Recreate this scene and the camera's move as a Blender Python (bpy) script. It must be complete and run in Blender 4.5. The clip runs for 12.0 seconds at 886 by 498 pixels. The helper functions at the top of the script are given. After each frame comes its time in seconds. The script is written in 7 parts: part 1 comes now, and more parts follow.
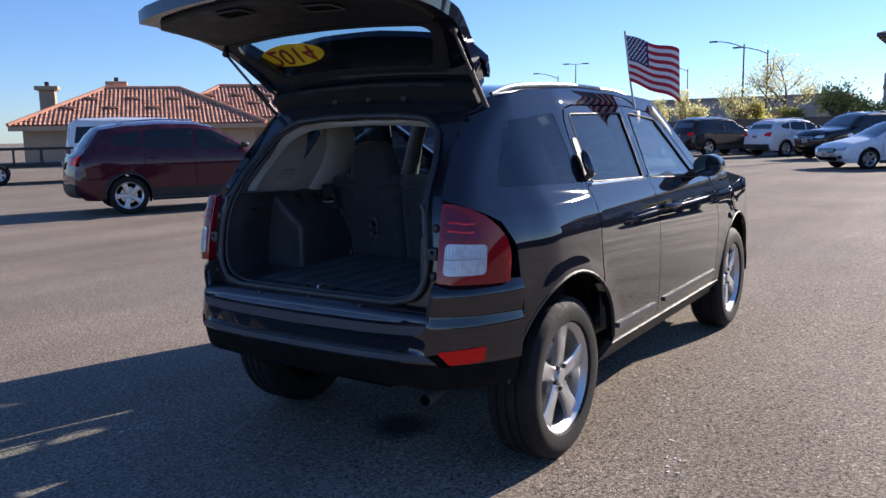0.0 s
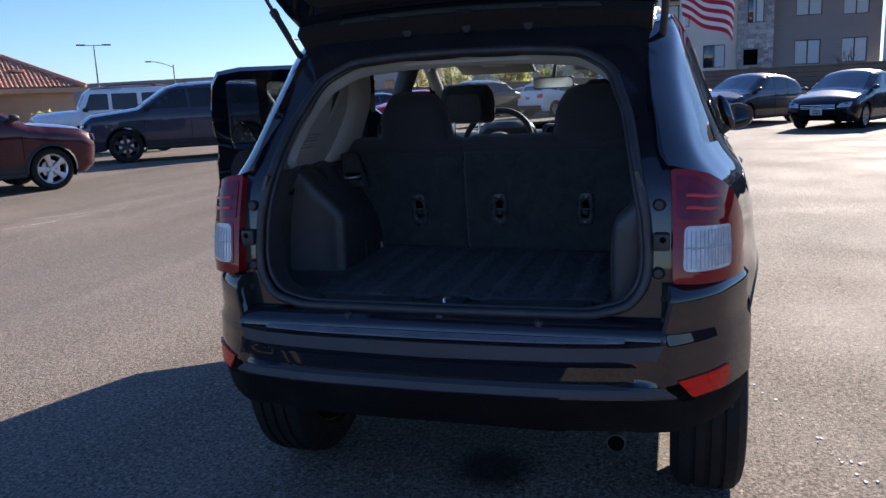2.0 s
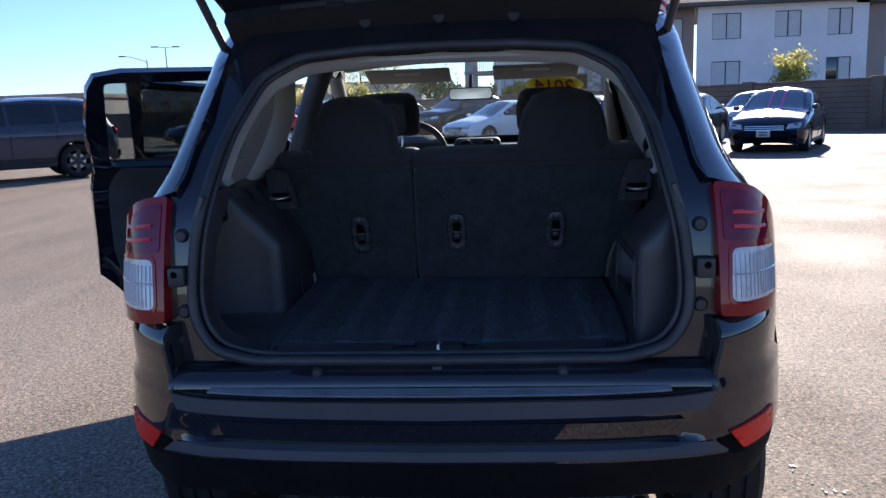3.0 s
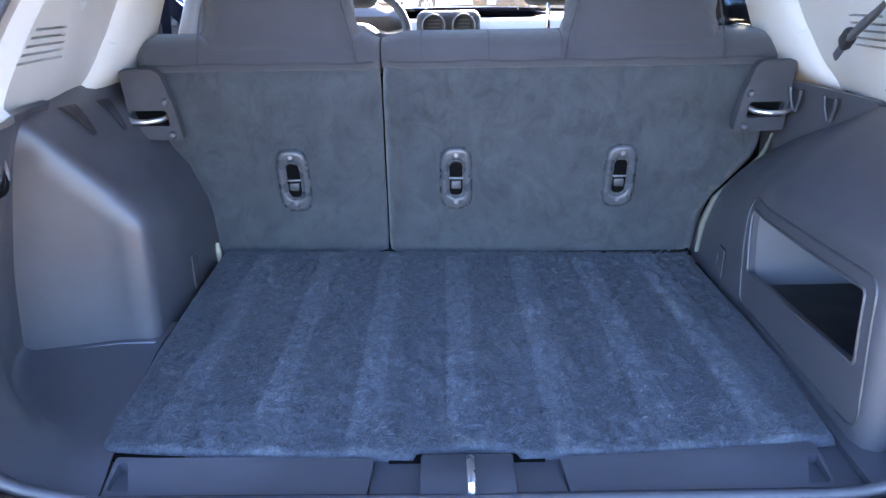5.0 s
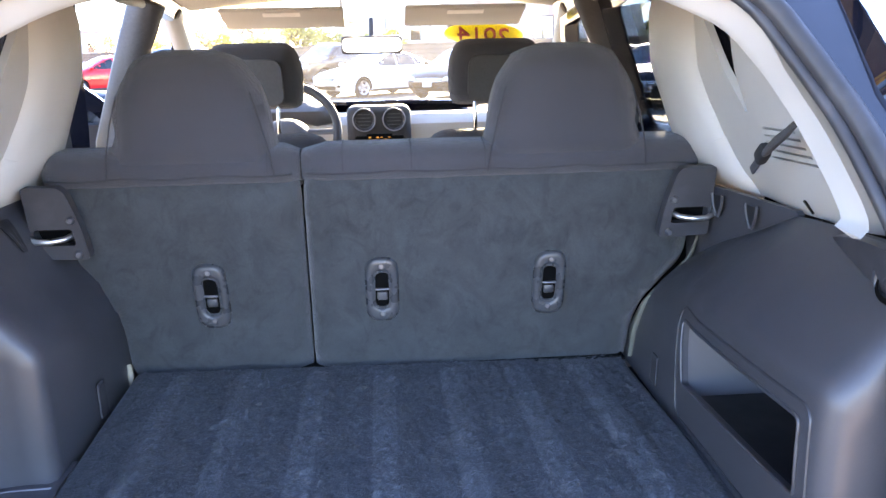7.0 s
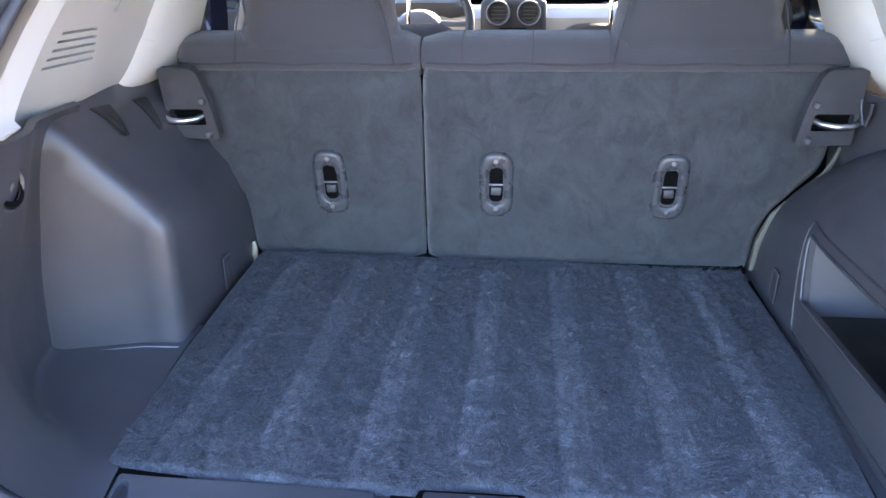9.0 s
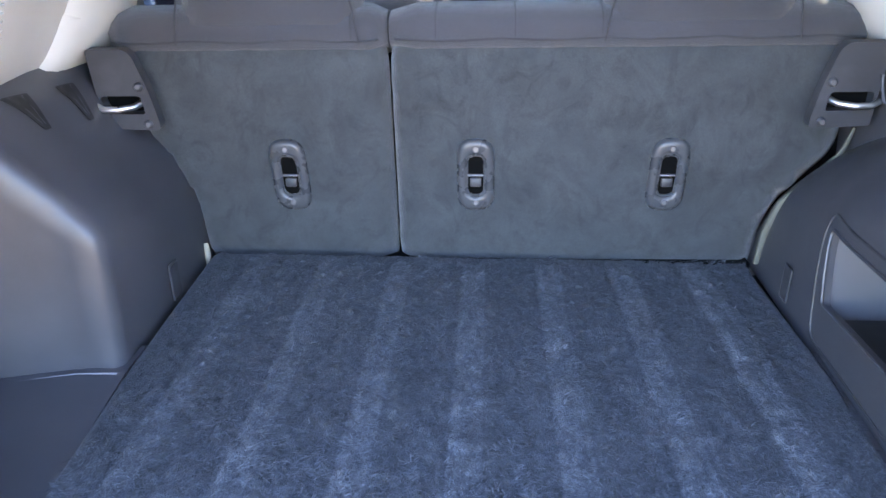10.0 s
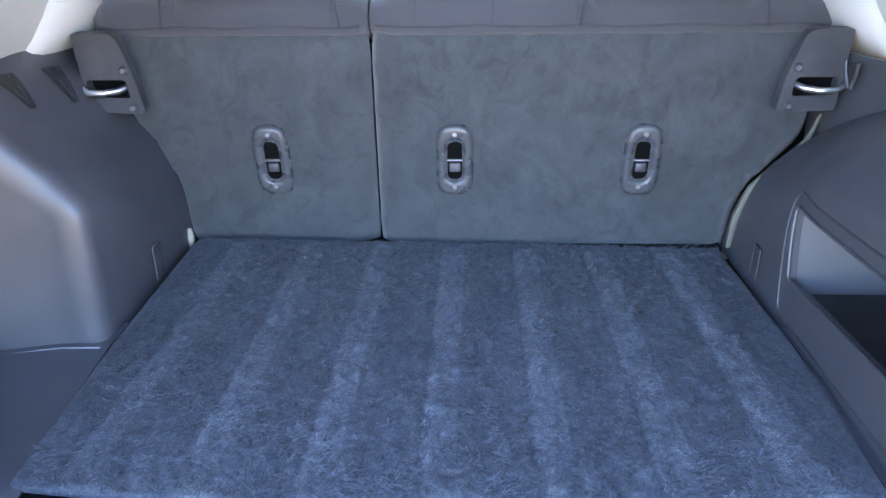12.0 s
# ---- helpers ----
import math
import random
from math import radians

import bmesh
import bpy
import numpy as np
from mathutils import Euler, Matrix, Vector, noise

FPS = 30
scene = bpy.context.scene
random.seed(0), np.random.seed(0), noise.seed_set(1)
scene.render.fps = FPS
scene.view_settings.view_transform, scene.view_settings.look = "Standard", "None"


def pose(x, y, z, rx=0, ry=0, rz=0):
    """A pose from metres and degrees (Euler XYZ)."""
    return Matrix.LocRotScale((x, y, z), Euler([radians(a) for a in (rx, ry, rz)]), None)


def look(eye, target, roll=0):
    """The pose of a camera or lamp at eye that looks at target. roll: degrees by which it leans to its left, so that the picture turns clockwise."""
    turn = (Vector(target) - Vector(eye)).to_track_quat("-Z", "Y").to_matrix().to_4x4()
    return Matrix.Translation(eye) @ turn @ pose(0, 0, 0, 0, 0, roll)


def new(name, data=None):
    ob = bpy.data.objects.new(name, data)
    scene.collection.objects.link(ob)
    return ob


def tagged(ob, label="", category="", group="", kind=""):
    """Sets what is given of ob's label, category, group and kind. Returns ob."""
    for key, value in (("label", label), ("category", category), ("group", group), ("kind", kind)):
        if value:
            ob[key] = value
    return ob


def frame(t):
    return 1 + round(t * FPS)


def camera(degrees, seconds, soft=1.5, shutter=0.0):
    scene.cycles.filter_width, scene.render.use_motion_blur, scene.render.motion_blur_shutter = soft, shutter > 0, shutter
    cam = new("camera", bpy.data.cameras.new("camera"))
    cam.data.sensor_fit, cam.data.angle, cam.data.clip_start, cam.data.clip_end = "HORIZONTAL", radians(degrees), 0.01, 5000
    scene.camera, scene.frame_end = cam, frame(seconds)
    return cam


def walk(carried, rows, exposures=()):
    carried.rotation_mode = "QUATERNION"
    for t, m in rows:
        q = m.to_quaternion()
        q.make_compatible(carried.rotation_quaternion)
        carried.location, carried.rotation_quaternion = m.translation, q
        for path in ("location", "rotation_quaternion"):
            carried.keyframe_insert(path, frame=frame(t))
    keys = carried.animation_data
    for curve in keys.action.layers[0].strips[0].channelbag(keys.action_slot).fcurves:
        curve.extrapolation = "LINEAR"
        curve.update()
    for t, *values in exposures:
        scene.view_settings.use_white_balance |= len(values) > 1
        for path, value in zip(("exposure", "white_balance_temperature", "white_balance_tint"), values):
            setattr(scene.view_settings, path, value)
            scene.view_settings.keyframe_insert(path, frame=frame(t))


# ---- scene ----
cam = camera(58.8, 12.0)
PATH = [
    (0, (2.186, -2.926, 1.371), (1.077, -1.287, 1.08), -1.2),
    (0.5, (1.766, -3.001, 1.369), (0.829, -1.258, 1.079), -1.9),
    (1, (1.348, -2.892, 1.364), (0.5, -1.106, 1.063), -1.9),
    (1.5, (0.939, -2.804, 1.343), (0.271, -0.951, 0.997), -1.6),
    (2, (0.62, -2.643, 1.331), (0.052, -0.765, 0.943), -2.5),
    (2.5, (0.327, -2.463, 1.35), (-0.023, -0.535, 0.948), -2.3),
    (2.7, (0.256, -2.418, 1.294), (-0.007, -0.465, 0.948), -2.3),
    (4.3, (-0.021, -1.587, 1.303), (-0.055, 0.342, 0.775), -1.0),
    (4.5, (-0.034, -1.498, 1.295), (-0.052, 0.415, 0.712), -1.0),
    (5, (-0.02, -1.313, 1.278), (-0.029, 0.574, 0.614), -0.9),
    (5.5, (-0.027, -1.264, 1.286), (-0.008, 0.609, 0.584), -0.9),
    (6, (-0.015, -1.255, 1.299), (0.103, 0.622, 0.618), -0.7),
    (6.5, (-0.005, -1.252, 1.314), (0.163, 0.663, 0.761), -1.2),
    (6.7, (0.002, -1.248, 1.32), (0.178, 0.685, 0.838), -1.3),
    (8.3, (0.028, -1.248, 1.334), (-0.165, 0.659, 0.764), -0.7),
    (8.5, (-0.006, -1.253, 1.316), (-0.155, 0.644, 0.701), -0.3),
    (9, (0.046, -1.245, 1.314), (-0.148, 0.612, 0.599), -0.7),
    (9.5, (0.038, -1.203, 1.289), (-0.112, 0.637, 0.519), -0.8),
    (10, (0.022, -1.094, 1.297), (-0.094, 0.746, 0.523), -1.1),
    (10.5, (0.02, -0.987, 1.309), (-0.066, 0.853, 0.53), -1.3),
    (11, (0.034, -0.906, 1.322), (-0.049, 0.937, 0.552), -1.2),
    (11.5, (0.042, -0.919, 1.314), (-0.05, 0.922, 0.539), -1.0),
    (12, (0.035, -1.137, 1.261), (-0.047, 0.718, 0.517), -0.7),
]
walk(cam, [(t, look(eye, target, roll)) for t, eye, target, roll in PATH], exposures=[(0, 0.86, 6300, 16), (2.7, 0.98, 6350, 16), (4.3, 4.27, 6700, 21), (5.2, 5.18, 8200, 21), (6.0, 5.2, 8900, 22), (6.5, 4.95, 9200, 23), (8.3, 4.82, 8700, 22), (9.5, 5.3, 9500, 22), (10.3, 5.34, 9400, 21), (11, 5.22, 8800, 20), (12, 5.38, 8900, 20)])


# ---- world and light ----
SUN = Vector((0.27, 0.885, 0.375)).normalized()
world = bpy.data.worlds.new("sky")
scene.world = world
world.use_nodes = True
sky = world.node_tree.nodes.new("ShaderNodeTexSky")
sky.sky_type, sky.sun_disc = "NISHITA", False
sky.sun_elevation, sky.sun_rotation = math.asin(SUN.z), math.atan2(SUN.x, SUN.y)
sky.altitude, sky.air_density, sky.dust_density, sky.ozone_density = 700, 1.0, 0.15, 3.0
clear = world.node_tree.nodes.new("ShaderNodeVectorMath")
clear.operation = "MULTIPLY"
clear.inputs[1].default_value = (0.745, 0.925, 1.22)
world.node_tree.links.new(sky.outputs[0], clear.inputs[0])
world.node_tree.links.new(clear.outputs[0], world.node_tree.nodes["Background"].inputs[0])
world.node_tree.nodes["Background"].inputs[1].default_value = 0.075
sun = new("sun", bpy.data.lights.new("sun", "SUN"))
sun.data.energy, sun.data.angle, sun.data.color = 5.5, radians(0.53), (1.0, 0.90, 0.76)
sun.matrix_world = look((0, 0, 30), Vector((0, 0, 30)) - SUN)


# ---- materials ----
MATS = {}


def material(name, color, rough=0.5, metal=0.0, coat=0.0, var=0.12, scale=6.0, fine=0.0, fine_scale=160.0,
             bump=0.0, bump_scale=200.0, stain=None, stain_scale=1.5, rough_var=0.1, alpha=1.0, spec=0.5, sheen=0.0,
             glow=None, island=0.0, stretch=None):
    """A surface with variation at two scales: broad blotches and fine grain, a bump, and stains of another colour."""
    m = bpy.data.materials.new(name)
    m.use_nodes = True
    n, l = m.node_tree.nodes, m.node_tree.links
    p = n["Principled BSDF"]
    co = n.new("ShaderNodeTexCoord").outputs["Object"]
    if stretch:
        mp = n.new("ShaderNodeMapping")
        mp.inputs["Scale"].default_value = stretch
        l.new(co, mp.inputs["Vector"])
        co = mp.outputs[0]

    def noise_tex(s, detail=4.0):
        t = n.new("ShaderNodeTexNoise")
        t.inputs["Scale"].default_value, t.inputs["Detail"].default_value = s, detail
        l.new(co, t.inputs["Vector"])
        return t.outputs["Fac"]

    def ramp(src, lo, hi, a, b):
        r = n.new("ShaderNodeMapRange")
        l.new(src, r.inputs[0])
        for i, v in enumerate((lo, hi, a, b), 1):
            r.inputs[i].default_value = v
        return r.outputs[0]

    def mul(a, b):
        x = n.new("ShaderNodeMath")
        x.operation = "MULTIPLY"
        l.new(a, x.inputs[0])
        l.new(b, x.inputs[1])
        return x.outputs[0]

    fac = ramp(noise_tex(scale), 0.3, 0.7, 1 - var, 1 + var)
    if fine:
        fac = mul(fac, ramp(noise_tex(fine_scale, 2.0), 0.3, 0.7, 1 - fine, 1 + fine))
    if island:
        rnd = n.new("ShaderNodeNewGeometry").outputs["Random Per Island"]
        fac = mul(fac, ramp(rnd, 0, 1, 1 - island, 1 + island))
    mix = n.new("ShaderNodeVectorMath")
    mix.operation = "SCALE"
    mix.inputs[0].default_value = color[:3]
    l.new(fac, mix.inputs["Scale"])
    out = mix.outputs[0]
    if stain:
        mx = n.new("ShaderNodeMix")
        mx.data_type = "RGBA"
        l.new(ramp(noise_tex(stain_scale, 6.0), 0.52, 0.72, 0, 0.8), mx.inputs[0])
        l.new(out, mx.inputs[6])
        mx.inputs[7].default_value = (*stain, 1)
        out = mx.outputs[2]
    l.new(out, p.inputs["Base Color"])
    l.new(ramp(noise_tex(scale * 2.3), 0.3, 0.7, max(0.02, rough - rough_var * rough), min(1, rough + rough_var)), p.inputs["Roughness"])
    p.inputs["Metallic"].default_value, p.inputs["Coat Weight"].default_value = metal, coat
    p.inputs["Coat Roughness"].default_value = 0.03
    p.inputs["Specular IOR Level"].default_value, p.inputs["Alpha"].default_value = spec, alpha
    p.inputs["Sheen Weight"].default_value = sheen
    if glow:
        p.inputs["Emission Color"].default_value, p.inputs["Emission Strength"].default_value = (*glow[0], 1), glow[1]
    if bump:
        b = n.new("ShaderNodeBump")
        b.inputs["Strength"].default_value, b.inputs["Distance"].default_value = bump, 0.004
        l.new(noise_tex(bump_scale, 3.0), b.inputs["Height"])
        l.new(b.outputs[0], p.inputs["Normal"])
    MATS[name] = m
    return m


def glass(name, tint, rough=0.0, ior=1.5, dust=0.0):
    """A thin pane: clear with a tint, and a mirror by Fresnel's law."""
    m = bpy.data.materials.new(name)
    m.use_nodes = True
    n, l = m.node_tree.nodes, m.node_tree.links
    n.remove(n["Principled BSDF"])
    t, g, x, f, p, r = (n.new("ShaderNode" + k) for k in ("BsdfTransparent", "BsdfGlossy", "MixShader", "LayerWeight", "Math", "MapRange"))
    t.inputs[0].default_value = (*tint, 1)
    g.inputs["Roughness"].default_value = rough
    f.inputs["Blend"].default_value = 0.5
    p.operation, p.inputs[1].default_value = "POWER", 5.0
    l.new(f.outputs["Facing"], p.inputs[0])
    l.new(p.outputs[0], r.inputs[0])
    r.inputs[3].default_value, r.inputs[4].default_value = ((ior - 1) / (ior + 1)) ** 2, 0.95
    l.new(r.outputs[0], x.inputs[0])
    l.new(t.outputs[0], x.inputs[1])
    l.new(g.outputs[0], x.inputs[2])
    out = x.outputs[0]
    if dust:
        d, y = n.new("ShaderNodeBsdfTranslucent"), n.new("ShaderNodeMixShader")
        d.inputs[0].default_value, y.inputs[0].default_value = (0.8, 0.78, 0.74, 1), dust
        l.new(out, y.inputs[1])
        l.new(d.outputs[0], y.inputs[2])
        out = y.outputs[0]
    l.new(out, n["Material Output"].inputs[0])
    return m


PAINT = material("black pearl paint", (0.006, 0.007, 0.013), 0.4, 0.0, coat=1.0, var=0.1, rough_var=0.08, spec=0.0, scale=2.5, fine=0.25, fine_scale=900)
PAINT.node_tree.nodes["Principled BSDF"].inputs["Coat IOR"].default_value = 1.75
PAINT.node_tree.nodes["Principled BSDF"].inputs["Coat Roughness"].default_value = 0.02
JAMB = material("black satin jamb paint", (0.010, 0.011, 0.017), 0.32, coat=1.0, spec=0.2, var=0.15, scale=9, stain=(0.02, 0.02, 0.022), stain_scale=7)
JAMB.node_tree.nodes["Principled BSDF"].inputs["Coat IOR"].default_value = 1.6
TRIM = material("black moulded plastic", (0.055, 0.055, 0.057), 0.5, var=0.15, bump=0.15, bump_scale=700, fine=0.1)
BUMPER = material("dark grey bumper plastic", (0.070, 0.072, 0.082), 0.6, spec=0.25, var=0.1, bump=0.1, bump_scale=800)
CARGO = material("slate grey cargo plastic", (0.048, 0.049, 0.055), 0.34, var=0.07, scale=3, fine=0.06, fine_scale=900, bump=0.12, bump_scale=1100, stain=(0.08, 0.08, 0.088), stain_scale=3.5)
CARPET = material("dark grey pile carpet", (0.068, 0.076, 0.084), 0.95, var=0.14, scale=9, fine=0.22, fine_scale=330, bump=0.7, bump_scale=320, sheen=0.12, rough_var=0.02, spec=0.1, stretch=(1.6, 0.8, 1.6))


def nap(m, period, shift, axis, amount):
    """Stripes of pile brushed one way and the other, as a vacuum cleaner leaves them."""
    n, l = m.node_tree.nodes, m.node_tree.links
    p = n["Principled BSDF"]
    src = p.inputs["Base Color"].links[0].from_socket
    co = n.new("ShaderNodeTexCoord").outputs["Object"]
    nz = n.new("ShaderNodeTexNoise")
    nz.inputs["Scale"].default_value, nz.inputs["Detail"].default_value = 38, 5
    l.new(co, nz.inputs["Vector"])
    sep = n.new("ShaderNodeSeparateXYZ")
    l.new(co, sep.inputs[0])
    ad = n.new("ShaderNodeMath")
    ad.operation = "MULTIPLY_ADD"
    l.new(nz.outputs["Fac"], ad.inputs[0])
    ad.inputs[1].default_value = 0.006
    l.new(sep.outputs[axis], ad.inputs[2])
    sn = n.new("ShaderNodeMath")
    sn.operation = "SINE"
    mu = n.new("ShaderNodeMath")
    mu.operation = "MULTIPLY_ADD"
    l.new(ad.outputs[0], mu.inputs[0])
    mu.inputs[1].default_value, mu.inputs[2].default_value = 2 * math.pi / period, shift
    l.new(mu.outputs[0], sn.inputs[0])
    r = n.new("ShaderNodeMapRange")
    l.new(sn.outputs[0], r.inputs[0])
    for i, v in enumerate((0.50, 0.60, 1 - amount * .8, 1 + amount * 1.3), 1):
        r.inputs[i].default_value = v
    # brushed tufts
    tn = n.new("ShaderNodeTexNoise")
    tn.inputs["Scale"].default_value, tn.inputs["Detail"].default_value, tn.inputs["Distortion"].default_value = 55, 7, 2.6
    l.new(co, tn.inputs["Vector"])
    r2 = n.new("ShaderNodeMapRange")
    l.new(tn.outputs["Fac"], r2.inputs[0])
    for i, v in enumerate((0.36, 0.66, 0.74, 1.27), 1):
        r2.inputs[i].default_value = v
    # the stripes stop short of the back edge and fade towards the sill
    wy = n.new("ShaderNodeMapRange")
    l.new(sep.outputs[1], wy.inputs[0])
    for i, v in enumerate((.118, .128, 1, 0), 1):
        wy.inputs[i].default_value = v
    wf = n.new("ShaderNodeMapRange")
    l.new(sep.outputs[1], wf.inputs[0])
    for i, v in enumerate((-.515, -.45, 0, 1), 1):
        wf.inputs[i].default_value = v
    ends = n.new("ShaderNodeMath")
    ends.operation = "MULTIPLY"
    l.new(wy.outputs[0], ends.inputs[0])
    l.new(wf.outputs[0], ends.inputs[1])
    fade = n.new("ShaderNodeMix")
    l.new(ends.outputs[0], fade.inputs[0])
    fade.inputs[2].default_value = 1 - amount * .6
    l.new(r.outputs[0], fade.inputs[3])
    both_ = n.new("ShaderNodeMath")
    both_.operation = "MULTIPLY"
    l.new(fade.outputs[0], both_.inputs[0])
    l.new(r2.outputs[0], both_.inputs[1])
    sc = n.new("ShaderNodeVectorMath")
    sc.operation = "SCALE"
    l.new(src, sc.inputs[0])
    l.new(both_.outputs[0], sc.inputs["Scale"])
    l.new(sc.outputs[0], p.inputs["Base Color"])


nap(CARPET, 0.121, 1.57, 0, 0.17)
PILE = material("brushed carpet fibres", (0.088, 0.098, 0.109), 0.95, var=0.14, scale=9, fine=0.12, fine_scale=60, island=0.5, sheen=0.12, rough_var=0.02, spec=0.1)
nap(PILE, 0.121, 1.57, 0, 0.15)
BACKCLOTH = material("brushed grey seatback felt", (0.0435, 0.0483, 0.0505), 0.95, var=0.10, scale=14, fine=0.10, fine_scale=420, stain=(0.033, 0.0375, 0.040), stain_scale=13, bump=0.35, bump_scale=900, sheen=0.3, rough_var=0.02, spec=0.1)


def brushed(m, scale, lo, hi, begin=0.36, end=0.62):
    """Scuffs where the nap lies one way and the other."""
    n, l = m.node_tree.nodes, m.node_tree.links
    p = n["Principled BSDF"]
    src = p.inputs["Base Color"].links[0].from_socket
    mp = n.new("ShaderNodeMapping")
    mp.inputs["Rotation"].default_value, mp.inputs["Scale"].default_value = (0, radians(38), 0), (1.0, 1.0, 0.8)
    l.new(n.new("ShaderNodeTexCoord").outputs["Object"], mp.inputs["Vector"])
    t = n.new("ShaderNodeTexNoise")
    t.inputs["Scale"].default_value, t.inputs["Detail"].default_value = scale, 10
    t.inputs["Roughness"].default_value, t.inputs["Distortion"].default_value = 0.68, 1.9
    l.new(mp.outputs[0], t.inputs["Vector"])
    r = n.new("ShaderNodeMapRange")
    l.new(t.outputs["Fac"], r.inputs[0])
    for i, v in enumerate((begin, end, lo, hi), 1):
        r.inputs[i].default_value = v
    sc = n.new("ShaderNodeVectorMath")
    sc.operation = "SCALE"
    l.new(src, sc.inputs[0])
    l.new(r.outputs[0], sc.inputs["Scale"])
    l.new(sc.outputs[0], p.inputs["Base Color"])


brushed(BACKCLOTH, 10, 0.86, 1.10)
brushed(BACKCLOTH, 17, 1.05, 0.72, 0.50, 0.70)
FABRIC = material("charcoal seat fabric", (0.049, 0.049, 0.055), 0.9, var=0.08, scale=5, fine=0.2, fine_scale=1300, bump=0.4, bump_scale=1500, sheen=0.25, spec=0.15)
STITCH = material("seam thread", (0.032, 0.032, 0.036), 0.85)
CREAM = material("light stone interior plastic", (0.46, 0.453, 0.42), 0.65, spec=0.3, var=0.05, scale=4, bump=0.08, bump_scale=900, stain=(0.43, 0.415, 0.38), stain_scale=3)
LINER = material("pale woven headliner", (0.5, 0.475, 0.42), 0.95, var=0.05, fine=0.08, fine_scale=900, bump=0.2, bump_scale=900, spec=0.1)
DASH = material("two-tone grey dashboard", (0.33, 0.315, 0.285), 0.6, var=0.08, bump=0.2, bump_scale=700)
RUBBER = material("weatherstrip rubber", (0.035, 0.036, 0.04), 0.45, var=0.15, scale=14, stain=(0.06, 0.06, 0.065), stain_scale=18)
TYRE = material("worn tyre rubber", (0.011, 0.011, 0.012), 0.75, var=0.2, scale=20, stain=(0.018, 0.017, 0.016), stain_scale=9, spec=0.3)
ALLOY = material("silver alloy", (0.62, 0.63, 0.65), 0.3, 0.85, var=0.05, stain=(0.4, 0.39, 0.37), stain_scale=12)
DARKALLOY = material("black alloy", (0.03, 0.03, 0.032), 0.3, 0.3, var=0.1)
CHROME = material("bright chrome", (0.75, 0.76, 0.78), 0.1, 1.0, var=0.03)
DULLSTEEL = material("dull phosphated steel", (0.16, 0.16, 0.17), 0.45, 0.8, var=0.1, scale=40)
STEEL = material("zinc plated steel", (0.6, 0.6, 0.6), 0.28, 0.95, var=0.1, scale=30)
# near-black: paints the shade inside holes, gaps and recesses; also plain black parts
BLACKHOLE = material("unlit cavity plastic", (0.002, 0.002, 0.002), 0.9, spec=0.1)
REDLENS = material("red lamp lens", (0.26, 0.006, 0.012), 0.3, coat=1.0, var=0.1, spec=0.0)
DEEPLENS = material("deep red lamp lens", (0.15, 0.002, 0.022), 0.2, coat=1.0, var=0.35, scale=30, spec=0.0)
REDLITE = material("bright red lamp bars", (0.75, 0.02, 0.05), 0.15, coat=1.0, var=0.1)
REFLECT = material("red reflector", (0.80, 0.008, 0.006), 0.25, spec=0.1, coat=0.35, var=0.15, bump=0.5, bump_scale=500)
LENSRIB = material("grey lamp ribs", (0.40, 0.41, 0.44), 0.2, coat=1.0)
CLEARLENS = material("ribbed clear lamp lens", (0.56, 0.58, 0.62), 0.15, 0.35, coat=1.0, var=0.2, scale=40, bump=0.5, bump_scale=220)
PRIVACY = glass("dark privacy glass", (0.30, 0.33, 0.34), ior=1.8)
WINDOW = glass("tinted side glass", (0.62, 0.66, 0.66), ior=2.1)
CLEAR = glass("green-tinted windscreen glass", (0.93, 0.985, 0.975), dust=0.006)
YELLOW = material("yellow sticker film", (0.85, 0.60, 0.02), 0.4, var=0.04)
INKRED = material("dark red sticker ink", (0.25, 0.02, 0.02), 0.5)
GATEGLASS = glass("lightly tinted tailgate glass", (0.72, 0.80, 0.82))


# ---- building helpers ----
def thing(name, label, category, group="", kind="", at=None):
    ob = tagged(new(name), label, category, group, kind)
    if at is not None:
        ob.matrix_world = at
    return ob


def link(name, verts, faces, mat, parent=None, label="", sharp=35, smooth=True):
    me = bpy.data.meshes.new(name)
    me.from_pydata([tuple(map(float, v)) for v in verts], [], [tuple(map(int, f)) for f in faces])
    me.materials.append(mat)
    if smooth:
        me.shade_smooth()
        me.set_sharp_from_angle(angle=radians(sharp))
    ob = new(name, me)
    ob.parent = parent
    if label:
        tagged(ob, label)
    return ob


def part(name, bm, mat, parent=None, label="", sharp=35):
    me = bpy.data.meshes.new(name)
    bmesh.ops.recalc_face_normals(bm, faces=bm.faces)
    bm.to_mesh(me)
    bm.free()
    me.materials.append(mat)
    me.shade_smooth()
    me.set_sharp_from_angle(angle=radians(sharp))
    ob = new(name, me)
    ob.parent = parent
    if label:
        tagged(ob, label)
    return ob


def curve(xs, ys):
    """A smooth monotone curve through the knots."""
    xs, ys = np.array(xs, float), np.array(ys, float)
    d = np.diff(ys) / np.diff(xs)
    s = np.concatenate(([d[0]], np.where(d[:-1] * d[1:] > 0, 2 * d[:-1] * d[1:] / np.where(d[:-1] + d[1:] == 0, 1, d[:-1] + d[1:]), 0), [d[-1]]))

    def at(x):
        x = min(max(x, xs[0]), xs[-1])
        i = min(max(int(np.searchsorted(xs, x)) - 1, 0), len(xs) - 2)
        h = xs[i + 1] - xs[i]
        t = (x - xs[i]) / h
        return float((2 * t**3 - 3 * t**2 + 1) * ys[i] + (t**3 - 2 * t**2 + t) * h * s[i] + (3 * t**2 - 2 * t**3) * ys[i + 1] + (t**3 - t**2) * h * s[i + 1])
    return at


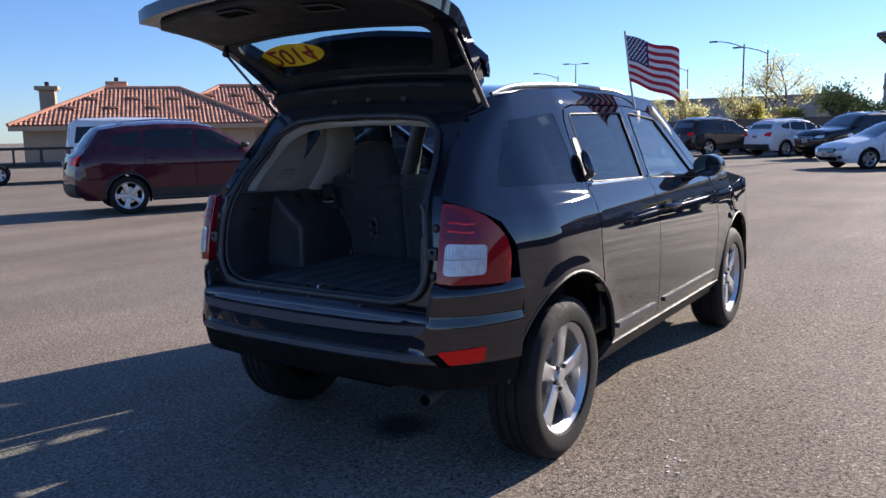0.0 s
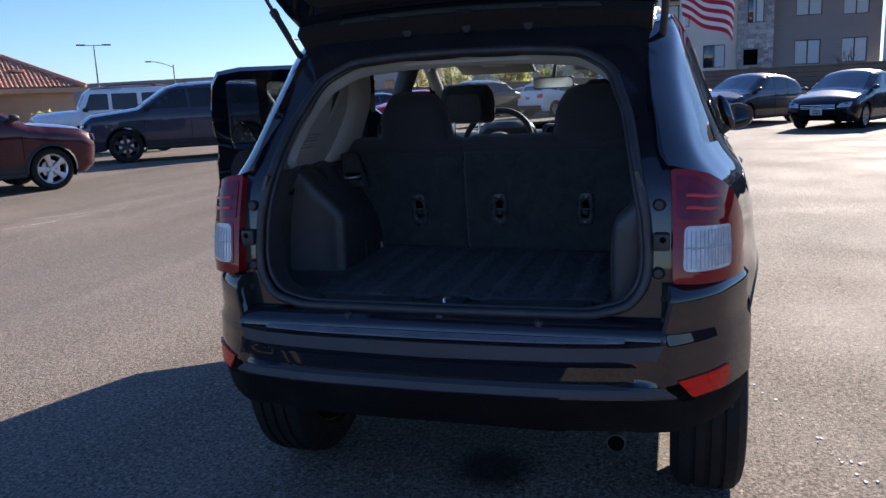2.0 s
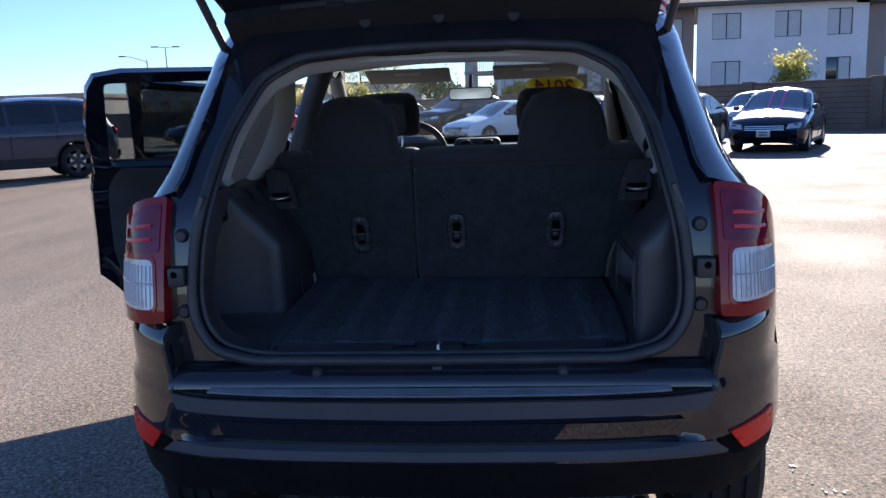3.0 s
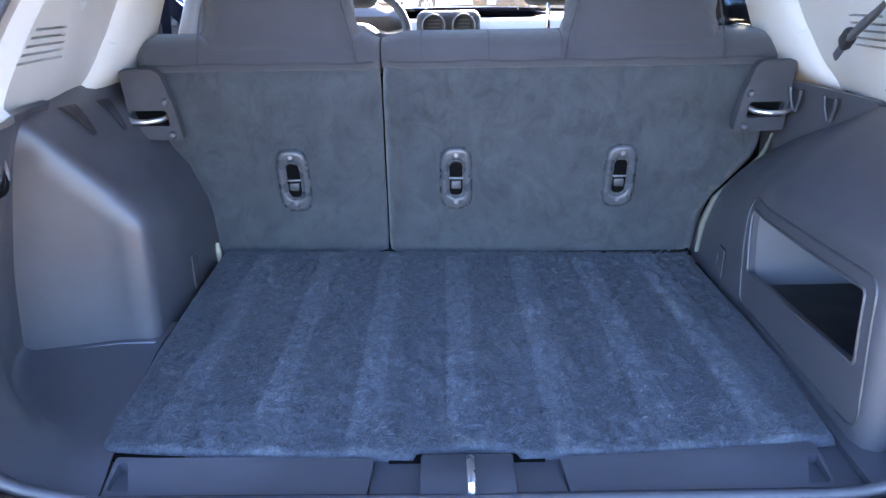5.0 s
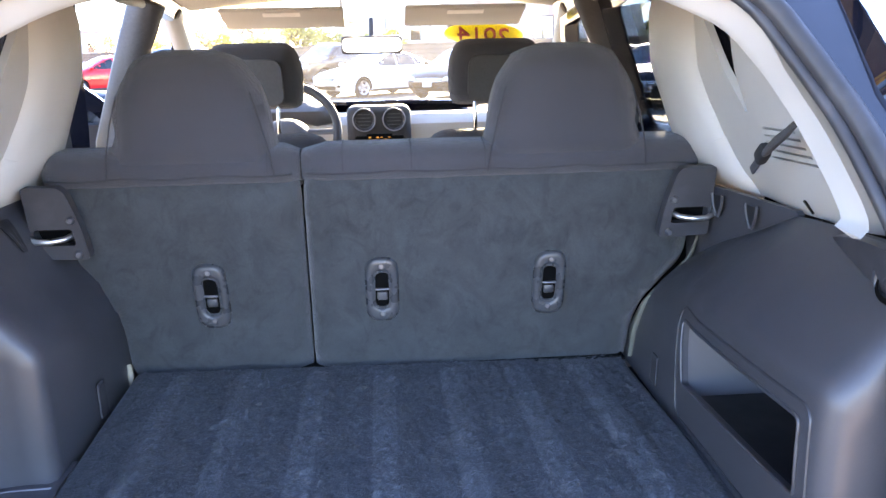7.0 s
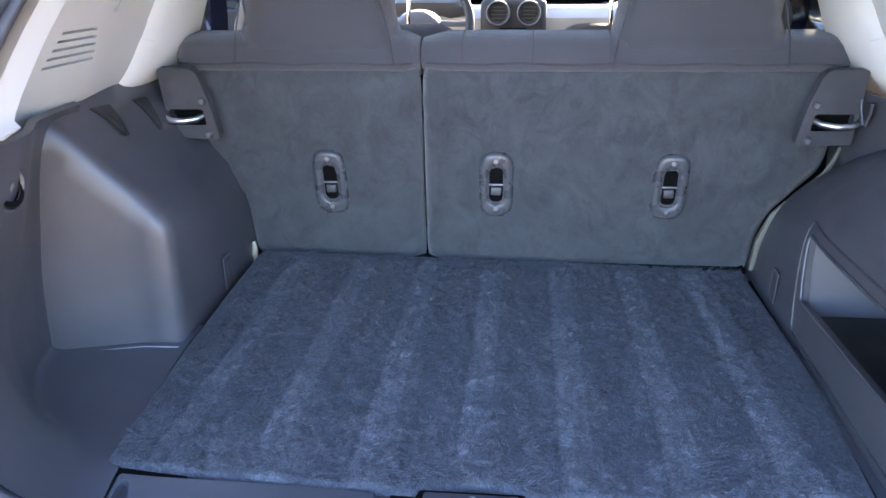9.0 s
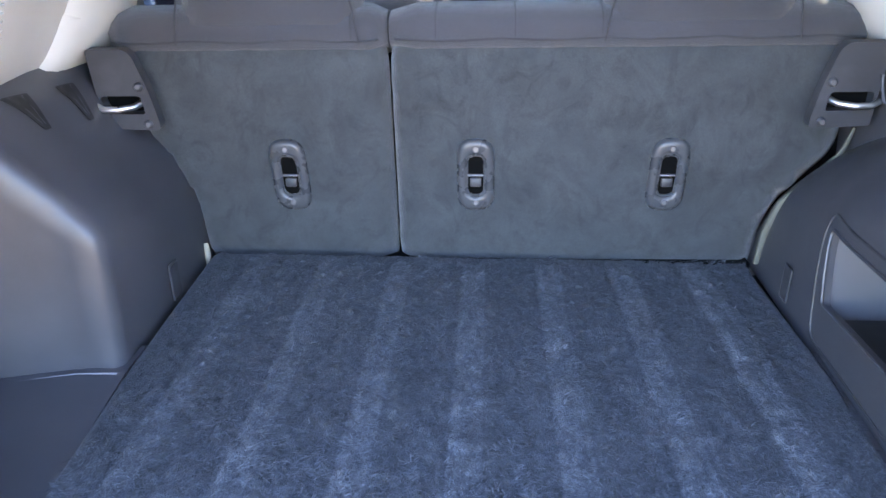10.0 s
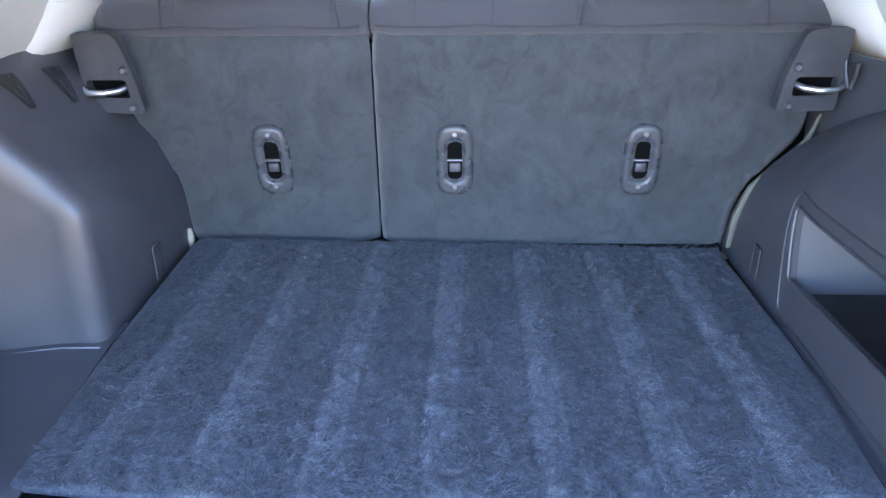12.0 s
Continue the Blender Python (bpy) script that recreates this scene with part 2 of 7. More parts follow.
def fillet(poly, r, n=4):
    """The polygon with its corners rounded. r: one radius, or one for each corner."""
    out, k = [], len(poly)
    for i in range(k):
        a, b, c = (np.array(poly[(i + j) % k], float) for j in (-1, 0, 1))
        rr = r[i] if isinstance(r, (list, tuple)) else r
        u, v = a - b, c - b
        lu, lv = np.linalg.norm(u), np.linalg.norm(v)
        rr = min(rr, 0.45 * lu, 0.45 * lv)
        if rr < 1e-5:
            out.append(tuple(b))
            continue
        p, q = b + u / lu * rr, b + v / lv * rr
        for j in range(n + 1):
            t = j / n
            out.append(tuple((1 - t) ** 2 * p + 2 * t * (1 - t) * b + t * t * q))
    return out


def ellipse(cx, cy, rx, ry, n=24):
    return [(cx + rx * math.cos(2 * math.pi * i / n), cy + ry * math.sin(2 * math.pi * i / n)) for i in range(n)]


def resample(poly, step):
    out = []
    for i, a in enumerate(poly):
        b = poly[(i + 1) % len(poly)]
        k = max(1, int(math.hypot(b[0] - a[0], b[1] - a[1]) / step))
        out += [(a[0] + (b[0] - a[0]) * j / k, a[1] + (b[1] - a[1]) * j / k) for j in range(k)]
    return out


def within(pts, poly):
    pts, poly = np.asarray(pts, float), np.asarray(poly, float)
    x, y, hit = pts[:, 0], pts[:, 1], np.zeros(len(pts), bool)
    for (x0, y0), (x1, y1) in zip(poly, np.roll(poly, -1, 0)):
        cross = (y0 > y) != (y1 > y)
        hit ^= cross & (x < (x1 - x0) * (y - y0) / (y1 - y0 + 1e-30) + x0)
    return hit


def tessellate(outline, holes, step):
    """Points in (u, v), triangles and boundary edges of an outline with holes."""
    from mathutils.geometry import delaunay_2d_cdt
    loops = [resample(p, step) for p in (outline, *holes)]
    vs, es = [], []
    for lp in loops:
        k = len(vs)
        vs += lp
        es += [(k + i, k + (i + 1) % len(lp)) for i in range(len(lp))]
    edge = np.array(vs)
    lo, hi = edge.min(0), edge.max(0)
    gx, gy = np.meshgrid(np.arange(lo[0] + step / 2, hi[0], step), np.arange(lo[1] + step / 2, hi[1], step))
    g = np.stack([gx.ravel(), gy.ravel()], 1)
    if len(g):
        keep = within(g, loops[0])
        for h in loops[1:]:
            keep &= ~within(g, h)
        g = g[keep]
    if len(g):
        far = np.array([np.min(np.sum((edge - q) ** 2, 1)) for q in g]) > (0.4 * step) ** 2
        vs = vs + [tuple(q) for q in g[far]]
    vo, _, fo, *_ = delaunay_2d_cdt([Vector(v) for v in vs], es, [], 0, 1e-6)
    uv = np.array([(v.x, v.y) for v in vo])
    fo = [f for f in fo if len(f) == 3]
    mid = np.array([uv[list(f)].mean(0) for f in fo])
    keep = within(mid, loops[0])
    for h in loops[1:]:
        keep &= ~within(mid, h)
    fo = [tuple(f) for f, k in zip(fo, keep) if k]
    once = {(a, b) for f in fo for a, b in zip(f, f[1:] + f[:1])}
    return uv, fo, [e for e in once if (e[1], e[0]) not in once], edge


def sheet(name, outline, fn, mat, parent=None, label="", holes=(), step=0.05, thick=0.01, flip=False, sharp=40):
    """A panel with an outline and holes in (u, v), bent by fn(u, v) -> (x, y, z), with a thickness behind its face."""
    uv, fo, rim, _ = tessellate(outline, holes, step)
    if flip:
        fo, rim = [f[::-1] for f in fo], [e[::-1] for e in rim]
    pos = np.array([tuple(fn(u, v)) for u, v in uv], float)
    nor = np.zeros_like(pos)
    for a, b, c in fo:
        q = np.cross(pos[b] - pos[a], pos[c] - pos[a])
        nor[a] += q
        nor[b] += q
        nor[c] += q
    nor /= np.linalg.norm(nor, axis=1, keepdims=True) + 1e-12
    k = len(pos)
    if thick <= 0:
        return link(name, pos, fo, mat, parent, label, sharp)
    return link(name, np.concatenate([pos, pos - nor * thick]), fo + [tuple(i + k for i in f[::-1]) for f in fo] + [(b, a, a + k, b + k) for a, b in rim], mat, parent, label, sharp)


def weld(name, obs, mat, parent=None, label="", thick=0.01, sharp=60):
    """Panels that meet along an edge, joined into one smooth mesh with a thickness."""
    bm = bmesh.new()
    for o in obs:
        bm.from_mesh(o.data)
        bpy.data.objects.remove(o)
    bmesh.ops.remove_doubles(bm, verts=bm.verts, dist=.0014)
    bmesh.ops.recalc_face_normals(bm, faces=bm.faces)
    bmesh.ops.solidify(bm, geom=list(bm.faces), thickness=thick)
    return part(name, bm, mat, parent, label, sharp)


def pillow(name, outline, fn, mat, parent=None, label="", step=0.03, r=0.04, depth=0.05, back=1.0, holes=()):
    """A stuffed shape: both faces swell to depth within r of the outline. fn(u, v, h) gives the place at height h off the middle."""
    uv, fo, rim, edge = tessellate(outline, holes, step)
    edge = np.concatenate([np.array(resample(p, min(step, r / 5))) for p in (outline, *holes)])
    d = np.array([math.sqrt(np.min(np.sum((edge - q) ** 2, 1))) for q in uv])
    h = depth * np.sqrt(np.clip(1 - (1 - np.clip(d / r, 0, 1)) ** 2, 0, 1))
    k = len(uv)
    pos = [tuple(fn(u, v, a)) for (u, v), a in zip(uv, h)] + [tuple(fn(u, v, -a * back - 1e-4)) for (u, v), a in zip(uv, h)]
    return link(name, pos, fo + [tuple(i + k for i in f[::-1]) for f in fo] + [(b, a, a + k, b + k) for a, b in rim], mat, parent, label, 60)


def loft(name, rings, mat, parent=None, label="", cap=True, sharp=40, closed=True):
    k = len(rings[0])
    vs = [p for r in rings for p in r]
    fs = []
    for i in range(len(rings) - 1):
        for j in range(k if closed else k - 1):
            a, b = i * k + j, i * k + (j + 1) % k
            fs.append((a, b, b + k, a + k))
    if cap:
        fs += [tuple(range(k))[::-1], tuple(range((len(rings) - 1) * k, len(rings) * k))]
    bm = bmesh.new()
    bv = [bm.verts.new(tuple(map(float, v))) for v in vs]
    for f in fs:
        try:
            bm.faces.new([bv[i] for i in f])
        except ValueError:
            pass
    bmesh.ops.remove_doubles(bm, verts=bm.verts, dist=1e-6)
    return part(name, bm, mat, parent, label, sharp)


def tube(name, pts, r, mat, parent=None, label="", n=8, closed=False, flat=1.0):
    """A rod of round or flattened section along a line of points. r: one radius or one for each point."""
    pts = [Vector(p) for p in pts]
    k, rings, side = len(pts), [], None
    for i, p in enumerate(pts):
        a = pts[i - 1] if (closed or i) else p
        b = pts[(i + 1) % k] if (closed or i < k - 1) else p
        d = (b - a).normalized()
        if side is None:
            side = d.orthogonal().normalized()
        side = (side - d * side.dot(d)).normalized()
        up = d.cross(side)
        rr = r[i] if isinstance(r, (list, tuple)) else r
        rings.append([p + side * rr * math.cos(2 * math.pi * j / n) + up * rr * flat * math.sin(2 * math.pi * j / n) for j in range(n)])
    if closed:
        rings.append(rings[0])
    return loft(name, rings, mat, parent, label, cap=not closed, sharp=50)


def box(name, size, at, mat, parent=None, label="", bevel=0.006, seg=2, turn=(0, 0, 0), taper=None):
    bm = bmesh.new()
    bmesh.ops.create_cube(bm, size=1)
    for v in bm.verts:
        v.co = Vector((v.co.x * size[0], v.co.y * size[1], v.co.z * size[2]))
        if taper and v.co.z > 0:
            v.co.x *= taper[0]
            v.co.y *= taper[1]
    if bevel:
        bmesh.ops.bevel(bm, geom=list(bm.edges), offset=min(bevel, 0.45 * min(size)), segments=seg, affect="EDGES", profile=0.5)
    bm.transform(pose(*at, *turn))
    return part(name, bm, mat, parent, label)


def spin(name, profile, mat, parent=None, label="", n=40, m=None, sharp=35, closed=False):
    """A turned shape: profile of (radius, along x), spun about x."""
    prof = list(profile)
    rings = [[(a, r * math.cos(2 * math.pi * j / n), r * math.sin(2 * math.pi * j / n)) for r, a in prof] for j in range(n)]
    rings.append(rings[0])
    bm = bmesh.new()
    k = len(prof)
    vs = [[bm.verts.new(p) for p in ring] for ring in rings[:-1]]
    for j in range(n):
        for i in range(k if closed else k - 1):
            q = (vs[j][i], vs[j][(i + 1) % k], vs[(j + 1) % n][(i + 1) % k], vs[(j + 1) % n][i])
            bm.faces.new(q)
    bmesh.ops.remove_doubles(bm, verts=bm.verts, dist=1e-6)
    if m is not None:
        bm.transform(m)
    return part(name, bm, mat, parent, label, sharp)


def text_on(name, words, size, m, mat, parent=None, label="", deep=0.001):
    """Raised letters in the built-in font, centred on m, turned into a mesh."""
    cu = bpy.data.curves.new(name, "FONT")
    cu.body, cu.size, cu.extrude, cu.align_x, cu.align_y = words, size, deep, "CENTER", "CENTER"
    tmp = new(name + "_tmp", cu)
    me = bpy.data.meshes.new_from_object(tmp)
    bpy.data.objects.remove(tmp)
    bm = bmesh.new()
    bm.from_mesh(me)
    bpy.data.meshes.remove(me)
    bm.transform(m)
    return part(name, bm, mat, parent, label)


WHEEL_MESHES = {}


def wheel(parent, at, side, radius=0.345, rim_mat=ALLOY, spokes=5, rim=0.72, width=0.215, turn=0.0):
    """A tyre with tread blocks, a rim with spokes, a hub cap and nuts, standing across x. side: +1 faces +x."""
    key = (radius, rim_mat.name, spokes, rim, width)
    if key not in WHEEL_MESHES:
        rr, w = radius * rim, width / 2
        obs = []
        tyre = spin("tyre", [(rr, -w * .8), (rr + .012, -w * .95), ((rr + radius) / 2, -w * 1.04), (radius - .03, -w * .97), (radius - .006, -w * .78), (radius, -w * .5),
                             (radius, -w * .46), (radius - .008, -w * .44), (radius - .008, -w * .36), (radius, -w * .34), (radius, -.008), (radius - .008, -.006), (radius - .008, .006), (radius, .008),
                             (radius, w * .34), (radius - .008, w * .36), (radius - .008, w * .44), (radius, w * .46), (radius, w * .5), (radius - .006, w * .78), (radius - .03, w * .97), ((rr + radius) / 2, w * 1.04), (rr + .012, w * .95), (rr, w * .8)], TYRE, n=56)
        barrel = spin("rim", [(rr + .004, -w * .8), (rr - .015, -w * .7), (rr - .03, 0), (rr - .022, w * .62), (rr - .004, w * .80), (rr + .006, w * .86), (rr + .006, w * .80), (rr - .006, w * .74)], rim_mat, n=48)
        disc = spin("brake_disc", [(0.0, w * .05), (rr * .62, w * .05), (rr * .62, w * .02), (0, w * .02)], STEEL, n=32)
        back = spin("backing", [(0.0, -w * .1), (rr - .022, -w * .1), (rr - .004, -w * .82), (0, -w * .86)], BLACKHOLE, n=32)
        bm = bmesh.new()
        for s in range(spokes):
            a0 = 2 * math.pi * s / spokes
            secs = []
            for r, half, x, dep in ((rr * .12, rr * .17, w * .60, .03), (rr * .32, rr * .14, w * .66, .03), (rr * .62, rr * .15, w * .70, .026), (rr * .97, rr * .24, w * .74, .02)):
                ring = []
                for q, dx in ((-1, -dep), (-1, -.006), (-.72, 0), (0, -.004), (.72, 0), (1, -.006), (1, -dep)):
                    yy, zz = r, q * half
                    ring.append((x + dx, yy * math.cos(a0) - zz * math.sin(a0), yy * math.sin(a0) + zz * math.cos(a0)))
                secs.append([bm.verts.new(p) for p in ring])
            for a, b in zip(secs, secs[1:]):
                for i in range(6):
                    bm.faces.new((a[i], a[i + 1], b[i + 1], b[i]))
        spoke = part("spokes", bm, rim_mat, None, "")
        cap = spin("hub_cap", [(0, w * .72), (rr * .14, w * .70), (rr * .16, w * .6), (rr * .3, w * .56)], rim_mat, n=24)
        obs = [tyre, barrel, disc, back, spoke, cap]
        for s in range(5):
            a0 = 2 * math.pi * (s + .5) / 5
            nut = bmesh.new()
            bmesh.ops.create_cone(nut, cap_ends=True, segments=6, radius1=.011, radius2=.009, depth=.02, matrix=pose(w * .62, rr * .22 * math.cos(a0), rr * .22 * math.sin(a0), 0, 90, 0))
            obs.append(part("wheel_nut", nut, DARKALLOY))
        WHEEL_MESHES[key] = [(o.name.split(".")[0], o.data) for o in obs]
        for o in obs:
            bpy.data.objects.remove(o)
    m = pose(*at) @ pose(0, 0, 0, turn, 0, 0 if side > 0 else 180)
    first = None
    for nm, me in WHEEL_MESHES[key]:
        o = new("wheel" if first is None else nm, me)
        if first is None:
            o.parent, o.matrix_basis, first = parent, m, o
        else:
            o.parent = first
    return first


# ---- ground ----
def asphalt():
    m = material("sun-bleached asphalt", (0.215, 0.180, 0.145), 0.78, var=0.16, scale=0.35, fine=0.5, fine_scale=60, bump=1.0, bump_scale=110, stain=(0.205, 0.185, 0.16), stain_scale=0.22, rough_var=0.08, spec=0.12)
    n, l = m.node_tree.nodes, m.node_tree.links
    p = n["Principled BSDF"]
    src = p.inputs["Base Color"].links[0].from_socket
    co = n.new("ShaderNodeTexCoord").outputs["Object"]
    # pale and dark stones in the binder
    vo = n.new("ShaderNodeTexVoronoi")
    vo.inputs["Scale"].default_value = 150
    l.new(co, vo.inputs["Vector"])
    r = n.new("ShaderNodeMapRange")
    l.new(vo.outputs["Color"], r.inputs[0])
    r.inputs[1].default_value, r.inputs[2].default_value, r.inputs[3].default_value, r.inputs[4].default_value = 0.15, 0.95, 0.6, 1.62
    sc = n.new("ShaderNodeVectorMath")
    sc.operation = "SCALE"
    l.new(src, sc.inputs[0])
    l.new(r.outputs[0], sc.inputs["Scale"])
    # long worn tyre sweeps
    mp = n.new("ShaderNodeMapping")
    mp.inputs["Scale"].default_value, mp.inputs["Rotation"].default_value = (0.9, 0.07, 1), (0, 0, radians(-62))
    l.new(co, mp.inputs["Vector"])
    nz = n.new("ShaderNodeTexNoise")
    nz.inputs["Scale"].default_value, nz.inputs["Detail"].default_value = 1.3, 5
    l.new(mp.outputs[0], nz.inputs["Vector"])
    r2 = n.new("ShaderNodeMapRange")
    l.new(nz.outputs["Fac"], r2.inputs[0])
    r2.inputs[1].default_value, r2.inputs[2].default_value, r2.inputs[3].default_value, r2.inputs[4].default_value = 0.35, 0.7, 0.86, 1.14
    sc2 = n.new("ShaderNodeVectorMath")
    sc2.operation = "SCALE"
    l.new(sc.outputs[0], sc2.inputs[0])
    l.new(r2.outputs[0], sc2.inputs["Scale"])
    # coarse stones, and pits with their shadows painted dark, stronger towards +x
    v2 = n.new("ShaderNodeTexVoronoi")
    v2.inputs["Scale"].default_value = 82
    stretch = n.new("ShaderNodeMapping")
    stretch.inputs["Scale"].default_value = (1, .75, 1)
    warp = n.new("ShaderNodeTexNoise")
    warp.inputs["Scale"].default_value, warp.inputs["Detail"].default_value = 30, 3
    l.new(co, warp.inputs["Vector"])
    bend = n.new("ShaderNodeVectorMath")
    bend.operation = "MULTIPLY_ADD"
    l.new(warp.outputs["Color"], bend.inputs[0])
    bend.inputs[1].default_value = (.03, .03, 0)
    l.new(co, bend.inputs[2])
    l.new(bend.outputs[0], stretch.inputs["Vector"])
    l.new(stretch.outputs[0], v2.inputs["Vector"])
    pit = n.new("ShaderNodeValToRGB")
    els = pit.color_ramp.elements
    els[0].position, els[0].color = 0.0, (.22, .22, .22, 1)
    els[1].position, els[1].color = 1.0, (2.3, 2.2, 2.1, 1)
    for q, g in ((.14, .42), (.28, .92), (.76, 1.0), (.90, 1.5)):
        e = els.new(q)
        e.color = (g, g, g, 1)
    l.new(v2.outputs["Color"], pit.inputs[0])
    side = n.new("ShaderNodeSeparateXYZ")
    l.new(co, side.inputs[0])
    patch = n.new("ShaderNodeTexNoise")
    patch.inputs["Scale"].default_value, patch.inputs["Detail"].default_value = .8, 4
    l.new(co, patch.inputs["Vector"])
    where = n.new("ShaderNodeMath")
    where.operation = "MULTIPLY_ADD"
    l.new(patch.outputs["Fac"], where.inputs[0])
    where.inputs[1].default_value = 4.0
    l.new(side.outputs[0], where.inputs[2])
    r3 = n.new("ShaderNodeMapRange")
    l.new(where.outputs[0], r3.inputs[0])
    for i, v in enumerate((.3, 3.2, .35, 1.0), 1):
        r3.inputs[i].default_value = v
    mx = n.new("ShaderNodeMix")
    mx.data_type, mx.blend_type = "RGBA", "MULTIPLY"
    l.new(r3.outputs[0], mx.inputs[0])
    l.new(sc2.outputs[0], mx.inputs[6])
    l.new(pit.outputs[0], mx.inputs[7])
    # an old oil stain in the bay
    dist = n.new("ShaderNodeVectorMath")
    dist.operation = "DISTANCE"
    l.new(bend.outputs[0], dist.inputs[0])
    dist.inputs[1].default_value = (.02, -.07, 0)
    oil = n.new("ShaderNodeMapRange")
    l.new(dist.outputs["Value"], oil.inputs[0])
    for i, v in enumerate((.08, .20, .85, 0), 1):
        oil.inputs[i].default_value = v
    mo = n.new("ShaderNodeMix")
    mo.data_type = "RGBA"
    l.new(oil.outputs[0], mo.inputs[0])
    l.new(mx.outputs[2], mo.inputs[6])
    mo.inputs[7].default_value = (.012, .012, .012, 1)
    l.new(mo.outputs[2], p.inputs["Base Color"])
    return m


ASPHALT = asphalt()
ground = tagged(link("ground", [(-900, -900, 0), (900, -900, 0), (900, 900, 0), (-900, 900, 0)], [(0, 1, 2, 3)], ASPHALT), "sun-bleached grey asphalt of a wide car park", "ground", kind="structure")


# flecks left of a worn painted bay line
FLECK = material("worn white line paint", (0.52, 0.51, 0.48), 0.7, var=0.1)


def line_flecks(x0, y0, x1, y1, count, seed):
    """Flakes of paint scattered along a line, thin and ragged."""
    rnd = random.Random(seed)
    vs, fs = [], []
    for k in range(count):
        t = rnd.random()
        cx, cy = x0 + (x1 - x0) * t + rnd.gauss(0, .016), y0 + (y1 - y0) * t + rnd.gauss(0, .02)
        r, turn, sides = rnd.uniform(.002, .009), rnd.uniform(0, 6.28), 6
        rim = [(cx + r * rnd.uniform(.6, 1.2) * math.cos(turn + 6.283 * i / sides), cy + 1.7 * r * rnd.uniform(.6, 1.2) * math.sin(turn + 6.283 * i / sides)) for i in range(sides)]
        b = len(vs)
        vs += [(x, y, .0005) for x, y in rim] + [(cx + (x - cx) * .85, cy + (y - cy) * .85, .0035) for x, y in rim]
        fs += [tuple(range(b + sides, b + 2 * sides))] + [(b + i, b + (i + 1) % sides, b + sides + (i + 1) % sides, b + sides + i) for i in range(sides)]
    tagged(link("paint_fleck", vs, fs, FLECK, smooth=False), "flecks of worn white line paint on the asphalt", "line paint", kind="stuff")


line_flecks(.79, 1.385, 1.28, 0.02, 34, 3)
line_flecks(-1.13, -1.04, -1.04, -.66, 9, 4)
line_flecks(-7.2, 5.2, -6.46, 6.26, 60, 5)
line_flecks(-6.84, 4.53, -6.55, 5.62, 50, 6)


# ---- the black SUV ----
BLACKSKIRT = material("matt black skirt plastic", (0.016, 0.016, 0.017), 0.6, var=0.15)
DARKMIRROR = material("tinted door mirror glass", (0.13, 0.135, 0.145), 0.04, 1.0, var=0.02)
suv = thing("suv", "glossy black compact SUV parked with its tailgate and two doors open", "car")
ARCH_Z, ARCH_R, BASE = 0.37, 0.43, 2.634
side_w = curve([.15, .30, .45, .70, .95, 1.06, 1.13, 1.25, 1.37, 1.49, 1.55, 1.6], [.76, .80, .855, .868, .855, .828, .785, .740, .695, .650, .615, .56])
rear_in = curve([-.85, -.64, -.6, -.5, -.4, -.3, -.1, .25], [.5, .26, .17, .105, .075, .05, .012, 0])
front_in = curve([2.5, 3.0, 3.3, 3.5], [0, .035, .11, .30])
high_in = curve([-.6, -.2, .3], [.055, .03, 0])


high_k = curve([1.08, 1.2, 1.4], [0, .6, 1])


def skin(y, z):
    """Half the width of the body at a place along it and a height."""
    w = side_w(z) - rear_in(y) - front_in(y) - high_in(y) * high_k(z)
    if z > 1.08:
        d = max(0.0, y - float(np.interp(z, [1.13, 1.30, 1.45, 1.505], [-.575, -.45, -.30, -.20])))
        w -= .042 * min(1, (z - 1.08) / .08) * max(0.0, 1 - d / .11) ** 2
    for c in ((0, BASE) if z < 1 else ()):
        w += .007 * math.exp(-((math.hypot(y - c, z - ARCH_Z) - ARCH_R) / .05) ** 2) * min(1, (1 - z) * 6)
    return w


def arch(c, a0, a1, r=ARCH_R, n=14):
    return [(c + r * math.cos(radians(a0 + (a1 - a0) * i / n)), ARCH_Z + r * math.sin(radians(a0 + (a1 - a0) * i / n))) for i in range(n + 1)]


UNISIDE = [*arch(0, 158, 52), (.272, .86), (.27, 1.05), (.28, 1.13), (.258, 1.30), (.266, 1.42), (.293, 1.471), (.39, 1.489), (.95, 1.497), (1.1, 1.493), (1.47, 1.457), (1.92, 1.105), (2.04, 1.105), (1.5, 1.535), (1.1, 1.56), (.6, 1.57), (.1, 1.55), (-.2, 1.505), (-.30, 1.45), (-.45, 1.30), (-.575, 1.13), (-.42, 1.045), (-.365, .95), (-.36, .83)]
QUARTER_W = fillet([(-.35, 1.165), (.225, 1.15), (.215, 1.30), (.20, 1.45), (-.17, 1.415)], .03)
REAR_DOOR = [*arch(0, 50, 12, .436), (.43, .40), (1.03, .40), (1.03, 1.12), (1.0, 1.49), (.40, 1.483), (.305, 1.466), (.278, 1.42), (.266, 1.30), (.288, 1.13), (.278, 1.05), (.28, .86)]
REAR_W = fillet([(.345, 1.145), (.985, 1.13), (.955, 1.455), (.335, 1.445)], .025)
FRONT_DOOR = [(1.036, .40), (2.10, .40), (2.14, .8), (2.05, 1.06), (1.91, 1.098), (1.462, 1.45), (1.1, 1.486), (1.006, 1.49), (1.036, 1.12)]
FRONT_W = fillet([(1.075, 1.125), (1.83, 1.085), (1.43, 1.425), (1.065, 1.455)], .025)
FENDER = [(2.108, .40), *arch(BASE, 176, 6), (3.25, .36), (3.40, .42), (3.455, .7), (3.36, .9), (3.1, 1.0), (2.35, 1.098), (1.935, 1.102), (2.058, 1.066), (2.148, .8)]


def on_side(s, inset=0.0):
    return lambda y, z: (s * (skin(y, z) - inset), y, z)


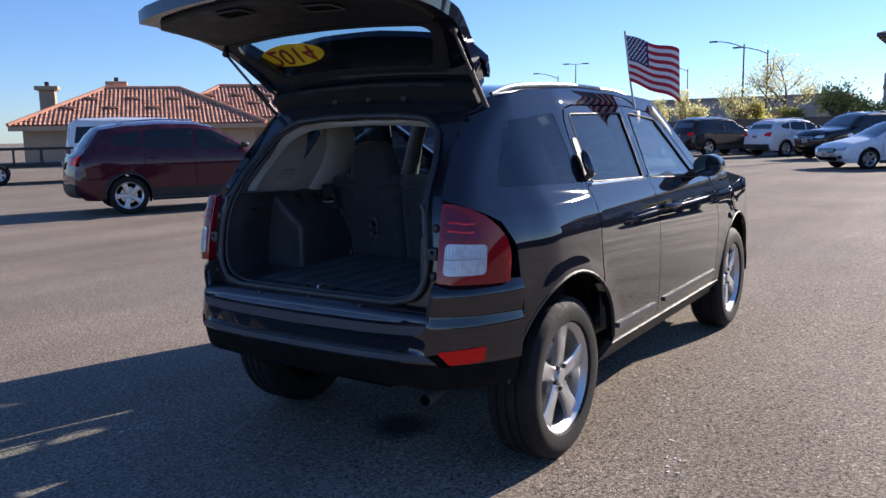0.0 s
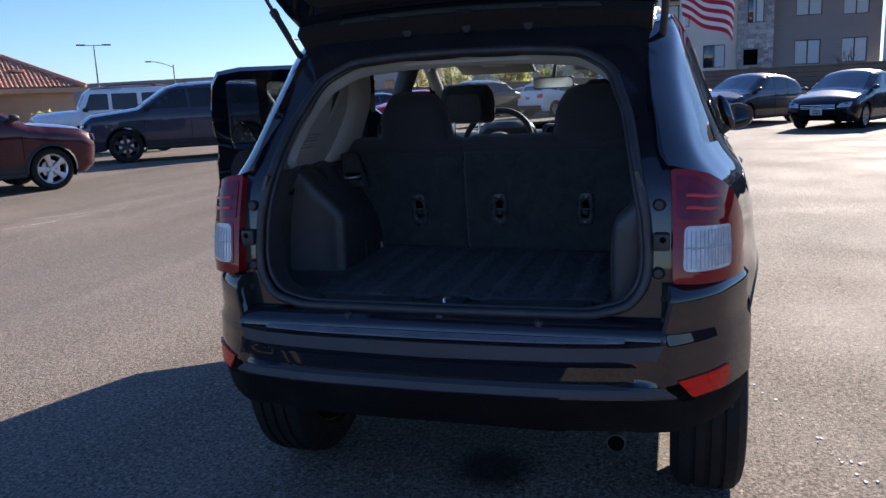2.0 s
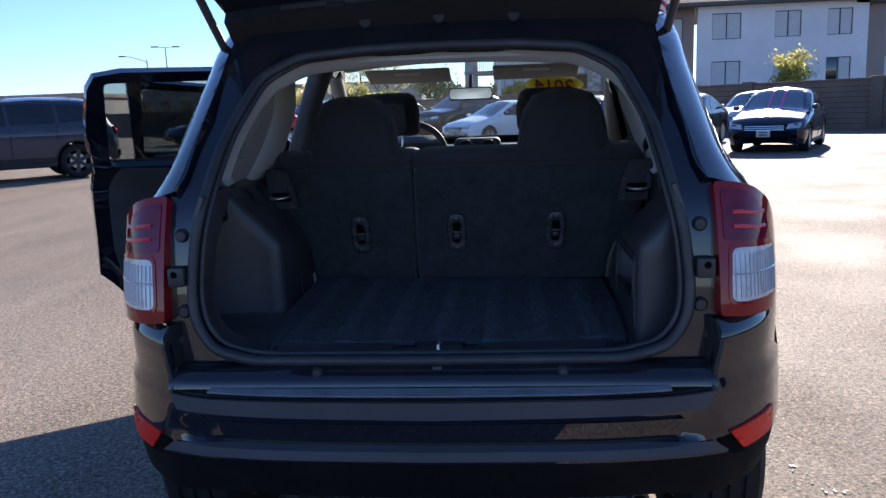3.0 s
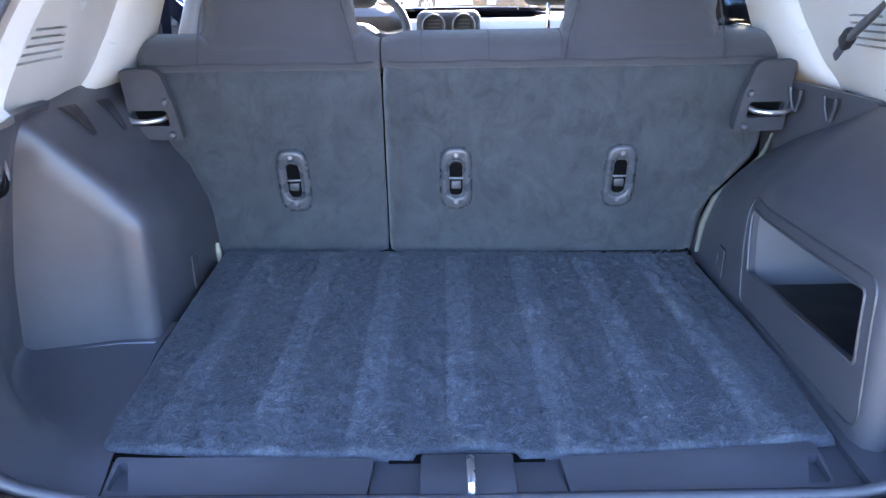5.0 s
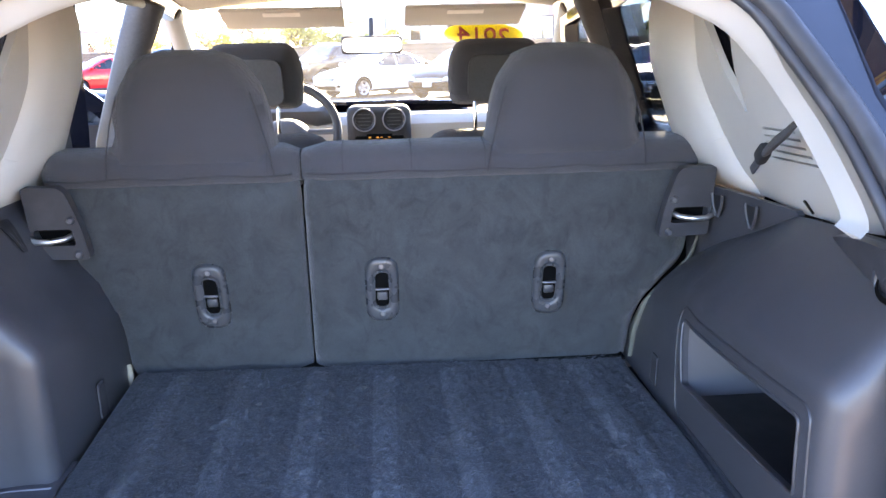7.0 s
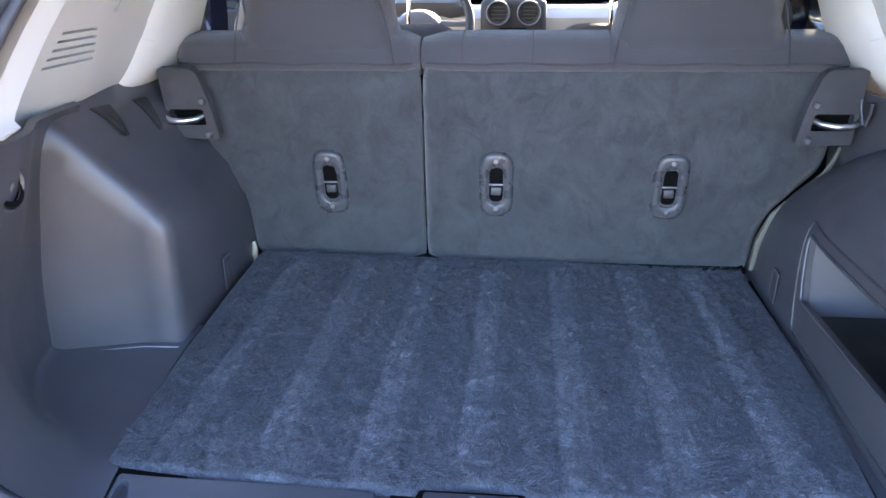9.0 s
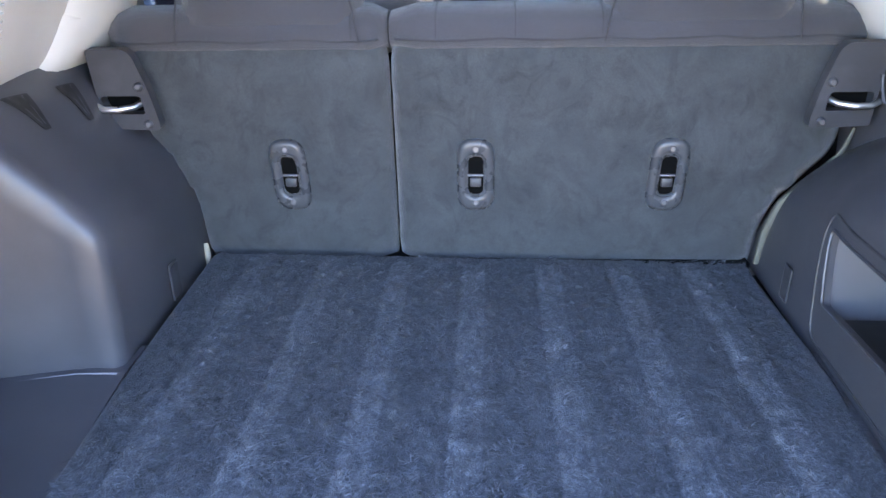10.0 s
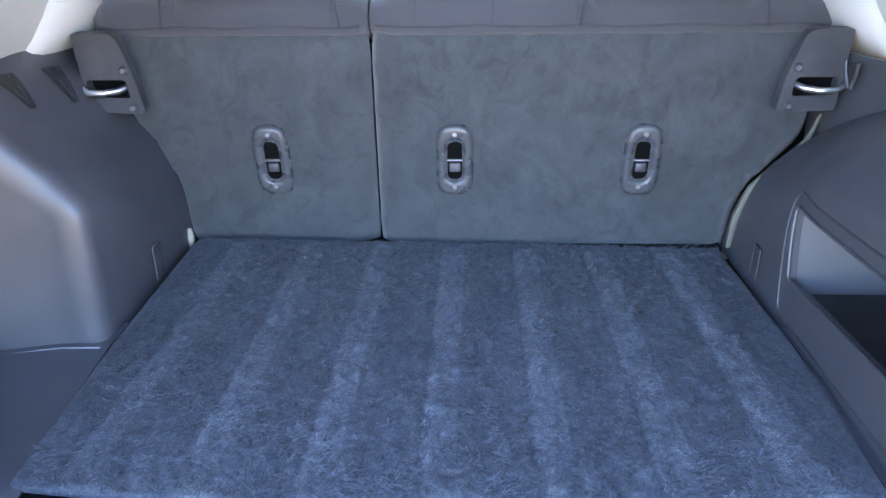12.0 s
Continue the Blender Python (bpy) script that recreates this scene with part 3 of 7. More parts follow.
for s in (1, -1):
    fl = s < 0
    sheet("quarter_panel", UNISIDE, on_side(s), PAINT, suv, holes=[QUARTER_W], step=.017, thick=.035, flip=fl)
    sheet("fender", FENDER, on_side(s), PAINT, suv, step=.05, thick=.02, flip=fl)
    sheet("quarter_window", QUARTER_W, on_side(s, .0015), PRIVACY, suv, "dark tinted quarter glass", step=.06, thick=.004, flip=fl)
    for kind, outl, win, hinge in (("rear_door", REAR_DOOR, REAR_W, 1.03), ("front_door", FRONT_DOOR, FRONT_W, 2.10)):
        door = sheet(kind, outl, on_side(s), PAINT, suv, "glossy black door" + ("" if s > 0 else ", swung wide open"), holes=[win], step=.04, thick=.05, flip=fl)
        sheet("door_window", win, on_side(s, .006), PRIVACY if kind == "rear_door" and s > 0 else WINDOW, door, "tinted door glass", step=.06, thick=.004, flip=fl)
        lo, hi = min(p[0] for p in win), max(p[0] for p in win)
        y0, y1 = min(p[0] for p in outl) + .05, max(p[0] for p in outl) - .06
        low = [(max(y0, .40) if kind == "rear_door" else y0, .46), (y1 - .04, .46), (y1 - .04, 1.06), (y1 - .1, 1.085), (y0 + .06, 1.115), (y0 + .02, 1.05), (y0 + .02, .8)]
        sheet("inner_panel", fillet(low, .04), on_side(s, .062), TRIM, door, "dark moulded inner door panel", step=.06, thick=.02, flip=not fl)
        sheet("armrest", fillet([(y0 + .1, .80), (y1 - .12, .80), (y1 - .12, .86), (y0 + .1, .87)], .03), on_side(s, .085), CARGO, door, "grey armrest", step=.05, thick=.05, flip=fl)
        tube("window_seal", [on_side(s, .001)(y, z) for y, z in resample(win, .05)], .0045, BLACKSKIRT, door, closed=True, n=6)
        tube("belt_moulding", [on_side(s, -.004)(y, 1.135 - .037 * (y - lo) / (hi - lo) * (kind == "front_door") - .012 * (kind == "rear_door") * (y - .35) / .6) for y in np.linspace(lo - .02, hi + .01, 10)], .007, CHROME, door, "bright belt moulding", n=6)
        sheet("side_moulding", fillet([(y0 + (.06 if kind == "front_door" else .14), .462), (y1 + .02, .462), (y1 + .02, .484), (y0 + (.06 if kind == "front_door" else .14), .486)], .008), on_side(s, -.012), BUMPER, door, step=.05, thick=.012, flip=fl)
        if kind == "front_door":
            cup = sheet("handle_cup", ellipse(1.20, .965, .075, .03), on_side(s, -.003), BLACKHOLE, door, step=.03, thick=.004, flip=fl)
            tube("door_handle", [(s * (skin(1.2, .965) + q), y, .972) for y, q in ((1.09, .004), (1.12, .03), (1.17, .038), (1.24, .038), (1.285, .028), (1.31, .004))], [.012, .014, .015, .015, .014, .012], PAINT, door, "body-coloured pull handle")
            m0 = (s * .80, 1.79, 1.125)
            mir = loft("wing_mirror", [[(s * (.85 + .02 * k + (.055 + .025 * k) * math.cos(t) * (.35 if k == 0 else 1) + .04), 1.74 - d, 1.155 + (.046 + .018 * k) * math.sin(t) * (.6 if k == 0 else 1)) for t in np.linspace(0, 2 * math.pi, 20, endpoint=False)] for k, d in ((0, -.13), (.6, -.10), (1, -.03), (1, .05), (.95, .06))], PAINT, door, "black door mirror")
            sheet("mirror_glass", ellipse(s * .912, 1.155, .056, .042), lambda x, z: (x, 1.677 - .25 * (x - s * .912) * s, z), DARKMIRROR, mir, step=.05, thick=.004)
            tube("mirror_stem", [(s * .77, 1.80, 1.10), (s * .84, 1.77, 1.115), (s * .88, 1.74, 1.13)], [.03, .026, .03], TRIM, mir)
        else:
            # upright pull behind the rear window, the mark of this body
            base = sheet("handle_recess", fillet([(.285, 1.16), (.335, 1.15), (.33, 1.34), (.285, 1.34)], .02), on_side(s, -.004), TRIM, door, step=.03, thick=.006, flip=fl)
            pillow("door_handle", ellipse(.30, 1.225, .030, .062), lambda y, z, h, s=s: (s * (skin(.30, 1.225) + .030 + h - .35 * (z - 1.225)), y, z), PAINT, door, "upright black pull handle", step=.015, r=.03, depth=.022)
            tube("handle_stem", [(s * (skin(.30, 1.17) - .01), .30, 1.15), (s * (skin(.30, 1.17) + .035), .30, 1.19)], .014, TRIM, door, n=8)
        if s < 0:
            hx = -.83
            turn = 55
            door.matrix_basis = pose(hx, hinge, 0) @ pose(0, 0, 0, 0, 0, -turn) @ pose(-hx, -hinge, 0)
    # sill, arches and liners
    sheet("sill", [(.40, .30), (2.24, .30), (2.22, .395), (.43, .395)], lambda y, z, s=s: (s * (.785 + .065 * (z - .30) / .095), y, z), BLACKSKIRT, suv, "black plastic sill", step=.06, thick=.03, flip=fl)
    for c in (0, BASE):
        tube("arch_lip", [(s * (skin(y, z) - .004), y, z) for y, z in arch(c, 172, 8, ARCH_R - .002, 24)], .008, BLACKSKIRT, suv, "black wheel arch lip", n=6)
        loft("wheel_liner", [[(s * x, y, z) for y, z in arch(c, 155 if c == 0 else 185, -5, ARCH_R + .015, 18)] for x in ((.76, .66) if c == 0 else (.83, .50))], BLACKHOLE, suv, closed=False, cap=False)
    wheel(suv, (s * .722, 0, .345), s, rim=.665, turn=14)
    wheel(suv, (s * .74, BASE, .345), s, rim=.665, turn=40)

# roof, rails, windscreen, hood and nose
roof_z = curve([-.26, -.2, .1, .6, 1.1, 1.5], [1.49, 1.505, 1.55, 1.57, 1.56, 1.535])
roof_pts = [(skin(y, roof_z(y)) - .004, y) for y in np.linspace(-.2, 1.5, 16)]


def roof_at(x, y):
    w = skin(y, roof_z(y))
    return (x, y, roof_z(y) + .035 * (1 - min(1, abs(x) / w) ** 2.2))


sheet("roof", [(-x, y) for x, y in roof_pts[::-1]] + [(0.0, -.235)] + roof_pts, roof_at, PAINT, suv, "black roof panel", step=.07, thick=.012)
sheet("headliner", [(-x + .02, y) for x, y in roof_pts[::-1]] + [(x - .02, y) for x, y in roof_pts], lambda x, y: (x, y, roof_at(x, y)[2] - .05), LINER, suv, "pale woven headliner", step=.08, thick=.01)
for s in (1, -1):
    pts = [(s * (skin(y, roof_z(y)) - .055), y, roof_z(y) + d) for y, d in [(-.12 + 1.42 * q, .004 + .013 * min(1, 9 * q, 9 * (1 - q)) ** .6) for q in np.linspace(0, 1, 25)]]
    tube("roof_rail", pts, .0115, ALLOY, suv, "silver roof rail", n=10, flat=.9)
wind = curve([0, .35, .7, 1], [0, .40, .74, 1])


def screen_at(u, v):
    hw = .595 + .09 * v
    y, z = 1.495 + .62 * v, 1.54 - .44 * wind(v)
    k = 1 - (u / hw) ** 2
    return (u, y + .10 * k * (1 - .2 * v), z + .035 * k * (1 - v) + .02 * k * v)


SCREEN = [(-.59, 0), (.59, 0), (.68, 1), (-.68, 1)]
sheet("windscreen", SCREEN, screen_at, CLEAR, suv, "clear raked windscreen", step=.08, thick=.005, flip=True)
sheet("screen_band", [(-.59, -.02), (.59, -.02), (.595, .09), (.3, .075), (-.3, .075), (-.595, .09)], lambda u, v: tuple(np.array(screen_at(u, v)) - (0, 0, .008)), BLACKHOLE, suv, step=.06, thick=.002, flip=True)
hood_pts = [(.70, 2.10), (.74, 2.5), (.72, 3.0), (.58, 3.30), (.3, 3.42)]
hood_z = curve([2.05, 2.5, 3.0, 3.3, 3.45], [1.10, 1.085, 1.02, .93, .84])
sheet("hood", [(-x, y) for x, y in hood_pts[::-1]] + hood_pts, lambda x, y: (x, y, hood_z(y) + .03 * (1 - (x / .8) ** 2)), PAINT, suv, "black hood", step=.08, thick=.012, flip=True)
nose = curve([0, .3, .5, .65, .74], [3.53, 3.51, 3.45, 3.33, 3.15])
grille = sheet("front_bumper", fillet([(-.74, .33), (.74, .33), (.74, .88), (.45, .90), (-.45, .90), (-.74, .88)], .05), lambda x, z: (x, nose(abs(x)) - .25 * max(0, z - .75) ** 1.5, z), PAINT, suv, step=.06, thick=.02, flip=True)
sheet("grille", fillet([(-.42, .66), (.42, .66), (.46, .80), (-.46, .80)], .03), lambda x, z: (x, nose(abs(x)) + .008, z), BLACKHOLE, grille, step=.06, thick=.01, flip=True)
for s in (1, -1):
    sheet("headlight", fillet([(s * .48, .70), (s * .66, .70), (s * .68, .83), (s * .46, .84)], .03), lambda x, z: (x, nose(abs(x)) + .01, z), CLEARLENS, grille, step=.05, thick=.02, flip=s > 0)
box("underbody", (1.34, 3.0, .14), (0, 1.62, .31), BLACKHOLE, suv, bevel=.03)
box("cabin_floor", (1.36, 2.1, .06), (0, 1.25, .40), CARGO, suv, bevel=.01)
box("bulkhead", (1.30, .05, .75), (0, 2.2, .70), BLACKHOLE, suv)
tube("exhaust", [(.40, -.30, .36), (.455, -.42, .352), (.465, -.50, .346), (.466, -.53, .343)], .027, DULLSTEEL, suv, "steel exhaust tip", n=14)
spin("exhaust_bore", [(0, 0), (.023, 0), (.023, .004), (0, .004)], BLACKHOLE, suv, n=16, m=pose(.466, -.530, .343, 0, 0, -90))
# added near-black block, deepens the dark under the tail
box("underfloor_filler", (.82, .62, .14), (-.04, -.30, .45), BLACKHOLE, suv, bevel=.05)
tube("rear_axle", [(-.7, 0, .32), (.7, 0, .32)], .05, TRIM, suv)
for s in (1, -1):
    tube("rear_damper", [(s * .52, -.1, .25), (s * .5, -.12, .5)], .03, TRIM, suv)

# rear frame round the cargo opening
rear_y = curve([.60, .80, .95, 1.05, 1.13, 1.30, 1.45, 1.54], [-.64, -.622, -.605, -.59, -.555, -.42, -.29, -.205])
half = [(0, .70), (.60, .70), (.628, .84), (.625, 1.0), (.607, 1.13), (.56, 1.30), (.532, 1.44), (.495, 1.50), (.3, 1.526), (0, 1.535)]
hole = [(0, .748), (.42, .750), (.515, .775), (.555, .83), (.562, .90), (.553, 1.0), (.503, 1.26), (.448, 1.385), (.36, 1.435), (.2, 1.449), (0, 1.453)]
both = lambda h: h + [(-x, z) for x, z in h[-2:0:-1]]
OPENING = fillet(both(hole), .03, 3)
frame_at = lambda x, z: (x, rear_y(z) + .09 * max(0, abs(x) - .5) ** 1.5, z)
sheet("rear_frame", both(half), frame_at, JAMB, suv, "black painted tailgate frame", holes=[OPENING], step=.035, thick=.03)
tube("weatherstrip", [Vector(frame_at(x * .988, z - .002)) + Vector((0, -.012 - .012 * max(0, 1 - (z - .74) / .06), 0)) for x, z in resample(OPENING, .03)], .0125, RUBBER, suv, "thick black rubber weatherstrip", closed=True, n=10)
tube("inner_seal", [Vector(frame_at(x * .960, .748 + (z - .748) * .978 + .006)) + Vector((0, .004, 0)) for x, z in resample(OPENING, .03)], .0075, RUBBER, suv, closed=True, n=8)
# near-black bead paints the shaded groove between the two seals
tube("strip_groove", [Vector(frame_at(x * .974, .748 + (z - .748) * .989 + .002)) + Vector((0, -.008 - .008 * max(0, 1 - (z - .74) / .06), 0)) for x, z in resample(OPENING, .03)], .0035, BLACKHOLE, suv, closed=True, n=6)
for s in (1, -1):
    for z in (1.03, .857, .79):
        x = s * (.578 if z > .8 else .60)
        spin("body_plug", [(0, .012), (.011, .011), (.015, .006), (.017, 0)], RUBBER, suv, "round rubber plug", n=16, m=pose(x, frame_at(x, z)[1], z, 0, 0, -90))
    blk = box("bump_stop", (.04, .035, .045), (s * .585, frame_at(.58, .94)[1] - .014, .94), RUBBER, suv, "rubber bump stop block", bevel=.006)
    spin("stop_hole", [(0, .002), (.007, .0015), (.008, 0)], BLACKHOLE, blk, n=12, m=pose(s * .588, frame_at(.58, .94)[1] - .032, .947, 0, 0, -90))
# painted slope from the rubber down to the step pad
def slope_at(x, t):
    return (x, -.642 - .056 * t + .03 * max(0, abs(x) - .45) ** 1.2, .741 - .043 * (1 - math.sqrt(max(0.0, 1 - t * t))) * .9 - .004 * t)


sheet("sill_slope", [(-.60, 0), (.60, 0), (.60, 1), (-.60, 1)], slope_at, JAMB, suv, "glossy black slope under the rubber strip", step=.05, thick=.01, flip=True)
for x in (-.262, .278):
    spin("sill_buffer", [(0, .016), (.008, .0145), (.012, .009), (.013, 0)], RUBBER, suv, "small round rubber buffer", n=16, m=pose(x, -.672, .728, 30, 0, -90))
box("sill_clip", (.022, .012, .02), (.004, -.668, .730), RUBBER, suv, "small black sill clip", bevel=.004)
for s in (1, -1):
    edge_y = lambda z: float(np.interp(z, [1.13, 1.30, 1.45, 1.505], [-.575, -.45, -.30, -.20]))
    frame_x = lambda z: float(np.interp(z, [.84, 1.0, 1.13, 1.30, 1.44, 1.50], [.628, .625, .607, .56, .532, .495]))
    loft("pillar_return", [[(s * (skin(edge_y(z), z) - .002), edge_y(z) + .001, z), (s * (.6 * skin(edge_y(z), z) + .4 * frame_x(z)), edge_y(z) + .002, z), (s * (frame_x(z) - .012), rear_y(z) + .002, z)] for z in np.linspace(1.126, 1.50, 16)], JAMB, suv, closed=False, cap=False)

# tail lamps
LAMP = [(.612, -.640), (.66, -.632), (.70, -.605), (.74, -.553), (.765, -.50), (.787, -.43), (.803, -.35)]


def along(pts):
    acc = [0.0]
    for a, b in zip(pts, pts[1:]):
        acc.append(acc[-1] + math.dist(a, b))
    cs = [curve(acc, [p[i] for p in pts]) for i in range(len(pts[0]))]
    return acc, lambda a: tuple(c(a) for c in cs)


lamp_acc, lamp_pt = along(LAMP)


def lamp_at(s, out=0.0):
    def at(a, z):
        x, y = lamp_pt(a)
        x1, y1 = lamp_pt(a + .004) if a < lamp_acc[-1] - .005 else lamp_pt(a)
        x0, y0 = lamp_pt(a - .004) if a > .005 else lamp_pt(a)
        d = math.hypot(x1 - x0, y1 - y0)
        nx, ny = (y1 - y0) / d, -(x1 - x0) / d
        lean = max(0, z - .84)
        return (s * (x + nx * out - .10 * lean * lean), y + ny * out + .12 * lean + .35 * lean ** 2, z)
    return at


for s in (1, -1):
    L = lamp_acc
    outl = [(0, .838), (L[1], .836), (L[3], .833), (L[4], .830), (L[5], .827), (L[5] - .002, .93), (L[5] - .03, .99), (L[4] - .01, 1.04), (L[3], 1.073), (L[2], 1.104), (L[1], 1.118), (0, 1.122)]
    lamp = sheet("tail_lamp", fillet(outl, .012), lamp_at(s, .010), REDLENS, suv, "red wraparound tail lamp with clear lens", step=.018, thick=.04, flip=s < 0)
    white = fillet([(.024, .868), (.178, .868), (.176, .974), (.028, .982)], .018)
    sheet("lens_surround", fillet([(.017, .861), (.186, .861), (.184, .981), (.021, .990)], .022), lamp_at(s, .0125), REDLENS, lamp, step=.02, thick=.004, flip=s < 0, holes=[white])
    sheet("reverse_lens", white, lamp_at(s, .012), CLEARLENS, lamp, "clear ribbed reversing lens", step=.012, thick=.004, flip=s < 0)
    for k in range(14):
        tube("lens_rib", [lamp_at(s, .0125)(.033 + .0106 * k, z) for z in (.876, .92, .968)], .0016, LENSRIB, lamp, n=5)
    tube("lens_rib", [lamp_at(s, .013)(a, .926) for a in (.028, .06, .10, .14, .174)], .0026, LENSRIB, lamp, n=5)
    sheet("upper_lens", fillet([(.012, .998), (.150, .990), (.140, 1.035), (.10, 1.075), (.06, 1.100), (.012, 1.108)], .012), lamp_at(s, .0125), DEEPLENS, lamp, "deep red upper lens", step=.02, thick=.004, flip=s < 0)
    for z in (1.056, 1.026):
        tube("light_bar", [lamp_at(s, .0135)(a, z - .006 * (a > .05)) for a in (.032, .05, .085, .12)], .0045, REDLITE, lamp, "bright red light bar", n=6)

# rear bumper
VALANCE = material("matt black valance plastic", (0.008, 0.008, 0.009), 0.8, spec=0.12, var=0.2, stain=(0.014, 0.013, 0.012), stain_scale=6)
BUMP = [(0, -.765), (.3, -.757), (.48, -.738), (.60, -.697), (.68, -.640), (.745, -.567), (.795, -.470), (.828, -.38), (.843, -.30)]
bump_acc, bump_pt = along(BUMP)
bump_off = curve([.30, .36, .42, .5, .545, .562, .578, .590, .634, .648, .690, .698, .712, .76, .80, .81, .845], [.19, .13, .08, .03, .004, 0, .004, .030, .027, .006, .002, .004, .014, .012, .012, .016, .048])

corner_off = curve([.42, .46, .50, .56, .62, .68, .698, .712, .76, .80, .81, .845], [.045, .014, .004, .0, .0, .004, .004, .014, .012, .012, .016, .048])


def bumper_at(out=0.0):
    def at(a, z):
        s, b = (1 if a >= 0 else -1), abs(a)
        x, y = bump_pt(b)
        x1, y1 = bump_pt(b + .01)
        x0, y0 = bump_pt(max(0, b - .01))
        d = math.hypot(x1 - x0, y1 - y0) or 1
        nx, ny = (y1 - y0) / d, -(x1 - x0) / d
        k = min(1, max(0, (b - .50) / .14))
        k = k * k * (3 - 2 * k)
        o = out - bump_off(z) * (1 - k) - corner_off(z) * k
        if b < .02:
            nx, ny = 0, -1
        return (s * (x + nx * o), y + ny * o, z)
    return at


E1 = bump_acc[-2]
rightedge = [(E1 - .02, .54), (E1 + .018, .832), (.70, .834), (.635, .833), (.612, .75), (.60, .692)]
leftedge = [(-a, z) for a, z in rightedge[::-1]]
bumper = sheet("rear_bumper", [(-E1 + .02, .54), (-.66, .545), (-.5, .553), (.5, .553), (.66, .545), (E1 - .02, .54)] + rightedge[1:] + leftedge[:-1], bumper_at(), PAINT, suv, "black painted rear bumper", step=.02, thick=.02)
sheet("lower_valance", fillet([(-E1 + .035, .45), (-.66, .445), (-.5, .44), (.5, .44), (.66, .445), (E1 - .035, .45), (E1 - .022, .537), (.66, .542), (.5, .55), (-.5, .55), (-.66, .542), (-E1 + .022, .537)], .015), bumper_at(-.004), VALANCE, bumper, "matt black lower valance", step=.05, thick=.02)
strip = [(-.640, .552), (-.6, .556), (-.45, .560), (0, .560), (.45, .560), (.6, .556), (.640, .552), (.60, .580), (.45, .587), (0, .587), (-.45, .587), (-.60, .580)]
sheet("bumper_strip", strip, bumper_at(.004), BUMPER, bumper, "satin grey bumper strip", step=.011, thick=.012)
sheet("bumper_edge", [(-.585, .656), (0, .650), (.585, .656), (.604, .690), (0, .690), (-.604, .690)], bumper_at(.003), BUMPER, bumper, "grey step edge", step=.03, thick=.012)
for s in (1, -1):
    rf = fillet([(s * .640, .594), (s * .825, .606), (s * .818, .556), (s * .80, .550), (s * .685, .545)], .007)
    sheet("reflector", rf, bumper_at(.006), REFLECT, bumper, "red bumper reflector", step=.015, thick=.012)
    sheet("reflector_recess", fillet([(s * .605, .580), (s * .66, .588), (s * .70, .535), (s * .655, .536)], .012), bumper_at(.002), BLACKHOLE, bumper, step=.02, thick=.006)
for s in (1, -1):
    rows_ = [[Vector(bumper_at(.0025)(s * (a + .007), z)), Vector(bumper_at(.0015)(s * (a - .004), z)), Vector((s * .585, -.61, z))] for a, z in ((.598, .690), (.606, .72), (.612, .75), (.623, .79), (.635, .834))]
    loft("corner_filler", rows_, BLACKSKIRT, bumper, closed=False, cap=False)
# step pad with long grooves
step_edge = [(x, bumper_at(0)(x * 1.004, .69)[1] + .012) for x in np.linspace(-.60, .60, 25)]
pad = sheet("step_pad", step_edge + [(.60, -.690), (-.60, -.690)], lambda x, y: (x, y, .692 + .05 * (y + .76)), BLACKSKIRT, bumper, "ribbed black step pad", step=.04, thick=.015)
# ribs paler than the pad: sky glints on their crests, put into the colour
RIB = material("sky-glint grey tread ribs", (0.20, 0.20, 0.22), 0.32, var=0.25, scale=14)
for k in range(4):
    t = .06 + .21 * k
    tube("tread_rib", [(x, y * (1 - t) + -.692 * t, .698 + .05 * (y * (1 - t) - .692 * t + .76)) for x, y in step_edge[2:-2] if y < -.70], .0030, RIB, pad, n=6)

# tailgate, raised
GATETRIM = material("black grained gate plastic", (0.016, 0.016, 0.018), 0.6, var=0.15, bump=0.15, bump_scale=700, fine=0.1)
GATE = [(-.235, 1.545), (-.33, 1.625), (-.45, 1.715), (-.55, 1.775), (-.68, 1.807), (-.84, 1.825), (-1.0, 1.835)]
gate_acc, gate_pt = along(GATE)


def gate_at(lift=0.0):
    def at(x, t):
        y, z = gate_pt(t)
        y1, z1 = gate_pt(min(t + .01, gate_acc[-1]))
        y0, z0 = gate_pt(max(t - .01, 0))
        d = math.hypot(y1 - y0, z1 - z0)
        ny, nz = (z1 - z0) / d, -(y1 - y0) / d
        sag = .03 * (x / .6) ** 2
        return (x, y + ny * lift + .06 * (x / .6) ** 2 * (t / .85), z + nz * lift - sag)
    return at


T = gate_acc[-1]
gh = [(.545, 0), (.575, .10), (.61, .30), (.63, .40), (.635, .55), (.63, .70), (.60, .735), (.60, T - .015), (.52, T)]
GATE_W = fillet([(-.40, .138), (.40, .138), (.51, .34), (.49, .385), (-.49, .385), (-.51, .34)], .03)
gate = sheet("tailgate", [(x, t) for x, t in gh] + [(-x, t) for x, t in gh[::-1]], gate_at(.02), PAINT, suv, "raised black tailgate", holes=[GATE_W], step=.04, thick=.05)
sheet("gate_window", GATE_W, gate_at(.045), GATEGLASS, gate, "tinted tailgate glass", step=.06, thick=.004)
th = [(.53, .415), (.575, .44), (.585, .60), (.575, .74), (.50, .78)]
liner = sheet("gate_trim", fillet([(x, t) for x, t in th] + [(-x, t) for x, t in th[::-1]], .02), gate_at(.006), GATETRIM, gate, "black moulded tailgate lining", step=.04, thick=.016)
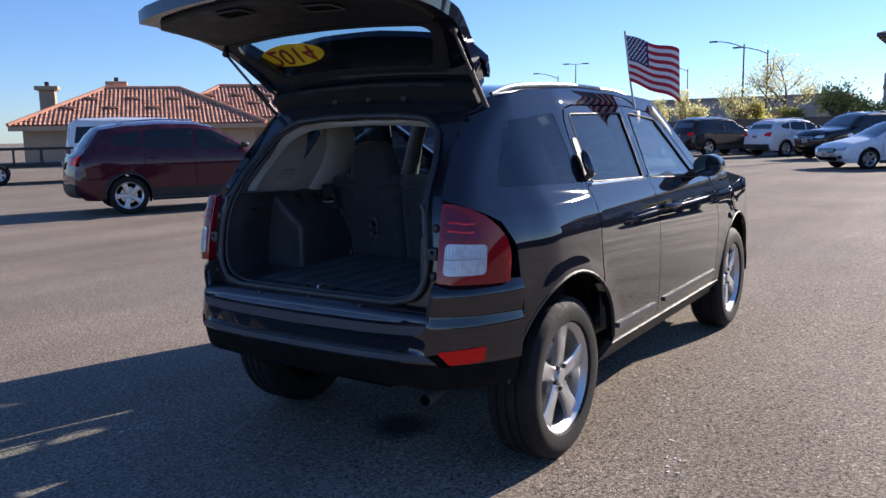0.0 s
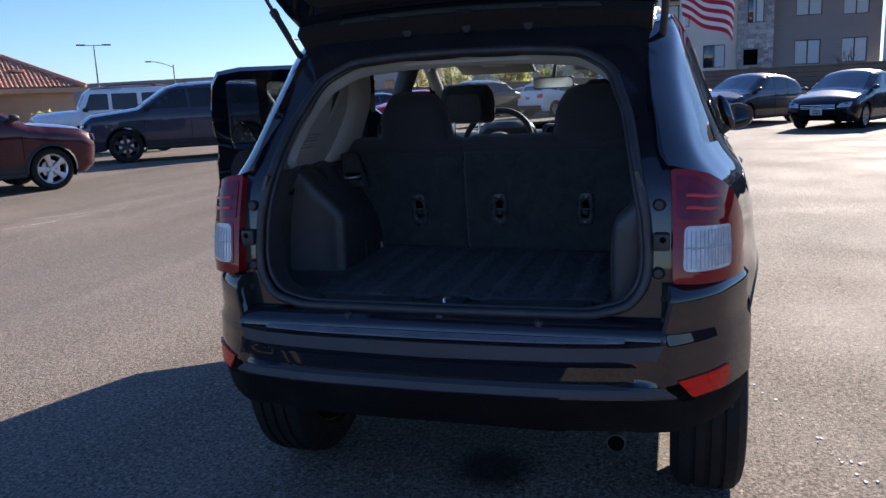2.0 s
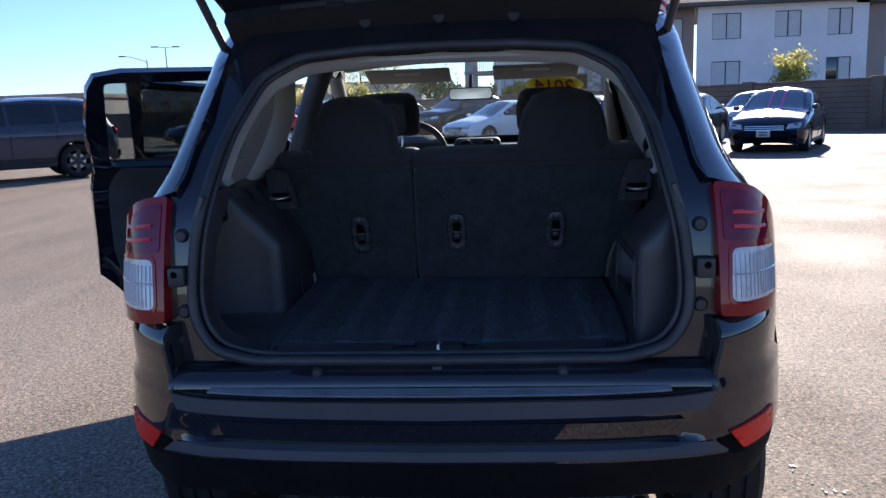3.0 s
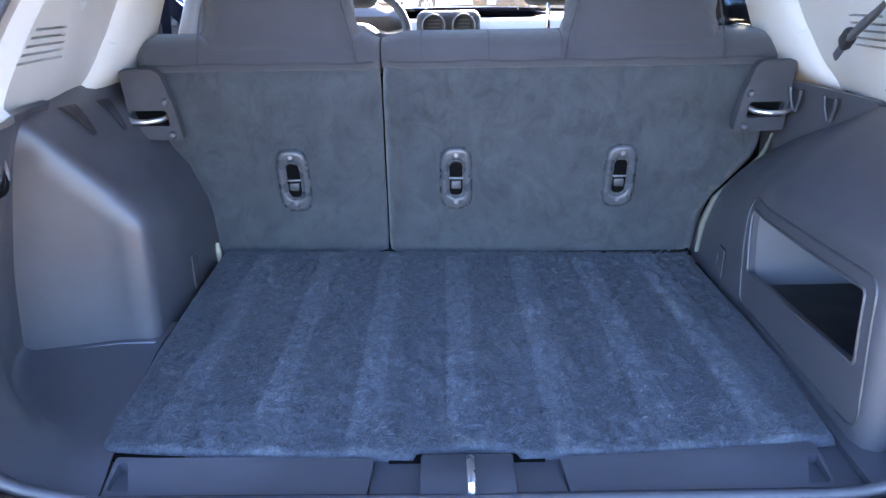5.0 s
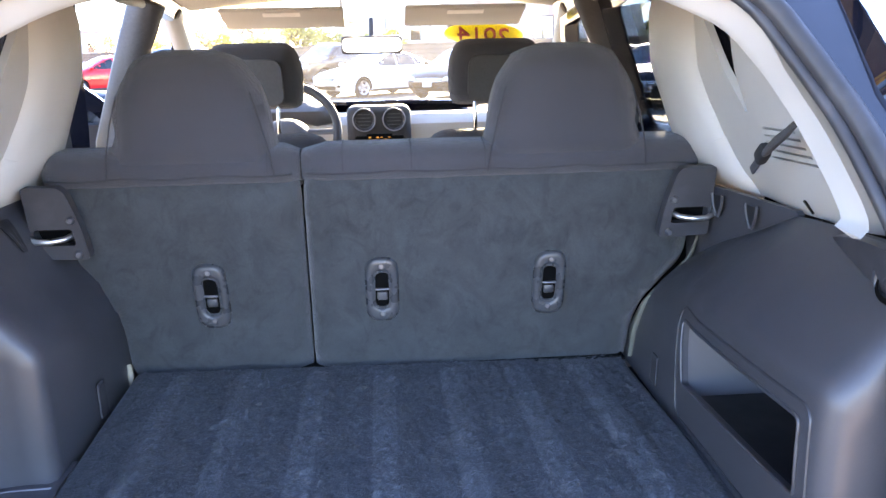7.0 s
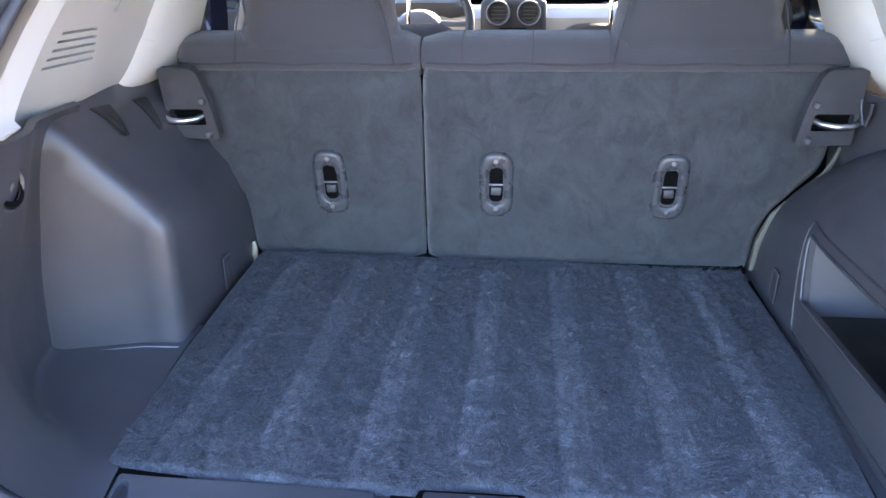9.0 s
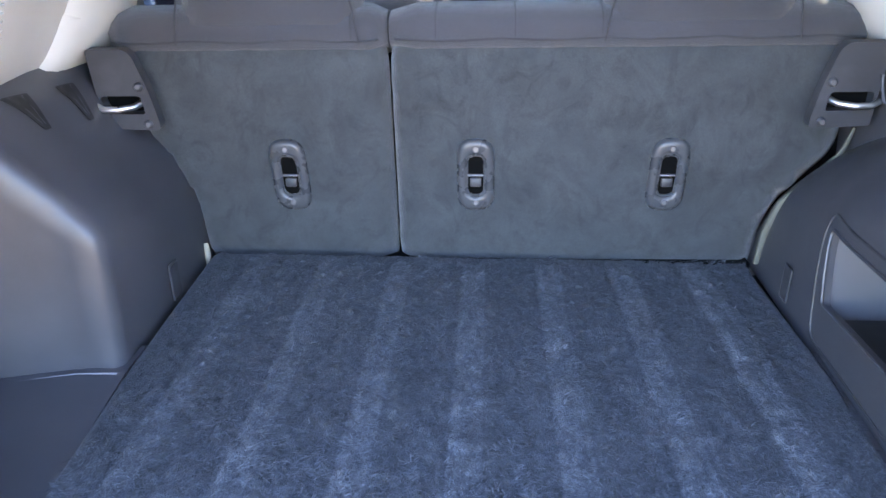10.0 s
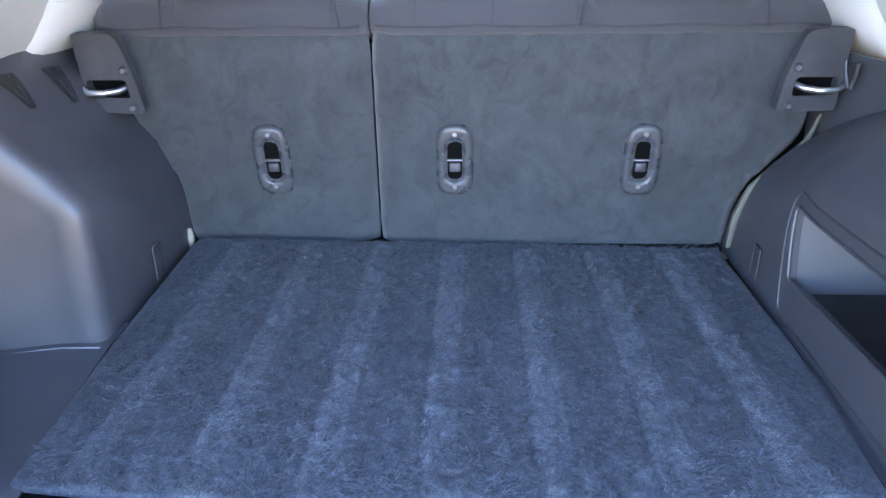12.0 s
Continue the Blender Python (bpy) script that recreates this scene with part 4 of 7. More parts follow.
for x, t0 in ((-.12, .665), (.25, .61)):
    # flat near-black sheet: the recess's shade put into the colour
    sheet("grab_recess", fillet([(x - .075, t0), (x + .075, t0), (x + .07, t0 + .08), (x - .07, t0 + .08)], .02), gate_at(.0), BLACKHOLE, liner, step=.03, thick=.006)
    tube("recess_rim", [gate_at(-.002)(a, b) for a, b in fillet([(x - .078, t0 - .003), (x + .078, t0 - .003), (x + .073, t0 + .084), (x - .073, t0 + .084)], .02)], .004, BUMPER, liner, closed=True, n=6)
frame_ring = fillet([(-.47, .115), (.47, .115), (.555, .36), (.535, .408), (-.535, .408), (-.555, .36)], .04)
sheet("window_surround", frame_ring, gate_at(.004), GATETRIM, gate, "black window surround", holes=[GATE_W], step=.04, thick=.016)
sheet("hinge_hem", fillet([(-.42, .022), (.42, .022), (.40, .05), (-.40, .05)], .008), gate_at(-.004), TRIM, gate, step=.05, thick=.01)
for x in (-.26, .0, .26):
    box("hinge_bracket", (.05, .03, .016), tuple(gate_at(-.006)(x, .036)), GATETRIM, gate, bevel=.005, turn=(-40, 0, 0))
sp = [(.56, -.02), (.59, .09), (.55, .165), (.38, .215), (.15, .235)]
sheet("spoiler", [(x, t) for x, t in sp] + [(-x, t) for x, t in sp[::-1]], lambda x, t: tuple(np.array(gate_at(.075)(x, max(t, 0))) + (0, .02 * (t < 0), .012)), PAINT, gate, "black roof spoiler", step=.05, thick=.03)
for s in (1, -1):
    lo, hi = Vector((s * .573, -.20, 1.452)), Vector((s * .603, -.492, 1.738))
    strut = tube("gas_strut", [lo, lo.lerp(hi, .5)], .011, TRIM, gate, "black gas strut", n=10)
    tube("strut_rod", [lo.lerp(hi, .48), hi], .006, DULLSTEEL, strut, n=8)
    spin("strut_ball", [(0, .016), (.012, .012), (.015, 0), (.010, -.012), (0, -.014)], GATETRIM, strut, n=12, m=Matrix.Translation(hi))
    tube("strut_collar", [lo.lerp(hi, .48), lo.lerp(hi, .53)], .0135, TRIM, strut, n=10)
decal = sheet("year_sticker", ellipse(-.30, .235, .185, .066), gate_at(.043), YELLOW, gate, "oval yellow year sticker", step=.03, thick=.001)
c0, cx_, ct_ = (Vector(gate_at(.0405)(-.30 + a, .235 + b)) for a, b in ((0, 0), (.01, 0), (0, .01)))
ax, ay = (cx_ - c0).normalized(), (c0 - ct_).normalized()
text_on("year_digits", "2014", .135, Matrix.Translation(c0) @ Matrix((ax, ay, ax.cross(ay))).transposed().to_4x4(), INKRED, decal, "dark red year digits", .0012)
# hinge panel between roof edge and gate
hinge_at = lambda x, t: (x, -.205 - .075 * t, 1.487 + .075 * t - .03 * (x / .55) ** 2)
sheet("hinge_panel", [(-.545, 0), (.545, 0), (.55, 1), (-.55, 1)], hinge_at, BLACKSKIRT, suv, "black hinge panel under the roof edge", step=.06, thick=.04)
for x in (-.19, 0.0, .19):
    spin("panel_plug", [(0, .006), (.013, .0055), (.016, .003), (.017, 0)], BLACKSKIRT, suv, n=16, m=pose(*hinge_at(x, .5), 0, 35, 0) @ pose(0, 0, 0, 0, 0, -90))


# ---- inside the SUV: seats, cargo bay, dashboard ----
def seat_y(z):
    return .165 - (z - .755) * .1


BEZEL = material("grey satin bezel plastic", (0.054, 0.056, 0.060), 0.25, var=0.08, scale=20)
SPLIT = -.135
for outl in ([(-.472, .722), (SPLIT - .002, .722), (SPLIT - .002, 1.13), (-.575, 1.13), (-.575, 1.06), (-.566, .995), (-.530, .92), (-.488, .83)],
             [(SPLIT + .002, .722), (.478, .722), (.482, .80), (.501, .855), (.540, .899), (.575, .938), (.582, .985), (.584, 1.06), (.582, 1.13), (SPLIT + .002, 1.13)]):
    rseat = pillow("rear_seat", fillet(outl, .034), lambda x, z, h: (x, seat_y(z) + .03 - h, z), BACKCLOTH, suv, "grey folding rear seat with felt back", step=.03, r=.018, depth=.03)
    x0, x1 = min(p[0] for p in outl), max(p[0] for p in outl)
    # fabric roll along the top
    rings = []
    for t in np.linspace(0, 1, 17):
        x = x0 + (x1 - x0) * t
        e = min(t, 1 - t) * (x1 - x0)
        k = math.sqrt(max(0, 1 - (1 - min(1, e / .03)) ** 2)) * .25 + .75
        ring = [(x, .20 + (y - .20) * k, 1.13 + (z - 1.13) * k) for y, z in ((.126, 1.118), (.121, 1.145), (.128, 1.162), (.15, 1.174), (.19, 1.178), (.25, 1.168), (.285, 1.135), (.285, 1.10), (.20, 1.09))]
        rings.append(ring)
    top = loft("seat_top", rings, FABRIC, rseat, "charcoal woven seat fabric", sharp=60)
    hc = -.318 if x0 < -.3 and x1 < 0 else .337
    hw = .142
    ho = [(hc - hw - .008, 1.122), (hc + hw + .008, 1.122), (hc + hw - .004, 1.20), (hc + hw - .022, 1.285), (hc + hw - .05, 1.325), (hc + hw - .10, 1.342), (hc - hw + .10, 1.342), (hc - hw + .05, 1.325), (hc - hw + .022, 1.285), (hc - hw + .004, 1.20)]
    hr = pillow("headrest", ho, lambda x, z, h: (x, .185 - .05 * (z - 1.12) - h, z), FABRIC, rseat, "charcoal fabric headrest", step=.022, r=.05, depth=.066)
    for q in (-1, 1):
        tube("seam", [(hc + q * (hw - dx), yy, zz) for dx, yy, zz in ((.0, .117, 1.125), (.006, .114, 1.17), (.018, .112, 1.22), (.032, .118, 1.27))], .0015, STITCH, hr, n=5)
    tube("seam", [(x, seat_y(1.128) - .003, 1.128 + .002 * math.sin(40 * x)) for x in np.linspace(x0 + .01, x1 - .01, 14)], .0018, STITCH, rseat, n=5)
    for x in ((-.19,) if hc < 0 else (-.06, .06, .19)):
        tube("seam", [(x, y, z) for y, z in ((.1245, 1.13), (.1205, 1.146), (.128, 1.1625), (.15, 1.1745), (.19, 1.1785))], .0009, STITCH, rseat, n=5)
    # latch bezels
    for cx, tilt in (((-.309, 2.5),) if hc < 0 else ((0, 0), (.311, -2.5))):
        a = radians(tilt)

        def bez(out, cx=cx, a=a):
            return lambda u, v: (cx + u * math.cos(a) - v * math.sin(a), seat_y(.907 + v) - out, .907 + v * math.cos(a))
        stad = lambda w, h: fillet([(-w, -h), (w, -h), (w, h), (-w, h)], w * .98, 6)
        slot = stad(.0135, .034)
        pl = pillow("tether_bezel", stad(.0300, .063), lambda u, v, h, bez=bez: bez(.001 + h)(u, v), BEZEL, rseat, "dark plastic tether bezel", holes=[slot], step=.005, r=.008, depth=.0095, back=.2)
        tube("slot_lip", [bez(.004)(p[0], p[1]) for p in stad(.0145, .035)], .0022, BEZEL, pl, closed=True, n=6)
        # near-black sheet paints the depth of the slot
        sheet("slot", slot, bez(.0016), BLACKHOLE, pl, step=.015, thick=.002)
        box("tether_bar", (.026, .006, .004), bez(.006)(0, .001), DULLSTEEL, pl, "steel tether bar", bevel=.0015)
        box("tether_latch", (.019, .008, .016), bez(.0035)(0, -.012), RUBBER, pl, bevel=.003)
        for v in (.047, -.046):
            spin("screw", [(0, .0035), (.004, .0034), (.006, .0015), (.0065, 0)], DULLSTEEL, pl, n=12, m=pose(*bez(.0085)(0, v), 0, 0, -90))
    # side brackets with the steel striker loop
    s = -1 if hc < 0 else 1
    px = lambda x: s * (x + (.006 if s > 0 else 0))
    br = fillet([(px(.577), 1.004), (px(.487), 1.0), (px(.497), 1.06), (px(.514), 1.116), (px(.525), 1.126), (px(.584), 1.126)], [.004, .012, .02, .015, .01, .006])
    gap = fillet([(px(.572), 1.028), (px(.508), 1.026), (px(.512), 1.055), (px(.574), 1.055)], .006)
    bracket = sheet("seat_bracket", br, lambda x, z: (x, .082 - (z - 1.0) * .08, z), RUBBER, rseat, "grey plastic seat latch cover", holes=[gap], step=.014, thick=.02)
    sheet("bracket_slot", gap, lambda x, z: (x, .098, z), BLACKHOLE, bracket, step=.03, thick=.01)
    tube("latch_loop", [(px(x), y, z) for x, y, z in ((.514, .092, 1.043), (.523, .074, 1.039), (.543, .064, 1.037), (.565, .062, 1.038), (.580, .068, 1.044), (.588, .09, 1.05))], .0050, STEEL, bracket, "bent steel striker loop", n=10)
    for x, z in ((.510, 1.070), (.505, 1.011)):
        spin("screw", [(0, .006), (.004, .006), (.0065, .003), (.007, 0)], DULLSTEEL, bracket, n=12, m=pose(px(x), .080 - (z - 1.0) * .08, z, 0, 0, -90))
pillow("seat_cushion", fillet([(-.60, .32), (.60, .32), (.60, .80), (-.60, .80)], .06), lambda x, y, h: (x, y, .62 + h), FABRIC, suv, "charcoal rear bench cushion", step=.06, r=.08, depth=.09)

# near-black fillers behind the seatbacks: gaps there are painted dark
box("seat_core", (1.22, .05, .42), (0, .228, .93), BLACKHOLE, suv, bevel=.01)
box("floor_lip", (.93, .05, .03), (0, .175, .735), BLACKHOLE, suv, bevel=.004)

# cargo floor
BAND = .121


def floor_z(x, y):
    k = math.cos(2 * math.pi * (x - .008) / BAND)
    return .7575 + .0026 * max(-1, min(1, 3.2 * k - 1.2)) * min(1, max(0, (.125 - y) / .015)) - .0225 * x * min(1, max(0, (y + .30) / .42)) ** 1.5 + .0006 * math.sin(31 * x + 7 * y) * math.sin(23 * y)


fl = [(-.434, -.512), (-.36, -.522), (-.2, -.534), (-.085, -.539), (-.08, -.526), (.08, -.526), (.085, -.539), (.2, -.534), (.36, -.523), (.438, -.513), (.456, -.2), (.459, .158), (-.455, .158), (-.452, -.2)]
left_x, right_x = curve([-.539, -.512, -.2, .158], [-.432, -.434, -.452, -.455]), curve([-.539, -.513, -.2, .158], [.436, .438, .456, .459])
front_y = lambda x: float(np.interp(abs(x), [0, .058, .062, .2, .36, .45], [-.526, -.526, -.539, -.534, -.522, -.511]))
back_y = lambda x: .157 + .022 * x
NX, NY = 230, 170
rng = np.random.default_rng(5)


def blur(a, k, axis):
    return sum(np.roll(a, i, axis) for i in range(-k, k + 1)) / (2 * k + 1)


# the pile: single tufts, clumps brushed together, and a broad unevenness
tuft = rng.normal(0, 1, (NY + 1, NX + 1))
clump = blur(blur(rng.normal(0, 1, (NY + 1, NX + 1)), 2, 0), 1, 1)
broad = blur(blur(rng.normal(0, 1, (NY + 1, NX + 1)), 9, 0), 6, 1)
pile = .0009 * np.clip(tuft, -2, 2) + .0015 * clump / clump.std() + .0003 * broad / broad.std()
vs, fs = [], []
for j in range(NY + 1):
    v = j / NY
    for i in range(NX + 1):
        u = i / NX
        y = -.53 + .688 * v
        x = left_x(y) + (right_x(y) - left_x(y)) * u
        y = front_y(x) + (back_y(x) - front_y(x)) * v
        rim_drop = .004 * (max(0, 1 - min(u, 1 - u) * 110) + max(0, 1 - min(v, 1 - v) * 80))
        vs.append((x, y, floor_z(x, y) + pile[j, i] * min(1, 40 * min(u, 1 - u), 40 * min(v, 1 - v)) - rim_drop))
fs = [(j * (NX + 1) + i, j * (NX + 1) + i + 1, (j + 1) * (NX + 1) + i + 1, (j + 1) * (NX + 1) + i) for j in range(NY) for i in range(NX)]
edge_loop = [i for i in range(NX)] + [j * (NX + 1) + NX for j in range(NY)] + [NY * (NX + 1) + i for i in range(NX, 0, -1)] + [j * (NX + 1) for j in range(NY, 0, -1)]
k0 = len(vs)
vs += [(vs[i][0], vs[i][1], .742) for i in edge_loop]
fs += [(edge_loop[i], k0 + i, k0 + (i + 1) % len(edge_loop), edge_loop[(i + 1) % len(edge_loop)]) for i in range(len(edge_loop))]
carpet = link("cargo_floor", vs, fs, CARPET, suv, "dark carpeted cargo floor with vacuum stripes", sharp=80)

# fibres that lie brushed over one another on the carpet
COUNT = 40000
swirl = blur(blur(blur(rng.normal(0, 1, (NY + 1, NX + 1)), 5, 0), 5, 1), 4, 0)
swirl /= swirl.std()
pv, pf = [], []
for u, v, turn_, long_, wide, lift in zip(rng.random(COUNT), rng.random(COUNT), rng.normal(0, .55, COUNT), rng.uniform(.005, .013, COUNT), rng.uniform(.0005, .0011, COUNT), rng.uniform(.0002, .0034, COUNT)):
    u, v = .006 + .988 * u, .008 + .984 * v
    y = -.53 + .688 * v
    x = left_x(y) + (right_x(y) - left_x(y)) * u
    y = front_y(x) + (back_y(x) - front_y(x)) * v
    z = floor_z(x, y) + .0014
    ang = -math.pi / 2 + .8 * swirl[int(v * NY), int(u * NX)] + turn_
    dx, dy = math.cos(ang), math.sin(ang)
    k = len(pv)
    pv += [(x - dy * wide, y + dx * wide, z - .0004), (x + dy * wide, y - dx * wide, z - .0004), (x + dx * long_ + dy * wide * .4, y + dy * long_ - dx * wide * .4, z + lift), (x + dx * long_ - dy * wide * .4, y + dy * long_ + dx * wide * .4, z + lift)]
    pf.append((k, k + 1, k + 2, k + 3))
tagged(link("carpet_fibre", pv, pf, PILE, carpet, "loose brushed carpet fibres", smooth=False), kind="stuff")
# near-black filler below the carpet, keeps the gaps round it dark
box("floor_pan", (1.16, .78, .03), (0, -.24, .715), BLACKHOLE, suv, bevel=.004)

# sill trim between floor and weatherstrip
sill_y = lambda x: -.628 + .03 * (x / .5) ** 4
sill = sheet("sill_trim", [(x, sill_y(x)) for x in np.linspace(-.545, .545, 19)] + [(.53, -.505), (-.53, -.505)], lambda x, y: (x, y, .741 + .0 * x + .22 * max(0, abs(x) - .46) ** 1.6), CARGO, suv, "slate plastic cargo sill trim", step=.03, thick=.02)
for s in (1, -1):
    o = [(s * .112, -.612), (s * .40, -.602), (s * .405, -.520 - .014 * (s < 0)), (s * .36, -.5245 - .012 * (s < 0)), (s * .20, -.5385), (s * .106, -.5435)]
    notch = fillet([(s * .372, -.590), (s * .398, -.587), (s * .398, -.545), (s * .388, -.545)], .004)
    sheet("scuff_pad", fillet(o, .005), lambda x, y: (x, y, .754 - .16 * max(0, -.545 - y)), CARGO, sill, "sloped slate scuff pad", holes=[notch], step=.02, thick=.014)
latch = box("striker_plate", (.105, .075, .016), (0, -.578, .750), CARGO, sill, "striker plate in the sill", bevel=.003)
box("striker_well", (.215, .085, .004), (0, -.573, .7435), CARGO, sill, "recessed well beside the striker", bevel=.001)
# near-black pieces paint the shade in the gap before the carpet
box("floor_gap", (.18, .022, .006), (0, -.531, .7445), BLACKHOLE, sill, bevel=0)
sheet("floor_gap", [(-.436, -.526), (-.33, -.540), (-.33, -.520), (-.436, -.505)], lambda x, y: (x, y, .7475), BLACKHOLE, sill, step=.03, thick=.003)
tube("striker", [(.003, -.615, .752), (.003, -.612, .768), (.003, -.59, .772), (.003, -.565, .768), (.003, -.56, .75)], .0045, STEEL, latch, "bright steel striker loop", n=8)

# left wheel housing and side wall
def section(rows):
    """A surface through rows of (y, [(x, z), ...]): place at y and at a share a of the way along the row."""
    ys = [r[0] for r in rows]
    xs = [curve(ys, [r[1][i][0] for r in rows]) for i in range(len(rows[0][1]))]
    zs = [curve(ys, [r[1][i][1] for r in rows]) for i in range(len(rows[0][1]))]

    def at(y, a):
        k = len(xs)
        t = np.linspace(0, 1, k)
        cx, cz = curve(t, [f(y) for f in xs]), curve(t, [f(y) for f in zs])
        return (cx(a), y, cz(a))
    return at


def bulge_row(y, d):
    base = [(-.466, .736), (-.465, .84), (-.466, .925), (-.50, .978), (-.552, 1.038), (-.598, 1.09), (-.65, 1.125)]
    push = [(-1, 0), (-1, 0), (-.95, -.5), (-.75, -.66), (-.72, -.7), (-.7, -.7), (-.3, -.9)]
    return (y, [(x + d * q, z + d * r) for (x, z), (q, r) in zip(base, push)])


bulge_raw = section([bulge_row(-.212, .011), bulge_row(-.2105, .0055), bulge_row(-.2065, .002), bulge_row(-.198, 0),
                      (.0, [(-.466, .736), (-.468, .83), (-.478, .90), (-.512, .955), (-.553, 1.01), (-.59, 1.075), (-.64, 1.12)]),
                      (.20, [(-.474, .736), (-.476, .82), (-.488, .885), (-.509, .945), (-.545, .995), (-.585, 1.06), (-.63, 1.12)])])
# darker than the cargo plastic: the sockets' inner shade is put into the colour
POCKET = material("shaded socket plastic", (0.010, 0.010, 0.011), 0.5, var=0.2, scale=30)
LEDGE = material("pale plastic edge", (0.28, 0.28, 0.30), 0.4, var=0.15, scale=20)
face_y = lambda x: -.2125 - .42 * max(0, -.51 - x) ** 1.15


def left_bulge(y, a):
    x, _, z = bulge_raw(y, a)
    return (x, y + (face_y(x) + .2125) * min(1, max(0, (-.04 - y) / .12)), z)


side_a = [1 - j / 55 for j in range(56)]
b1 = sheet("wheel_housing", [(-.212, 0), (.20, 0), (.20, 1), (-.212, 1)], left_bulge, CARGO, suv, step=.018, thick=0, flip=True)
face = [left_bulge(-.212, a)[::2] for a in side_a[::-1]] + [(-.70, 1.10), (-.70, .742), (-.60, .738)]
b2 = sheet("housing_face", face, lambda x, z: (x, face_y(x) + .0005, z), CARGO, suv, step=.03, thick=0)
bulge = weld("wheel_housing", [b1, b2], CARGO, suv, "smooth slate wheel housing panel")
# pale line along the foot of the housing
tube("housing_seam", [(x, y, z) for x, y, z in [(x, face_y(x) - .0125, .7475) for x in (-.468, -.52, -.57, -.61, -.635)] + [(-.652, -.262, .750), (-.660, -.29, .753), (-.652, -.322, .753), (-.63, -.35, .750)]], .0042, LEDGE, bulge, n=6)
left_wall = section([(-.60, [(-.40, .740), (-.435, .742), (-.50, .775), (-.555, .86), (-.562, .97), (-.55, 1.05), (-.525, 1.12)]),
                     (-.50, [(-.42, .740), (-.473, .743), (-.53, .775), (-.565, .86), (-.560, .97), (-.537, 1.05), (-.515, 1.125)]),
                     (-.40, [(-.44, .740), (-.575, .743), (-.605, .765), (-.610, .86), (-.587, .97), (-.556, 1.05), (-.535, 1.12)]),
                     (-.30, [(-.45, .740), (-.628, .743), (-.653, .765), (-.645, .86), (-.626, .97), (-.608, 1.05), (-.585, 1.115)]),
                     (-.22, [(-.458, .740), (-.64, .743), (-.666, .765), (-.664, .86), (-.65, .97), (-.635, 1.05), (-.61, 1.11)])])
wall = sheet("side_lining", [(-.605, 0), (-.15, 0), (-.15, 1), (-.605, 1)], left_wall, CARGO, suv, "slate plastic side lining", step=.03, thick=.01, flip=True, sharp=75)


def bag_hook(parent, fn, y, z, s):
    """A round cup in the lining with a stubby hook in it."""
    lo, hi = 0.0, 1.0
    for _ in range(20):
        mid = (lo + hi) / 2
        lo, hi = (mid, hi) if fn(y, mid)[2] < z else (lo, mid)
    x = fn(y, lo)[0]
    cup = spin("hook_cup", [(.020, .005), (.026, .005), (.029, -.002), (.020, -.014), (0, -.016)], BLACKHOLE, parent, "recessed bag hook", n=24, m=pose(x, y, z, 0, -18, 90 + 90 * s))
    tube("hook_rim", [(x - s * .006, y + .026 * math.cos(q), z + .026 * math.sin(q)) for q in np.linspace(0, 2 * math.pi, 24, endpoint=False)], .0035, CARGO, cup, closed=True, n=6)
    tube("bag_hook", [(x + s * .006, y, z + .022), (x - s * .003, y, z + .012), (x - s * .007, y, z), (x - s * .002, y, z - .010)], [.006, .007, .007, .005], CARGO, cup, n=8)


bag_hook(wall, left_wall, -.438, 1.066, -1)
for yy, zz in ((.02, 1.063), (-.09, 1.07)):
    # dark sheet on the surface paints the shade of a V-shaped socket
    sheet("notch_pocket", fillet([(yy - .024, .865), (yy + .024, .865), (yy + .008, .725), (yy - .006, .725)], .006), lambda y, a: tuple(np.array(left_bulge(y, a)) + (.0012, 0, .0012)), POCKET, bulge, step=.012, thick=.0008, flip=True)
    for d in (-.012, .012):
        tube("cover_notch", [left_bulge(yy + d, .86), left_bulge(yy + d * .5, .80), left_bulge(yy + d * .2, .745)], .0032, RUBBER, bulge, n=6)
sheet("loop_recess", fillet([(-.027, .042), (.003, .042), (.003, .135), (-.027, .135)], .008), lambda y, a: (left_bulge(y, a)[0] + .002, y, left_bulge(y, a)[2]), RUBBER, bulge, step=.015, thick=.003, flip=True)
tube("recess_rim", [Vector(left_bulge(y, a)) + Vector((.0035, 0, 0)) for y, a in resample(fillet([(-.028, .038), (.004, .038), (.004, .139), (-.028, .139)], .008), .01)], .0016, CARGO, bulge, closed=True, n=6)
box("recess_ledge", (.004, .024, .010), (-.4645, -.012, .765), BEZEL, bulge, bevel=.0015)
# added tan sliver stands in for a warm sun glint in the gap
tube("strap_or_glint", [(-.467, .143, .74), (-.467, .142, .762), (-.469, .146, .784)], [.005, .006, .004], material("tan glint sliver", (.30, .25, .18), .6), suv, "tan sliver for a warm glint beside the seat", n=8, flat=.6)

# right side: storage bin in a long panel
def end_row(y, d):
    base = [(.452, .736), (.453, .82), (.454, .90), (.458, .965), (.498, 1.015), (.545, 1.065), (.60, 1.105)]
    push = [(1, 0), (1, 0), (1, -.1), (.85, -.5), (.72, -.7), (.7, -.7), (.3, -.9)]
    return (y, [(x + d * q, z + d * r) for (x, z), (q, r) in zip(base, push)])


